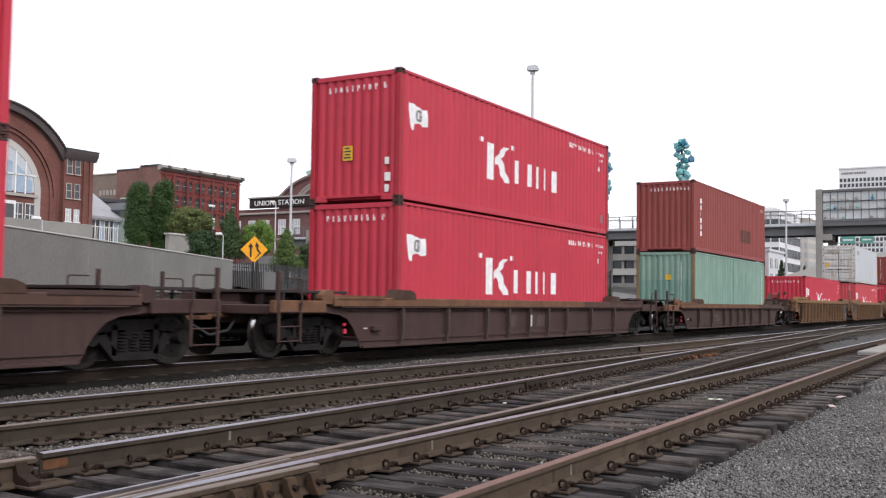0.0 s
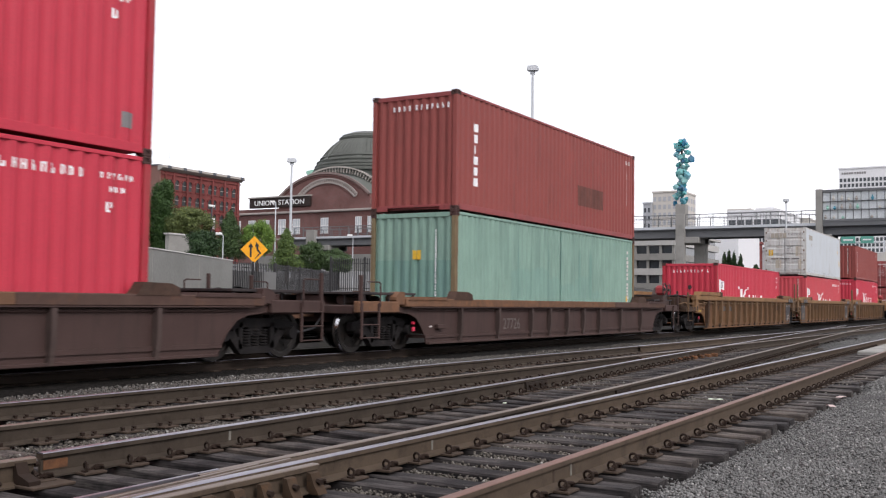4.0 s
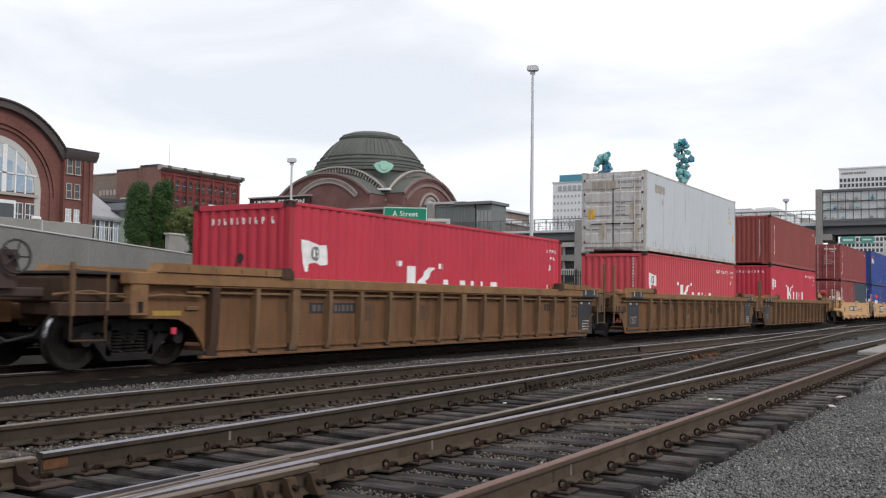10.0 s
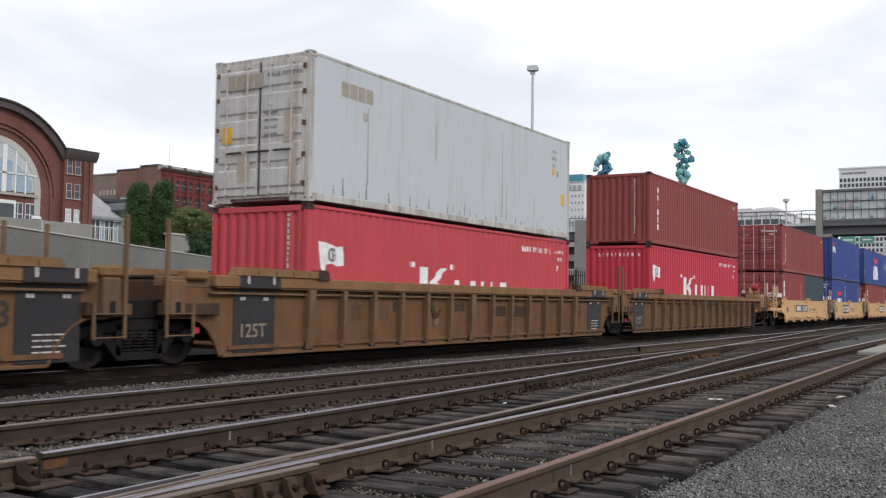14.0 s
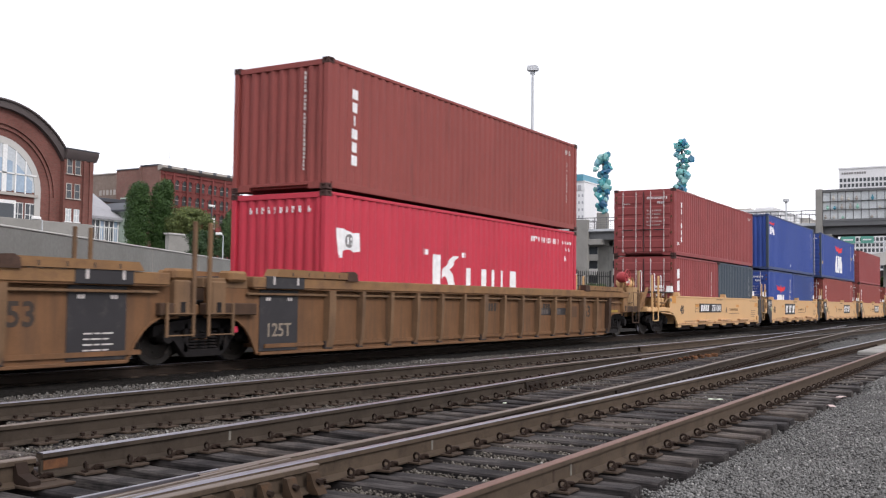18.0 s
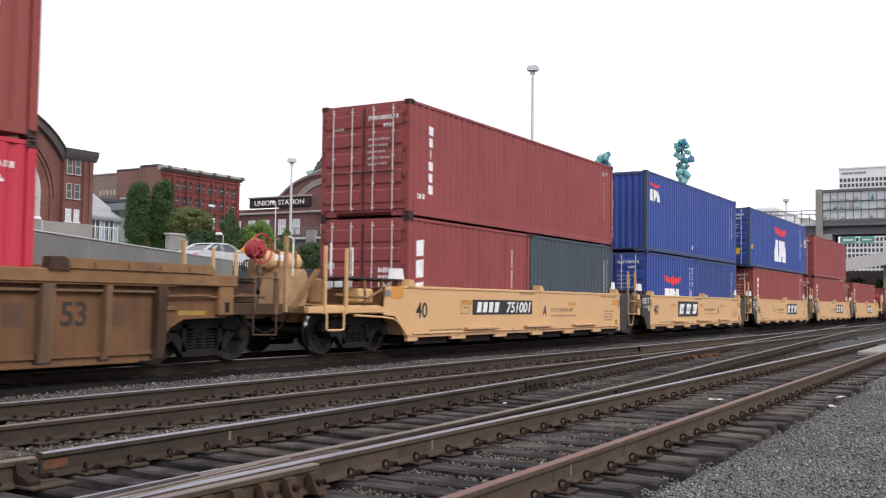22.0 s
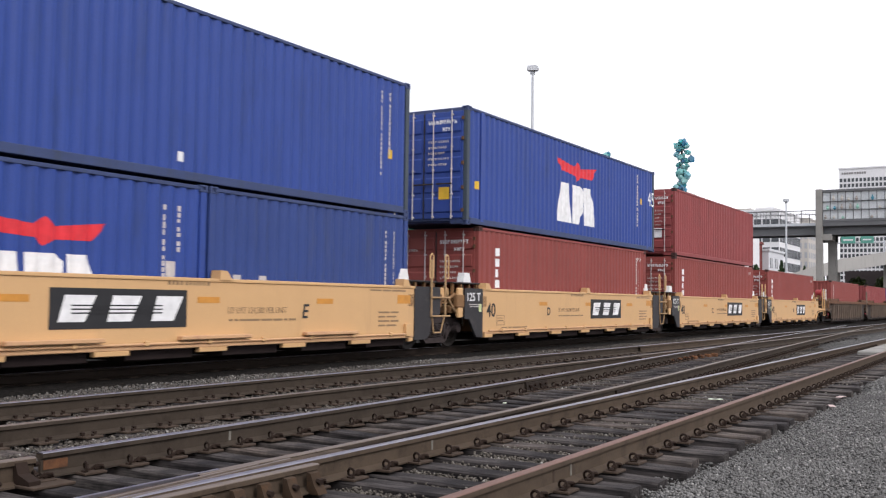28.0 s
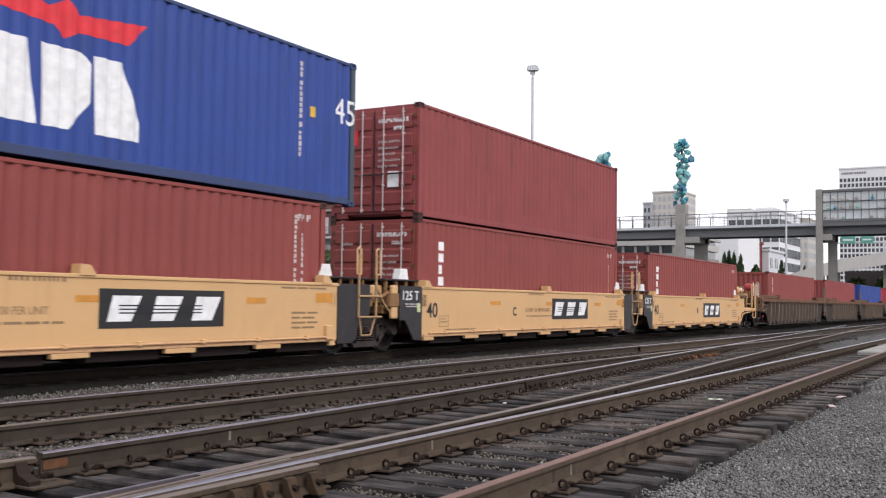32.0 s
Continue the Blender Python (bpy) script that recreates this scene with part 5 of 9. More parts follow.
def wheelset_mesh():
    def make():
        s = Shape()
        for side in (-1, 1):
            a = side * 0.82
            rings = [(0.13, 0.02), (0.14, 0.05), (0.34, 0.03), (0.37, 0.06), (0.452, 0.065), (0.458, -0.03), (0.478, -0.045), (0.478, -0.07), (0.37, -0.07), (0.34, -0.04), (0.14, -0.06), (0.13, -0.02)]
            n = 28
            v = [(r * math.cos(2 * math.pi * i / n), a + side * d, r * math.sin(2 * math.pi * i / n)) for r, d in rings for i in range(n)]
            m = len(rings)
            s.add(v, [(j * n + i, j * n + (i + 1) % n, ((j + 1) % m) * n + (i + 1) % n, ((j + 1) % m) * n + i) for j in range(m) for i in range(n)])
            for q in range(5):
                t = 2 * math.pi * q / 5
                s.cyl((0.25 * math.cos(t), a + side * 0.03, 0.25 * math.sin(t)), (0.25 * math.cos(t), a + side * 0.055, 0.25 * math.sin(t)), 0.03, 8)
        s.cyl((0, -0.98, 0), (0, 0.98, 0), 0.085, 12)
        return s
    return cached(("wheelset",), WHEEL_STEEL, make)


def tread_mesh(far):
    def make():
        s = Shape()
        n = 28
        for a, b in (((-0.875, -0.795), (0.795, 0.875))[far],):
            v = [(0.4605 * math.cos(2 * math.pi * i / n), y, 0.4605 * math.sin(2 * math.pi * i / n)) for y in (a, b) for i in range(n)]
            s.add(v, [(i, n + i, n + (i + 1) % n, (i + 1) % n) for i in range(n)])
        return s
    return cached(("tread", far), BRIGHT_STEEL, make)


def ladder(parent, x0, x1, y, z0, z1, material, rungs=4, name="ladder"):
    s = Shape()
    for x in (x0, x1):
        s.box(x - 0.025, x + 0.025, y - 0.02, y + 0.02, z0, z1, 0.006)
    for i in range(rungs):
        z = z0 + 0.03 + (z1 - z0 - 0.2) * i / max(1, rungs - 1)
        s.cyl((x0, y - 0.015, z), (x1, y - 0.015, z), 0.013, 6)
    return part(name, s, material, parent)


def grab(parent, pts, material, r=0.016):
    return part("grab_iron", Shape().tube(pts, r, 6), material, parent)


def brake_wheel(parent, x, y, z, material, r=0.27):
    s = Shape()
    n = 18
    for i in range(n):
        a, b = 2 * math.pi * i / n, 2 * math.pi * (i + 1) / n
        s.cyl((x + r * math.cos(a), y, z + r * math.sin(a)), (x + r * math.cos(b), y, z + r * math.sin(b)), 0.018, 6)
    for k in range(5):
        a = 2 * math.pi * k / 5
        s.cyl((x, y, z), (x + r * math.cos(a), y, z + r * math.sin(a)), 0.013, 5)
    s.cyl((x, y - 0.03, z), (x, y + 0.06, z), 0.05, 10)
    return part("brake_wheel", s, material, parent, "spoked hand-brake wheel")


def coupler(parent, x, way):
    s = Shape()
    s.box(min(x, x + way * 0.55), max(x, x + way * 0.55), -0.1, 0.1, 0.72, 0.98, 0.03)
    s.prism([(x + way * 0.55, -0.16), (x + way * 0.9, -0.2), (x + way * 0.95, 0.0), (x + way * 0.75, 0.06), (x + way * 0.78, 0.2), (x + way * 0.55, 0.16)], "z", 0.70, 1.0)
    part("coupler", s, RUSTY, parent, "rusty knuckle coupler")
    h = Shape().tube([(x, way * 0.3, 0.8), (x + way * 0.3, way * 0.32, 0.5), (x + way * 0.7, way * 0.25, 0.42), (x + way * 0.95, way * 0.1, 0.6)], 0.025, 8)
    part("air_hose", h, BLACK_PAINT, parent)


def end_of_well(parent, x, way, paint, deck_paint, top, full=True, gusset=False):
    """The raised end over a truck: bolster beam, deck plate, draft sill. x is where the well's side sheet ends, way points out."""
    a, b = sorted((x - way * 0.15, x + way * (2.55 if full else 1.3)))
    part("end_platform", Shape().box(a, b, -1.25, 1.25, 0.80, 0.98, 0.02), paint, parent)
    a, b = sorted((x + way * 0.1, x + way * 2.3 if full else x + way * 1.2))
    part("draft_sill", Shape().box(a, b, -0.33, 0.33, 0.62, 1.02, 0.02), paint, parent)
    part("bulkhead", Shape().box(x - way * 0.12, x - way * 0.06, -1.27, 1.27, 0.35, top - 0.04), paint, parent)
    for side in (-1, 1) if gusset else ():
        w0, w1 = sorted((x - way * 0.2, x + way * 1.25))
        part("end_gusset", Shape().box(w0, w1, side * 1.42, side * 1.30, top - 0.42, top - 0.12, 0.02), paint, parent)


RUST_STOP = worn("dark_rusty_guide_steel", (0.066, 0.040, 0.030), 0.8, 0, 5, 0.35, (0.030, 0.023, 0.020), 0.7)
STRIPE_OLIVE = plain("faded_olive_yellow_stripe", (0.30, 0.20, 0.05), 0.7)
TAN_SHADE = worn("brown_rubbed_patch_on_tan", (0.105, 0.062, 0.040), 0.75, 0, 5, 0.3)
TRUCK_DUSTY = worn("dusty_brown_cast_steel", (0.052, 0.041, 0.040), 0.8, 0.1, 5, 0.4, (0.030, 0.024, 0.023), 0.4)
FADED_LETTER = plain("faded_grey_lettering_paint", (0.118, 0.100, 0.092), 0.7)
TAG_GREEN = plain("pale_yellow_green_tag", (0.5, 0.56, 0.28), 0.6)
TAN_LETTER = plain("dull_tan_lettering_paint", (0.25, 0.205, 0.16), 0.7)
END_GRIME = worn("greasy_brown_end_paint", (0.066, 0.040, 0.027), 0.75, 0, 2.5, 0.35, (0.035, 0.025, 0.020), 0.8, True, 0.1)
RIB_BROWN = worn("dusty_brown_rib_paint", (0.068, 0.048, 0.043), 0.7, 0, 2.2, 0.25, (0.040, 0.028, 0.024), 0.6, True, 0.08)


def brown_well(x0, x1, label):
    """A single well car with deep ribbed side sheets and a bleached top chord, on two trucks."""
    car = thing("well_car", label, "railcar", pose(0, TRAIN_Y, 0), "brown well cars")
    MOVING.append((car, 0.0, 0.0))
    for side in (-1, 1):
        y = side * CAR_SIDE
        sheet = Shape()
        arch = [(-1.2, 0.86), (-0.95, 0.83), (-0.62, 0.80), (-0.36, 0.71), (-0.14, 0.51), (0.0, 0.30), (0.09, 0.13)]
        poly = [(x0 + u, v) for u, v in arch] + [(x1 - u, v) for u, v in arch[::-1]] + [(x1 + 1.2, 0.95), (x0 - 1.2, 0.95)]
        sheet.prism(poly, "y", y - side * 0.10, y - side * 0.125)
        part("side_sheet", sheet, CAR_BROWN, car, "grimy brown side sheet")
        part("bottom_sill", Shape().box(x0 + 0.12, x1 - 0.12, y - side * 0.03, y - side * 0.13, 0.12, 0.17, 0.008), CAR_BROWN, car)
        for lip in (poly[:7], poly[7:14]):
            part("fender_lip", Shape().tube([(u, y - side * 0.10, v) for u, v in lip], 0.014, 5), CAR_BROWN, car)
        xc = x0 + 0.74 * (x1 - x0)
        ch = part("top_chord", Shape().box(x0 - 0.94, xc, y + side * 0.03, y - side * 0.16, 0.95, 1.13, 0.015), CHORD_BROWN, car, "bleached rust-brown top chord")
        part("top_chord", Shape().box(xc, x1 + 0.94, y + side * 0.03, y - side * 0.16, 0.95, 1.13, 0.015), CHORD_DARK, car, "grimy dark end of the top chord")
        part("chord_edge", Shape().box(x0 - 0.7, x1 + 0.7, y + side * 0.02, y - side * 0.09, 0.925, 0.952, 0.006), CAR_BROWN, ch)
        part("chord_pipe", Shape().cyl((x0 - 0.3, y - side * 0.08, 0.87), (x1 + 0.3, y - side * 0.08, 0.87), 0.018, 6), CAR_BROWN, ch)
        for r in (1.5, 3.4, 5.3, 6.46, 7.68, 8.85, 10.1, 11.93, 13.83):
            xx = x0 + r * (x1 - x0) / 15.28
            part("rib", Shape().prism([(y + side * 0.02, 0.92), (y - side * 0.11, 0.92), (y - side * 0.11, 0.13), (y - side * 0.03, 0.13), (y + side * 0.02, 0.45)], "x", xx - 0.045, xx + 0.045), RIB_BROWN, car)
        for way, xe in ((-1, x0), (1, x1)):
            a, b = sorted((xe + way * 0.85, xe - way * 0.75))
            part("deck_tray", Shape().prism([(a, 1.10), (b, 1.10), (b - 0.05, 1.17), (a + 0.05, 1.17)], "y", y + side * 0.05, y - side * 0.55), CHORD_BROWN if way < 0 else CAR_BROWN, car)
            a, b = sorted((xe - way * 1.05, xe - way * 1.95))
            part("container_guide", Shape().prism([(a, 1.11), (b, 1.11), (b - 0.03, 1.24), (b - 0.20, 1.30), (a + 0.16, 1.31), (a + 0.10, 1.22)], "y", y + side * 0.04, y - side * 0.2), RUST_STOP, car)
            part("end_beam", Shape().box(min(xe + way * 1.15, xe + way * 2.65), max(xe + way * 1.15, xe + way * 2.65), y, y - side * 0.12, 0.83, 1.06, 0.015), CHORD_BROWN if way < 0 else CAR_BROWN, car)
            xs = xe + way * 2.25
            ladder(car, xs - 0.3, xs + 0.3, y + side * 0.02, 0.30, 1.02, CAR_BROWN, 3)
            part("corner_post", Shape().box(xs + way * 0.3 - 0.035, xs + way * 0.3 + 0.035, y - side * 0.05, y + side * 0.02, 0.85, 1.58, 0.01), CAR_BROWN, car)
            grab(car, [(xs - way * 0.3, y + side * 0.05, 0.95), (xs - way * 0.3, y + side * 0.05, 1.42), (xs - way * 0.25, y + side * 0.05, 1.45), (xs + way * 0.15, y + side * 0.05, 1.45)], CAR_BROWN)
            sk = Shape().prism([(xe + way * 0.90, 1.0), (xe + way * 1.2, 1.0), (xe + way * 1.27, 1.1), (xe + way * 1.26, 1.16), (xe + way * 1.18, 1.23), (xe + way * 1.05, 1.27), (xe + way * 0.93, 1.26)], "y", y - side * 0.02, y - side * 0.3)
            part("end_bracket", sk, CHORD_BROWN if way < 0 else CAR_BROWN, car)
        part("jack_pad", Shape().box(x0 + 0.42, x0 + 0.72, y + side * 0.0, y - side * 0.11, 0.46, 0.56, 0.01), CAR_BROWN, car)
    for way, xe in ((-1, x0), (1, x1)):
        end_of_well(car, xe, way, CAR_BROWN, CHORD_BROWN, 1.1)
        a, b = sorted((xe + way * 0.3, xe + way * 2.3))
        part("walkway", Shape().box(a, b, -1.30, 1.30, 1.20, 1.25, 0.005), DARK_STEEL, car, "grated end walkway")
        part("brake_rigging", Shape().box(a + 0.1, b - 0.1, -0.2, 0.5, 0.98, 1.2, 0.03).cyl((a + 0.2, -0.6, 1.08), (b - 0.5, -0.6, 1.08), 0.10, 10), CAR_BROWN, car)
        part("far_beam", Shape().box(a, b, 0.9, 1.2, 1.0, 1.19, 0.02), CAR_BROWN, car)
        st = Shape()
        for k in (0.35, 1.3, 2.2):
            st.box(xe + way * k - 0.02, xe + way * k + 0.02, -1.28, -1.24, 0.95, 1.2).box(xe + way * k - 0.02, xe + way * k + 0.02, -0.8, -0.76, 0.95, 1.2)
        part("walkway_bracket", st, DARK_STEEL, car)
        truck(car, xe + way * 1.2)
        coupler(car, xe + way * 2.3, way)
    part("well_floor", Shape().box(x0, x1, -1.38, 1.38, 0.26, 0.33), CAR_BROWN, car)
    part("reflector", Shape().box(x0 - 0.36, x0 - 0.28, -1.28, -1.24, 0.42, 0.51), LAMP_RED, car, "red end reflector")
    part("reflector", Shape().box(x0 - 0.37, x0 - 0.29, -1.28, -1.24, 0.57, 0.63), LAMP_RED, car)
    return car


def tan_well(x0, x1, label, left_full, right_full, colour, chord, middle=0.0, dark=(), group="tan well cars"):
    """A unit of an articulated tan car: many narrow ribs under a deep top chord."""
    car = thing("well_car", label, "railcar", pose(0, TRAIN_Y, 0), group)
    MOVING.append((car, 0.0, 0.0))
    for side in (-1, 1):
        y = side * CAR_SIDE
        la, rb = x0 - (1.6 if left_full else 1.45), x1 + (1.6 if right_full else 0.75)
        left = [(-1.0, 0.765), (-0.62, 0.75), (-0.33, 0.61), (-0.13, 0.38), (0.02, 0.12)] if left_full else [(-0.85, 0.76), (-0.66, 0.69), (-0.5, 0.57), (-0.34, 0.38), (-0.2, 0.12)]
        right = [(-0.02, 0.12), (0.13, 0.38), (0.33, 0.61), (0.62, 0.75), (1.0, 0.765)] if right_full else [(-0.25, 0.12), (-0.12, 0.38), (0.04, 0.57), (0.2, 0.69), (0.36, 0.76)]
        poly = [(la, 0.77)] + [(x0 + u, v) for u, v in left] + [(x1 + u, v) for u, v in right] + [(rb, 0.77), (rb, 1.3), (la, 1.3)]
        part("side_sheet", Shape().prism(poly, "y", y - side * 0.13, y - side * 0.155), colour, car, "dirty side sheet")
        part("fender_lip", Shape().tube([(x, y - side * 0.11, z) for x, z in poly[:6]], 0.02, 5), colour, car)
        part("fender_lip", Shape().tube([(x, y - side * 0.11, z) for x, z in poly[6:12]], 0.02, 5), colour, car)
        part("bottom_sill", Shape().box(x0 - 0.15, x1 - 0.28, y - side * 0.06, y - side * 0.16, 0.10, 0.15, 0.008), colour, car)
        ch = part("top_chord", Shape().box(x0 - (1.74 if left_full else 0.45), x1 + (1.74 if right_full else 0.45), y + side * 0.02, y - side * 0.2, 1.27, 1.46, 0.015), chord, car)
        part("chord_lip", Shape().box(x0 - 0.4, x1 + 0.4, y + side * 0.0, y - side * 0.10, 1.245, 1.272, 0.006), colour, ch)
        part("chord_pipe", Shape().box(x0 - 0.5, x1 + 0.3, y - side * 0.05, y - side * 0.10, 1.14, 1.185, 0.01), POST_TAN if chord is CHORD_TAN else CAR_BROWN, ch)
        mid = middle or (x0 + x1) / 2
        pitch = 1.026 if middle else (x1 - x0 - 4) / 12
        rib_paint = POST_TAN if chord is CHORD_TAN else POST_DULL
        places = [(mid + pitch * k, 0.10 if k in (-6, 0, 6) else 0.052) for k in range(-6, 7)]
        for way, full in ((-1, left_full), (1, right_full)):
            if full:
                places += [(mid + way * pitch * 7, 0.052), (mid + way * pitch * 8.0, 0.09)]
        for xx, wide in places:
            rib = part("rib", Shape().prism([(y + side * 0.02, 1.25), (y - side * 0.14, 1.25), (y - side * 0.14, 0.14), (y - side * 0.06, 0.14), (y + side * 0.0, 0.36), (y + side * 0.02, 0.9)], "x", xx - wide, xx + wide), END_GRIME if wide == 0.09 and chord is CHORD_TAN else rib_paint, car)
            part("rib_foot", Shape().box(xx - wide - 0.02, xx + wide + 0.03, y - side * 0.05, y - side * 0.13, 0.15, 0.30 if wide > 0.06 else 0.20, 0.008), DARK_STEEL, rib)
        for way, xe, full in ((-1, x0, left_full), (1, x1, right_full)):
            far_end = xe + way * (1.2 if full else -0.1)
            near_end = xe - way * (1.85 if full else 2.4)
            a, b = sorted((far_end, near_end))
            guide = part("container_guide", Shape().prism([(a, 1.47), (b, 1.47), (b - 0.1, 1.60), (a + 0.1, 1.61)], "y", y + side * 0.05, y - side * 0.25), chord, car)
            # Guide slots are dark blocks; the notches' shade is only in their colour.
            for k in range(1, 5):
                q = a + (b - a) * k / 5
                part("guide_slot", Shape().box(q - 0.012, q + 0.012, y + side * 0.054, y + side * 0.03, 1.49, 1.56), DARK_STEEL, guide)
            a, b = sorted((near_end + way * 0.2, near_end - way * 0.15))
            part("guide_stop", Shape().prism([(a, 1.44), (b, 1.44), (b - 0.03, 1.58), (b - 0.12, 1.63), (a + 0.02, 1.62)], "y", y + side * 0.06, y - side * 0.12), RUST_STOP, car)
            out = 2.95 if full else 1.0 if way > 0 else 1.5
            a, b = sorted((xe + way * (1.6 if full else 0.3), xe + way * out))
            part("end_beam", Shape().box(a, b, y - side * 0.02, y - side * 0.2, 0.80, 1.0, 0.015), END_GRIME, car)
            if not full:
                part("end_beam", Shape().box(min(xe, xe + way * out), max(xe, xe + way * out), y - side * 0.12, y - side * 0.3, 1.24, 1.42, 0.02), rib_paint, car)
            a, b = sorted((xe + way * (1.34 if full else out - 0.42), xe + way * (1.68 if full else out - 0.08)))
            block = part("end_post", Shape().box(a, b, y - side * 0.0, y - side * 0.2, 0.79, 1.36, 0.025), chord if full else rib_paint, car, "cast end post with a slot drawn as a near-black block")
            # The slot is a near-black block; the hole's shade is put in its colour.
            part("slot", Shape().box((a + b) / 2 - 0.06, (a + b) / 2 + 0.06, y + side * 0.004, y - side * 0.02, 0.84, 1.02, 0.01), TRUCK_BLACK, block)
            lx = xe + way * (2.45 if full else out - 0.3)
            if full:
                grab(car, [(lx - 0.30, y, 0.84), (lx - 0.30, y, 0.46), (lx + 0.30, y, 0.45), (lx + 0.30, y, 0.84)], END_GRIME, 0.02)
                grab(car, [(lx - 0.30, y + side * 0.03, 0.88), (lx - 0.30, y + side * 0.03, 1.46), (lx + 0.30, y + side * 0.03, 1.44), (lx + 0.30, y + side * 0.03, 0.88)], POST_TAN, 0.016)
                part("brake_pipe", Shape().tube([(xe + way * 0.2, y - side * 0.06, 1.10), (xe + way * 1.0, y - side * 0.05, 1.12), (xe + way * 1.6, y - side * 0.10, 1.06), (xe + way * 2.2, y - side * 0.3, 1.16), (xe + way * 2.8, y - side * 0.35, 1.10)], 0.022, 7), rib_paint, car)
                part("warning_stripe", Shape().box(min(xe + way * 0.55, xe + way * 1.15), max(xe + way * 0.55, xe + way * 1.15), y - side * 0.126, y - side * 0.13, 0.80, 0.875), STRIPE_OLIVE, car, "faded yellow stripe")
                part("lift_pad", Shape().box(min(xe + way * 0.2, xe + way * 0.48), max(xe + way * 0.2, xe + way * 0.48), y - side * 0.09, y - side * 0.13, 0.88, 0.95, 0.01), rib_paint, car)
            else:
                ladder(car, lx - 0.28, lx + 0.28, y, 0.46, 1.0, rib_paint, 2)
                a, b = sorted((xe + way * 0.55, xe + way * 1.0))
                part("end_bracket", Shape().box(a, b, y - side * 0.02, y - side * 0.3, 1.36, 1.54, 0.04), chord, car)
            part("corner_post", Shape().box(lx + way * 0.28 - 0.035, lx + way * 0.28 + 0.035, y - side * 0.04, y + side * 0.02, 0.8, 1.56 if full else 2.3, 0.01), rib_paint, car)
    for way, xe, full in ((-1, x0, left_full), (1, x1, right_full)):
        end_of_well(car, xe, way, END_GRIME if full else colour, chord, 1.4, full)
        a, b = sorted((xe + way * 0.2, xe + way * (2.6 if full else 0.95)))
        part("end_deck", Shape().box(a, b, -1.2, 1.2, 1.40, 1.45, 0.01), DARK_STEEL, car, "dark end deck")
        part("end_box", Shape().box(a, b, -1.12, 1.12, 0.98, 1.38, 0.04), END_GRIME, car, "solid end structure under the deck")
        part("grab_rail", Shape().cyl((a, -1.3, 1.12), (b, -1.3, 1.12), 0.016, 6), POST_TAN, car)
        if full:
            truck(car, xe + way * 1.35)
            coupler(car, xe + way * 2.2, way)
    if not right_full:
        truck(car, x1 + 1.62)
        # Black block added between the units; its colour gives the open gap's shade.
        part("coupling_pocket", Shape().box(x1 + 0.85, x1 + 2.1, -1.05, 1.05, 0.74, 1.05, 0.02), TRUCK_BLACK, car, "near-black block for the shaded opening between units")
    for xx, sgn in dark:
        a, b = sorted((xx, xx + sgn * 1.05))
        p = part("dark_panel", Shape().box(a, b, -CAR_SIDE + 0.115, -CAR_SIDE + 0.15, 0.16, 1.24, 0.006), PANEL_BLACK, car, "dark painted end panel")
        part("chord_patch", Shape().box(a, b, -CAR_SIDE - 0.03, -CAR_SIDE + 0.02, 1.26, 1.475, 0.006), PANEL_BLACK, car)
        s = Shape()
        if sgn < 0:
            for k in range(4):
                bars(s, a + 0.28, 0.30 + 0.08 * k, [0.16, 0.1, 0.2] if k % 2 else [0.1, 0.18, 0.1], 0.022, 0.035, -CAR_SIDE + 0.115)
        bars(s, a + 0.16, 1.05, [0.05, 0.05], 0.06, 0.02, -CAR_SIDE + 0.115)
        bars(s, b - 0.3, 1.05, [0.05, 0.05], 0.06, 0.02, -CAR_SIDE + 0.115)
        part("stencil", s, OFF_WHITE, p)
        s = Shape()
        for xq in (a + 0.18, b - 0.22):
            s.box(xq, xq + 0.05, -CAR_SIDE - 0.036, -CAR_SIDE - 0.03, 1.33, 1.47)
        part("stripe", s, OFF_WHITE, p)
    part("well_floor", Shape().box(x0, x1, -1.36, 1.36, 0.22, 0.29), colour, car)
    part("reflector", Shape().box(x0 - 0.68, x0 - 0.58, -1.26, -1.22, 0.50, 0.61, 0.01), LAMP_RED, car, "red square reflector")
    return car


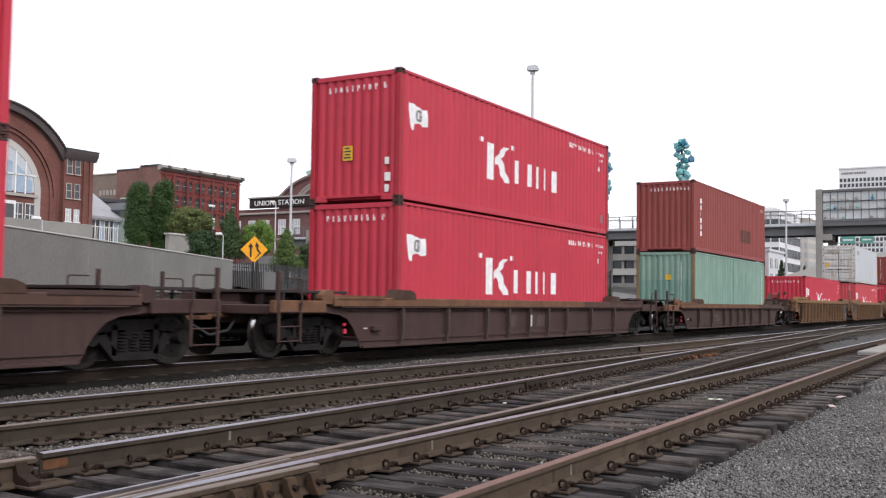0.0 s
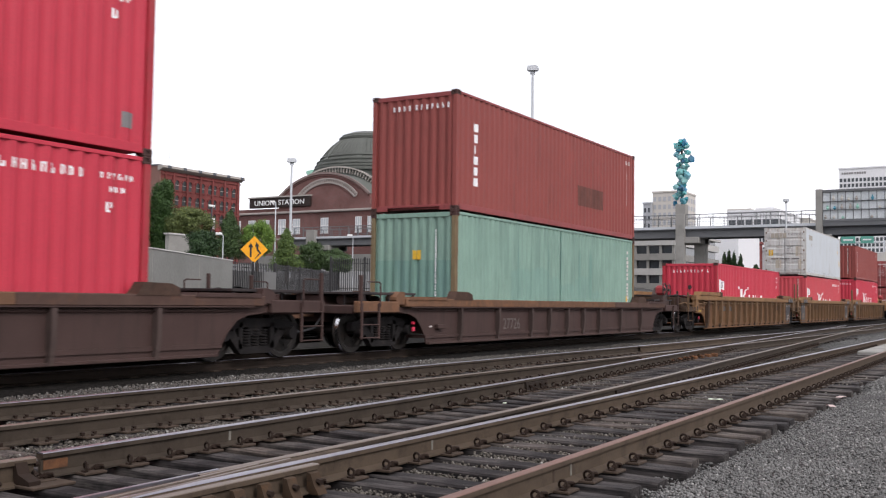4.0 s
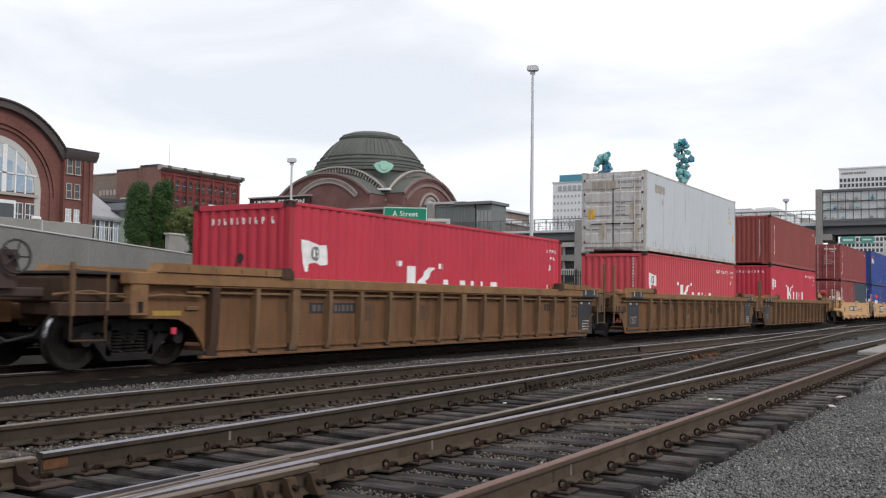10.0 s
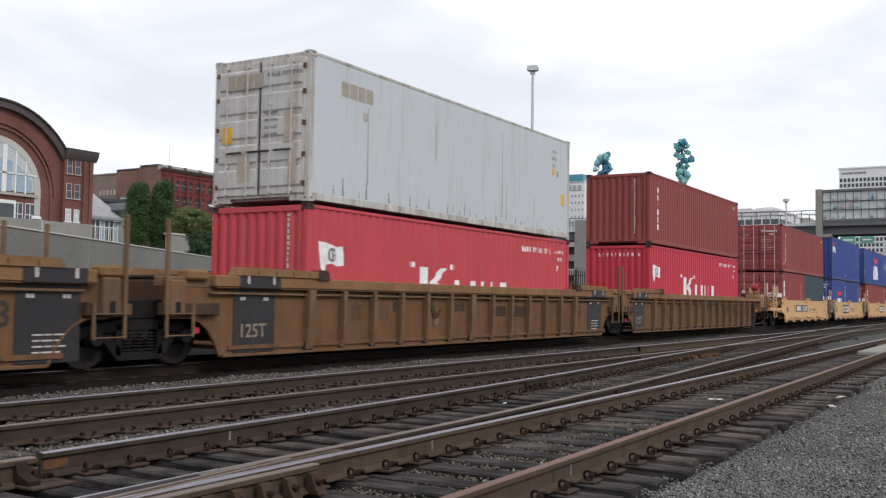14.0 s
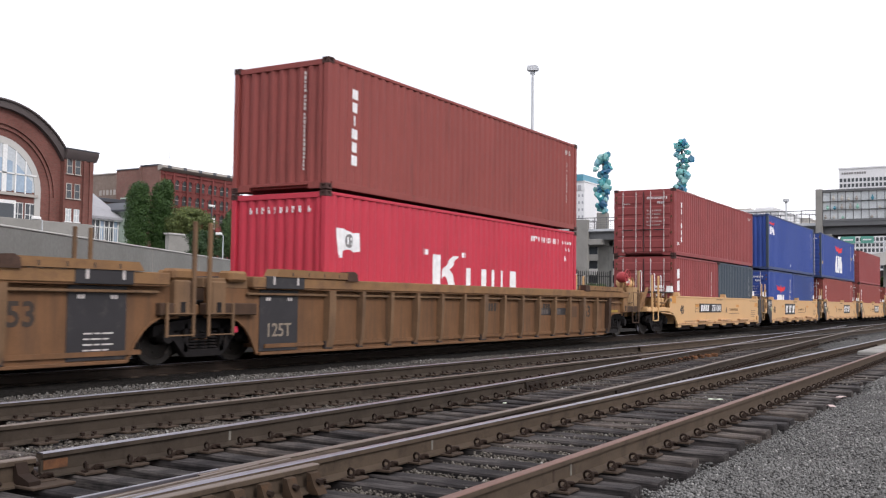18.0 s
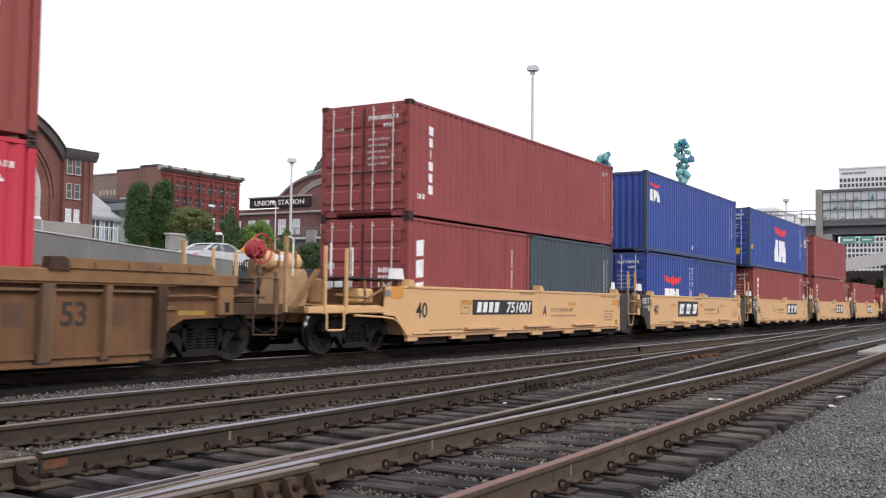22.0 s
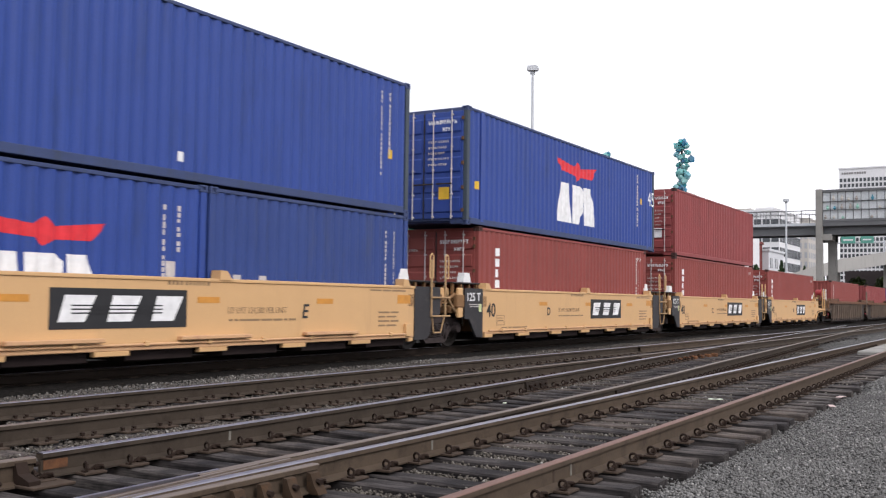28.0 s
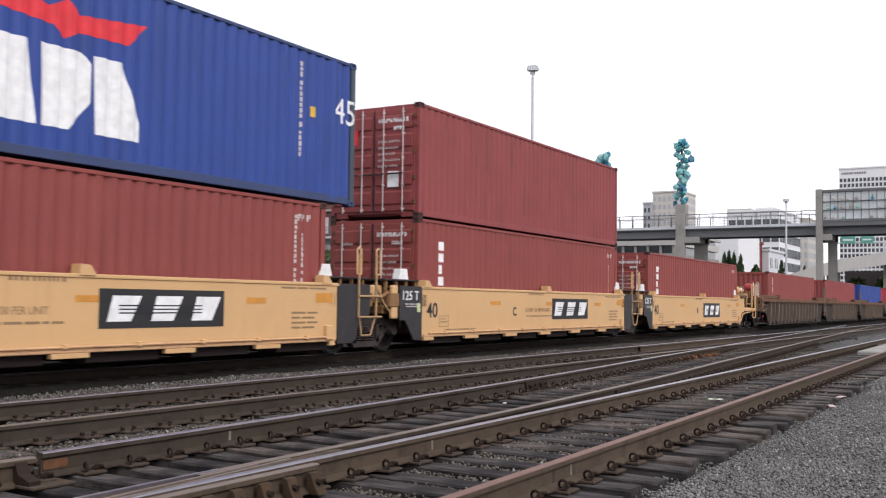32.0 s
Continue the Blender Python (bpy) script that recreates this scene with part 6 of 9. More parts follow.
def yellow_well(x0, x1, label, letter, left_full=False, right_full=False, black_left=True, black_right=True, big_mark=True):
    """A unit of the smooth-sided yellow five-unit car."""
    car = thing("well_car", label, "railcar", pose(0, TRAIN_Y, 0), "yellow well cars")
    MOVING.append((car, 0.0, 0.0))
    L = x1 - x0
    for side in (-1, 1):
        y = side * CAR_SIDE
        lo = 0.30
        poly = [(x0, lo), (x1, lo), (x1 + 0.18, lo + 0.1), (x1 + 0.22, 1.34), (x1 + 0.1, 1.38), (x0 - 0.1, 1.38), (x0 - 0.22, 1.34), (x0 - 0.18, lo + 0.1)]
        if left_full:
            poly = [(x0, lo), (x1, lo), (x1 + 0.18, lo + 0.1), (x1 + 0.22, 1.34), (x1 + 0.1, 1.38), (x0 - 0.75, 1.38), (x0 - 0.82, 0.78), (x0 - 0.42, 0.76), (x0 - 0.3, 0.68)]
        if right_full:
            poly = [(x0, lo), (x1, lo), (x1 + 0.3, 0.68), (x1 + 0.42, 0.76), (x1 + 0.82, 0.78), (x1 + 0.75, 1.38), (x0 - 0.1, 1.38), (x0 - 0.22, 1.34), (x0 - 0.18, lo + 0.1)]
        part("side_sheet", Shape().prism(poly, "y", y - side * 0.03, y - side * 0.06), CAR_YELLOW, car, "smooth pale orange-yellow side sheet")
        part("bottom_sill", Shape().box(x0 + 0.03, x1 - 0.03, y + side * 0.015, y - side * 0.06, lo - 0.01, lo + 0.055, 0.01), SILL_PINK, car)
        part("top_chord", Shape().box(x0 - 0.1, x1 + 0.1, y - side * 0.01, y - side * 0.13, 1.34, 1.40, 0.01), CAR_YELLOW, car)
        for i in range(7):
            xa, xb = max(x0 + 0.04, x0 + L * i / 6 - 0.20), min(x1 - 0.04, x0 + L * i / 6 + 0.44)
            part("sill_foot", Shape().box(xa, xb, y + side * 0.012, y - side * 0.08, lo - 0.085, lo - 0.008, 0.008), CAR_YELLOW, car)
        for i in range(3 if letter in "AE" else 0):
            xx = x0 + L * (0.262 + 0.25 * i)
            part("sill_step", Shape().box(xx - 0.8, xx + 0.8, y + side * 0.10, y - side * 0.03, lo + 0.120, lo + 0.185, 0.012), SILL_PINK, car)
        part("sill_pipe", Shape().cyl((x0 + 0.2, y + side * 0.03, lo + 0.075), (x1 - 0.2, y + side * 0.03, lo + 0.075), 0.020, 8), SILL_PINK, car)
        for i in range(9):
            xx = x0 + L * (i + 0.7) / 9.4
            part("pipe_clamp", Shape().box(xx - 0.045, xx + 0.045, y + side * 0.06, y, lo + 0.045, lo + 0.125, 0.012), CAR_YELLOW, car)
        part("jack_pad", Shape().box(x1 - 0.35, x1 - 0.15, y + side * 0.05, y - side * 0.03, lo + 0.02, lo + 0.3, 0.015), CAR_YELLOW, car)
        for xx in (x0 + 0.2, x0 + L * 0.53, x1 - 0.3):
            part("chord_lug", Shape().prism([(xx - 0.14, 1.38), (xx + 0.16, 1.38), (xx + 0.04, 1.53), (xx - 0.12, 1.54)], "y", y + side * 0.01, y - side * 0.2), CAR_YELLOW, car)
        for way, xe, full in ((-1, x0, left_full), (1, x1, right_full)):
            if full:
                a, b = sorted((xe + way * 0.8, xe + way * 3.3))
                part("end_beam", Shape().box(a, b, y - side * 0.02, y - side * 0.14, 0.82, 0.95, 0.015), CAR_YELLOW, car)
                xs = xe + way * 2.5
                part("stirrup", Shape().tube([(xs - 0.30, y + side * 0.02, 0.86), (xs - 0.30, y + side * 0.02, 0.53), (xs - 0.26, y + side * 0.02, 0.50), (xs + 0.20, y + side * 0.02, 0.50), (xs + 0.24, y + side * 0.02, 0.53), (xs + 0.24, y + side * 0.02, 0.86)], 0.024, 7), CAR_YELLOW, car)
                part("corner_post", Shape().box(xe + way * 3.8 - 0.035, xe + way * 3.8 + 0.035, y - side * 0.20, y - side * 0.12, 0.84, 2.22, 0.01), LADDER_TAN, car)
                grab(car, [(xe + way * 3.8 + 0.12, y - side * 0.1, 1.5), (xe + way * 3.8 + 0.12, y - side * 0.1, 2.18), (xe + way * 3.8, y - side * 0.1, 2.22)], WHITE_PAINT)
                part("corner_post", Shape().box(xs - 0.35, xs - 0.30, y - side * 0.05, y + side * 0.02, 0.80, 2.1, 0.01), CAR_YELLOW, car)
                part("corner_post", Shape().box(xs + 0.32, xs + 0.37, y - side * 0.05, y + side * 0.02, 0.80, 2.08, 0.01), CAR_YELLOW, car)
                grab(car, [(xs - 0.25, y + side * 0.05, 1.55), (xs - 0.25, y + side * 0.05, 2.12), (xs - 0.2, y, 2.15)], WHITE_PAINT)
                grab(car, [(xs + 0.45, y + side * 0.05, 1.55), (xs + 0.45, y + side * 0.05, 2.06), (xs + 0.5, y, 2.1)], WHITE_PAINT)
            else:
                if way < 0:
                    continue
                xs = xe + 1.05
                climb = Shape()
                for xq in (xs - 0.33, xs + 0.27):
                    climb.box(xq - 0.022, xq + 0.022, y - 0.022, y + 0.022, 0.72, 2.0, 0.008)
                for zq in (0.745, 1.16):
                    climb.cyl((xs - 0.37, y + side * 0.03, zq), (xs + 0.42, y + side * 0.03, zq), 0.022, 7)
                climb.tube([(xs - 0.30, y, 0.74), (xs - 0.22, y, 0.38), (xs + 0.08, y, 0.38), (xs + 0.24, y, 0.74)], 0.02, 6)
                part("ladder", climb, LADDER_TAN, car, "dusty yellow ladder with a low stirrup step")
                hose = [(xs + 0.42 + 0.75 * k / 8, y - side * 0.12, 1.42 - 0.62 * (1 - (1 - k / 8) ** 2)) for k in range(9)]
                part("air_hose", Shape().tube(hose, 0.028, 7), LADDER_TAN, car, "dusty yellow hose hanging between the units")
                for xq in (xs - 0.33, xs + 0.33):
                    grab(car, [(xq - 0.07, y, 1.60), (xq - 0.07, y, 2.08), (xq, y, 2.14), (xq + 0.07, y, 2.08), (xq + 0.07, y, 1.60), (xq - 0.07, y, 1.60)], CAR_YELLOW, 0.018)
    for i in range(6):
        xa, xb = x0 + L * i / 6 + 0.46, min(x0 + L * (i + 1) / 6 - 0.22, x1 - 0.05)
        part("floor_beam", Shape().box(xa, xb, -1.34, 1.34, 0.13, 0.285, 0.01), END_DARK, car)
    for way, xe, full in ((-1, x0, left_full), (1, x1, right_full)):
        end_of_well(car, xe, way, CHORD_TAN if not full else CAR_YELLOW, CAR_YELLOW, 1.36, full, not full)
        a, b = sorted((xe - way * 0.1, xe + way * (2.0 if full else 1.25)))
        part("end_deck", Shape().box(a, b, -1.28, 1.28, 1.50, 1.54, 0.008), DARK_STEEL, car, "grey grated end walkway")
        st = Shape()
        for k in np.linspace(a + 0.1, b - 0.1, 4):
            st.box(k - 0.03, k + 0.03, -1.25, -1.19, 0.95, 1.5).box(k - 0.03, k + 0.03, 1.19, 1.25, 0.95, 1.5)
        part("walkway_bracket", st, CHORD_TAN, car)
        hy = Shape()
        xx = xe - way * 0.05 if way > 0 or full else xe - 0.45
        hy.prism([(xx - 0.19, 1.54), (xx + 0.19, 1.54), (xx + 0.12, 1.77), (xx - 0.13, 1.77)], "y", -1.22, -1.05)
        part("white_guide", hy, WINDOW_WHITE, car, "white flared container guide")
        if full:
            truck(car, xe + way * 1.3)
            coupler(car, xe + way * 2.5, way)
            tank = Shape().lathe([(0.0, -0.62), (0.12, -0.6), (0.17, -0.5), (0.17, 0.5), (0.12, 0.6), (0.0, 0.62)], 16)
            turned(tank, pose(xe + way * 3.1, -0.55, 1.80, 0, 90, 0) @ Matrix.Diagonal((1.1, 1.1, 0.85, 1)))
            part("air_reservoir", tank, CAR_YELLOW, car, "yellow air reservoir")
            part("reservoir_strap", Shape().box(xe + way * 2.85 - 0.03, xe + way * 2.85 + 0.03, -0.76, -0.34, 1.50, 2.005, 0.02), CHORD_TAN, car)
            part("reservoir_strap", Shape().box(xe + way * 3.35 - 0.03, xe + way * 3.35 + 0.03, -0.76, -0.34, 1.50, 2.005, 0.02), CHORD_TAN, car)
            u = xe + way * 3.1
            # Saddle takes the duller ladder tan, which puts its shade into the colour.
            part("reservoir_saddle", Shape().prism([(u - 0.48, 0.95), (u + 0.30, 0.95), (u + 0.42, 1.30), (u + 0.30, 1.62), (u + 0.22, 1.66), (u + 0.05, 1.50), (u - 0.10, 1.66), (u - 0.30, 1.66), (u - 0.42, 1.30)], "y", -0.95, -0.45), LADDER_TAN, car, "yellow reservoir saddle in a duller tan for its shade")
            part("reservoir_plate", Shape().box(u - 0.38, u - 0.02, -0.745, -0.735, 1.80, 1.92, 0.004), WHITE_PAINT, car)
            part("valve_box", Shape().box(xe + way * 1.2 - 0.25, xe + way * 1.2 + 0.25, -1.25, -0.9, 1.02, 1.32, 0.04), CAR_YELLOW, car)
            part("valve_box", Shape().box(xe + way * 2.5 - 0.2, xe + way * 2.5 + 0.2, -1.0, -0.6, 1.0, 1.5, 0.04), CHORD_TAN, car)
            part("brake_pipe", Shape().tube([(xe + way * 2.4, -1.36, 1.18), (xe + way * 1.3, -1.36, 1.12), (xe + way * 0.85, -1.36, 1.3)], 0.03, 7), CHORD_TAN, car)
            part("brake_pipe", Shape().tube([(xe + way * 1.9, -1.46, 0.78), (xe + way * 0.95, -1.46, 0.74), (xe + way * 0.5, -1.46, 0.70), (xe + way * 0.32, -1.46, 0.62), (xe + way * 0.02, -1.46, 0.36), (xe - way * 0.3, -1.46, 0.335)], 0.022, 7), CAR_YELLOW, car)
            bx, bz = xe + way * 4.15, 1.98
            part("brake_housing", turned(Shape().lathe([(0.01, 0.0), (0.12, 0.02), (0.18, 0.10), (0.20, 0.22), (0.15, 0.34), (0.01, 0.38)], 11), pose(bx + 0.06, -0.62, bz, 90, 0, 0)), BRAKE_RED, car, "red hand-brake housing")
            brake_wheel(car, bx, -1.02, bz, BRAKE_RED)
            part("brake_rod", Shape().box(bx - 0.05, bx + 0.05, -0.85, -0.75, 0.9, 1.8).tube([(bx + 0.1, -0.9, 1.78), (bx + 0.02, -0.95, 1.55), (bx + 0.12, -0.9, 1.35)], 0.03, 6), CHORD_TAN, car)
            part("diagonal_brace", Shape().prism([(xe + way * 3.60, 0.92), (xe + way * 3.48, 0.92), (xe + way * 2.75, 1.66), (xe + way * 2.87, 1.66)], "y", -1.3, -1.22), CHORD_TAN, car)
    if not right_full:
        truck(car, x1 + 1.54, TRUCK_DUSTY)
    yn = -CAR_SIDE + 0.03

    def panel(outline):
        return part("black_panel", Shape().prism(outline, "y", yn - 0.02, yn + 0.04), PANEL_BLACK, car, "black end panel with a wheel arch")
    if black_right and not right_full:
        panel([(x1 + 0.05, 1.395), (x1 + 1.12, 1.395), (x1 + 1.12, 0.80), (x1 + 0.84, 0.70), (x1 + 0.72, 0.56), (x1 + 0.68, 0.36), (x1 + 0.55, 0.24), (x1 + 0.05, 0.24)])
    if black_left and not left_full:
        p = panel([(x0 - 0.92, 1.395), (x0 - 0.92, 0.68), (x0 - 0.70, 0.66), (x0 - 0.52, 0.44), (x0 - 0.36, 0.24), (x0 - 0.04, 0.22), (x0 - 0.04, 1.395)])
        part("car_marking", lettering("125 T", 0.19, WHITE_PAINT, bold=0.003), None, p, "white weight marking", pose(x0 - 0.52, yn - 0.024, 1.10) @ Matrix.Diagonal((1.05, 1, 1, 1)))
        part("stencil", bars(bars(Shape(), x0 - 0.72, 1.0, [0.14, 0.2, 0.12], 0.022, 0.03, yn - 0.02), x0 - 0.68, 0.95, [0.12, 0.1, 0.16], 0.022, 0.03, yn - 0.02), OFF_WHITE, p)
        part("end_bracket", Shape().box(x0 - 1.16, x0 - 0.93, yn + 0.02, yn + 0.10, 0.70, 1.40, 0.02), CAR_YELLOW, car)
        part("end_beam", Shape().box(x0 - 1.95, x0 - 1.1, yn + 0.30, yn + 0.42, 1.02, 1.40, 0.03), CAR_YELLOW, car)
        part("pipe_bracket", Shape().tube([(x0 - 1.85, yn + 0.2, 1.12), (x0 - 1.5, yn + 0.16, 1.10), (x0 - 1.16, yn + 0.12, 1.25)], 0.04, 8), CHORD_TAN, car)
        part("tag", Shape().box(x0 - 0.24, x0 - 0.12, yn - 0.026, yn - 0.02, 0.84, 1.03), TAG_GREEN, p, "pale yellow-green tag")
    part("car_marking", lettering("40", 0.325, BLACK_PAINT, bold=0.006), None, car, "black size number", pose(x0 + (0.65 if letter in "AE" else 0.42), yn - 0.004, 0.72))
    xm = x0 + L * (0.39 if letter == "A" else 0.40 if letter == "E" else 0.74 if letter != "B" else 0.5)
    return car, xm, yn


SILL_PINK = worn("pinkish_scuffed_sill_paint", (0.53, 0.315, 0.165), 0.55, 0, 1.5, 0.15, (0.33, 0.17, 0.11), 0.5)
END_DARK = worn("dark_maroon_underframe_grime", (0.020, 0.014, 0.0135), 0.85, 0, 3, 0.35)


def rail_mark(car, x, z, w, yn, number=""):
    plate = part("mark_plate", Shape().box(x - w / 2, x + w / 2, yn - 0.006, yn + 0.002, z - (0.18 if number else 0.29), z + (0.18 if number else 0.29)), BLACK_PAINT, car, "black plate with white lettering")
    s = Shape()
    if number:
        bars(s, x - w / 2 + 0.20, z - 0.125, [0.20] * 4, 0.25, 0.10, yn - 0.006, 0.005, 0.06)
        part("car_marking", lettering(number, 0.255, WHITE_PAINT, bold=0.007, shear=0.2), None, plate, "white car number", pose(x + w * 0.25, yn - 0.012, z - 0.127) @ Matrix.Diagonal((1.3, 1, 1, 1)))
    else:
        k = w / 3
        for i in range(3):
            xx = x - w / 2 + 0.06 + i * (k - 0.01)
            s.prism([(xx + 0.08, z - 0.19), (xx + k * 0.62, z - 0.19), (xx + k * 0.86, z + 0.19), (xx + k * 0.22, z + 0.19)], "y", yn - 0.011, yn - 0.006)
    part("letter_block", s, WHITE_PAINT, plate)
    if not number:
        for k in range(3):
            part("stripe", Shape().box(x - w * 0.36, x + w * 0.30, yn - 0.014, yn - 0.011, z - 0.075 + 0.055 * k, z - 0.055 + 0.055 * k), BLACK_PAINT, plate)


def build_cars():
    c0 = brown_well(-5.8, 9.49, "grimy brown well car carrying crimson containers")
    c1 = brown_well(16.11, 31.39, "grimy brown well car with ribbed sides")
    c2 = brown_well(37.77, 53.02, "grimy brown well car with a faded number")
    yn = -CAR_SIDE + 0.10
    part("car_marking", lettering("27726", 0.27, FADED_LETTER), None, c2, "faded white car number", pose(42.02, yn - 0.003, 0.40))
    for c, x0 in ((c1, 16.11), (c2, 37.77)):
        part("stencil", bars(Shape(), x0 + 0.2, 0.5, [0.12], 0.03, 0.05, yn), OFF_WHITE, c)
    part("stencil", Shape().box(23.72, 23.80, -CAR_SIDE - 0.04, -CAR_SIDE - 0.035, 0.45, 0.75), OFF_WHITE, c1)
    for xa, xb in ((22.5, 23.15), (23.88, 24.25), (24.34, 24.92)):
        part("letter_block", Shape().prism([(xa, 0.44), (xb - 0.08, 0.44), (xb, 0.74), (xa + 0.08, 0.74)], "y", yn - 0.003, yn), GHOST_LETTER, c1, "ghostly grey remains of a painted-over mark")
    brake_wheel(c2, 54.95, -1.15, 1.63, DARK_STEEL, 0.235)
    part("brake_housing", Shape().box(55.0, 55.36, -1.1, -0.75, 1.42, 1.78, 0.08), BRAKE_RED, c2, "faded red hand-brake housing")
    a = tan_well(59.62, 75.74, "tan well car with dark end panel", True, False, CAR_TAN, CHORD_TAN, 67.90, [(76.02, -1)])
    part("brake_housing", Shape().prism([(55.95, 1.18), (56.5, 1.18), (56.5, 1.72), (56.28, 1.72), (55.95, 1.45)], "y", -0.75, -0.30).box(56.1, 57.2, -0.65, -0.40, 1.06, 1.2, 0.02), RIB_BROWN, a, "brown sloped hand-brake housing")
    brake_wheel(a, 56.42, -0.83, 1.62, DARK_STEEL, 0.235)
    b = tan_well(79.02, 95.90, "tan middle well car with a dark end panel", False, False, CAR_TAN, CHORD_TAN, 87.27, [(79.14, 1), (95.62, -1)])
    c = tan_well(98.70, 114.77, "tan last unit of a three-well car", False, True, CAR_TAN, CHORD_TAN, 106.65, [(98.57, 1)])
    yt = -CAR_SIDE + 0.13
    part("car_marking", lettering("53", 0.33, DARK_PRINT, bold=0.010), None, a, "dark size number", pose(74.68, yt - 0.003, 0.67))
    part("painted_over_patch", Shape().box(88.54, 89.19, yt - 0.004, yt, 0.72, 0.98), END_GRIME, b, "dark painted-over marking")
    part("painted_over_patch", Shape().box(89.52, 90.37, yt - 0.004, yt, 0.70, 0.98), END_GRIME, b)
    for car, x in ((b, 93.84), (c, 113.34)):
        part("car_marking", lettering("53", 0.33, DARK_PRINT, bold=0.010), None, car, "dark size number", pose(x, yt - 0.003, 0.67))
    for car, x in ((b, 79.62), (c, 99.08)):
        part("car_marking", lettering("125T", 0.23, TAN_LETTER, bold=0.003), None, car, "dull white weight marking", pose(x, -CAR_SIDE + 0.111, 0.42))
    for car, xa, xb in ((a, 62.30, 63.80), (c, 110.0, 111.72)):
        plate = part("painted_over_patch", Shape().box(xa, xb, yt - 0.004, yt, 0.74 if car is c else 0.82, 0.93 if car is c else 1.02), PANEL_BLACK, car, "worn dark patch with a faded car number")
        s = bars(Shape(), xa + 0.08, 0.77 if car is c else 0.86, [0.10, 0.10, 0.12], 0.12, 0.05, yt - 0.004)
        bars(s, xa + 0.75, 0.77 if car is c else 0.86, [0.09, 0.05, 0.09, 0.09, 0.08], 0.12, 0.05, yt - 0.004)
        part("number_marking", s, FADED_LETTER, plate)
    part("gash", Shape().prism([(85.36, 1.20), (85.46, 1.20), (85.74, 0.80), (85.96, 0.92), (85.84, 0.70), (85.66, 0.62)], "y", yt - 0.02, yt), END_GRIME, b, "dark torn gash in the side sheet")
    part("dent", Shape().prism([(85.62, 0.66), (85.86, 0.72), (85.82, 0.56), (85.66, 0.52)], "y", yt - 0.024, yt - 0.02), POST_DULL, b)
    for car, xs in ((a, (64.1, 66.2)), (b, (82.5, 83.5)), (c, (112.2, 113.9))):
        for x in xs:
            part("stained_patch", Shape().box(x, x + 0.34, yt - 0.003, yt, 0.66, 0.98), TAN_SHADE, car)
    for car, xs in ((a, (61.6, 72.6)), (b, (84.0, 86.6)), (c, (107.0, 110.2))):
        for x in xs:
            part("stencil", bars(Shape(), x, 0.85, [0.12, 0.09, 0.12], 0.2, 0.05, yt), DARK_PRINT, car)
    yellow = [(121.75, 134.42, "A"), (137.40, 149.75, "E"), (152.92, 165.32, "D"), (168.46, 180.85, "C"), (183.70, 195.70, "B")]
    for x0, x1, letter in yellow:
        car, xm, y = yellow_well(x0, x1, "pale orange-yellow smooth-sided well car", letter, letter == "A", letter == "B")
        L = x1 - x0
        part("car_marking", lettering(letter, 0.25 if letter in "AE" else 0.21, BLACK_PAINT, bold=0.006, shear=0.18 if letter in "AE" else 0.0), None, car, "black unit letter", pose(x0 + {"A": 6.97, "E": 8.67, "D": 3.8, "C": 4.5, "B": 5.4}[letter], y - 0.003, 0.74))
        if letter == "A":
            rail_mark(car, x0 + 4.56, 0.95, 3.26, y, "751001")
        elif letter == "B":
            rail_mark(car, x0 + L * 0.62, 0.86, 2.4, y, "")
        else:
            rail_mark(car, x0 + (4.44 if letter == "E" else 8.08), 0.91, 2.55, y)
        for xx in ((2.4, 8.6) if letter == "A" else (2.35, 5.95, 9.02) if letter == "E" else (3.2, 6.4, 9.9)):
            part("orange_patch", Shape().box(x0 + xx, x0 + xx + 0.5, y - 0.004, y, 1.0, 1.10), ORANGE_DECAL, car)
        part("orange_patch", Shape().box(x1 - 0.6, x1 - 0.1, y - 0.004, y, 1.02, 1.2), ORANGE_DECAL, car)
        if letter == "A":
            part("orange_patch", Shape().box(x0 - 0.55, x0 - 0.1, y - 0.004, y, 1.12, 1.38), ORANGE_DECAL, car)
            part("grey_patch", Shape().box(x0 - 0.8, x0 - 0.6, y - 0.02, y, 1.18, 1.3), GREY_DECAL, car)
        s = Shape()
        for k in range(4):
            bars(s, x1 - 1.3, 0.55 + 0.09 * k, [0.4, 0.3] if k % 2 else [0.25, 0.36], 0.035, 0.05, y, 0.004)
        bars(s, x0 + 1.0, 0.42, [0.3, 0.2, 0.5, 0.3], 0.035, 0.05, y, 0.004)
        bars(s, x1 - 1.6, 1.27, [0.4, 0.3, 0.5], 0.035, 0.05, y, 0.004)
        bars(s, x0 + L * 0.43, 1.28, [0.06, 0.05, 0.06, 0.05, 0.001, 0.05, 0.05, 0.04, 0.05, 0.04, 0.03, 0.001, 0.06], 0.07, 0.03, y, 0.004)
        xt = x0 + {"A": 8.15, "E": 7.40, "D": 5.2, "C": 5.9, "B": 6.8}[letter]
        part("car_marking", lettering("LD LMT 124,200 PER UNIT", 0.108, TAN_PRINT), None, car, "faded load limit lettering", pose(xt, y - 0.003, 0.83) @ Matrix.Diagonal((0.85, 1, 1, 1)))
        bars(s, xt - 0.72, 0.70, [0.09, 0.09, 0.50, 0.28, 0.24, 0.1, 0.2], 0.036, 0.04, y, 0.004)
        part("stencil", s, TAN_PRINT, car)
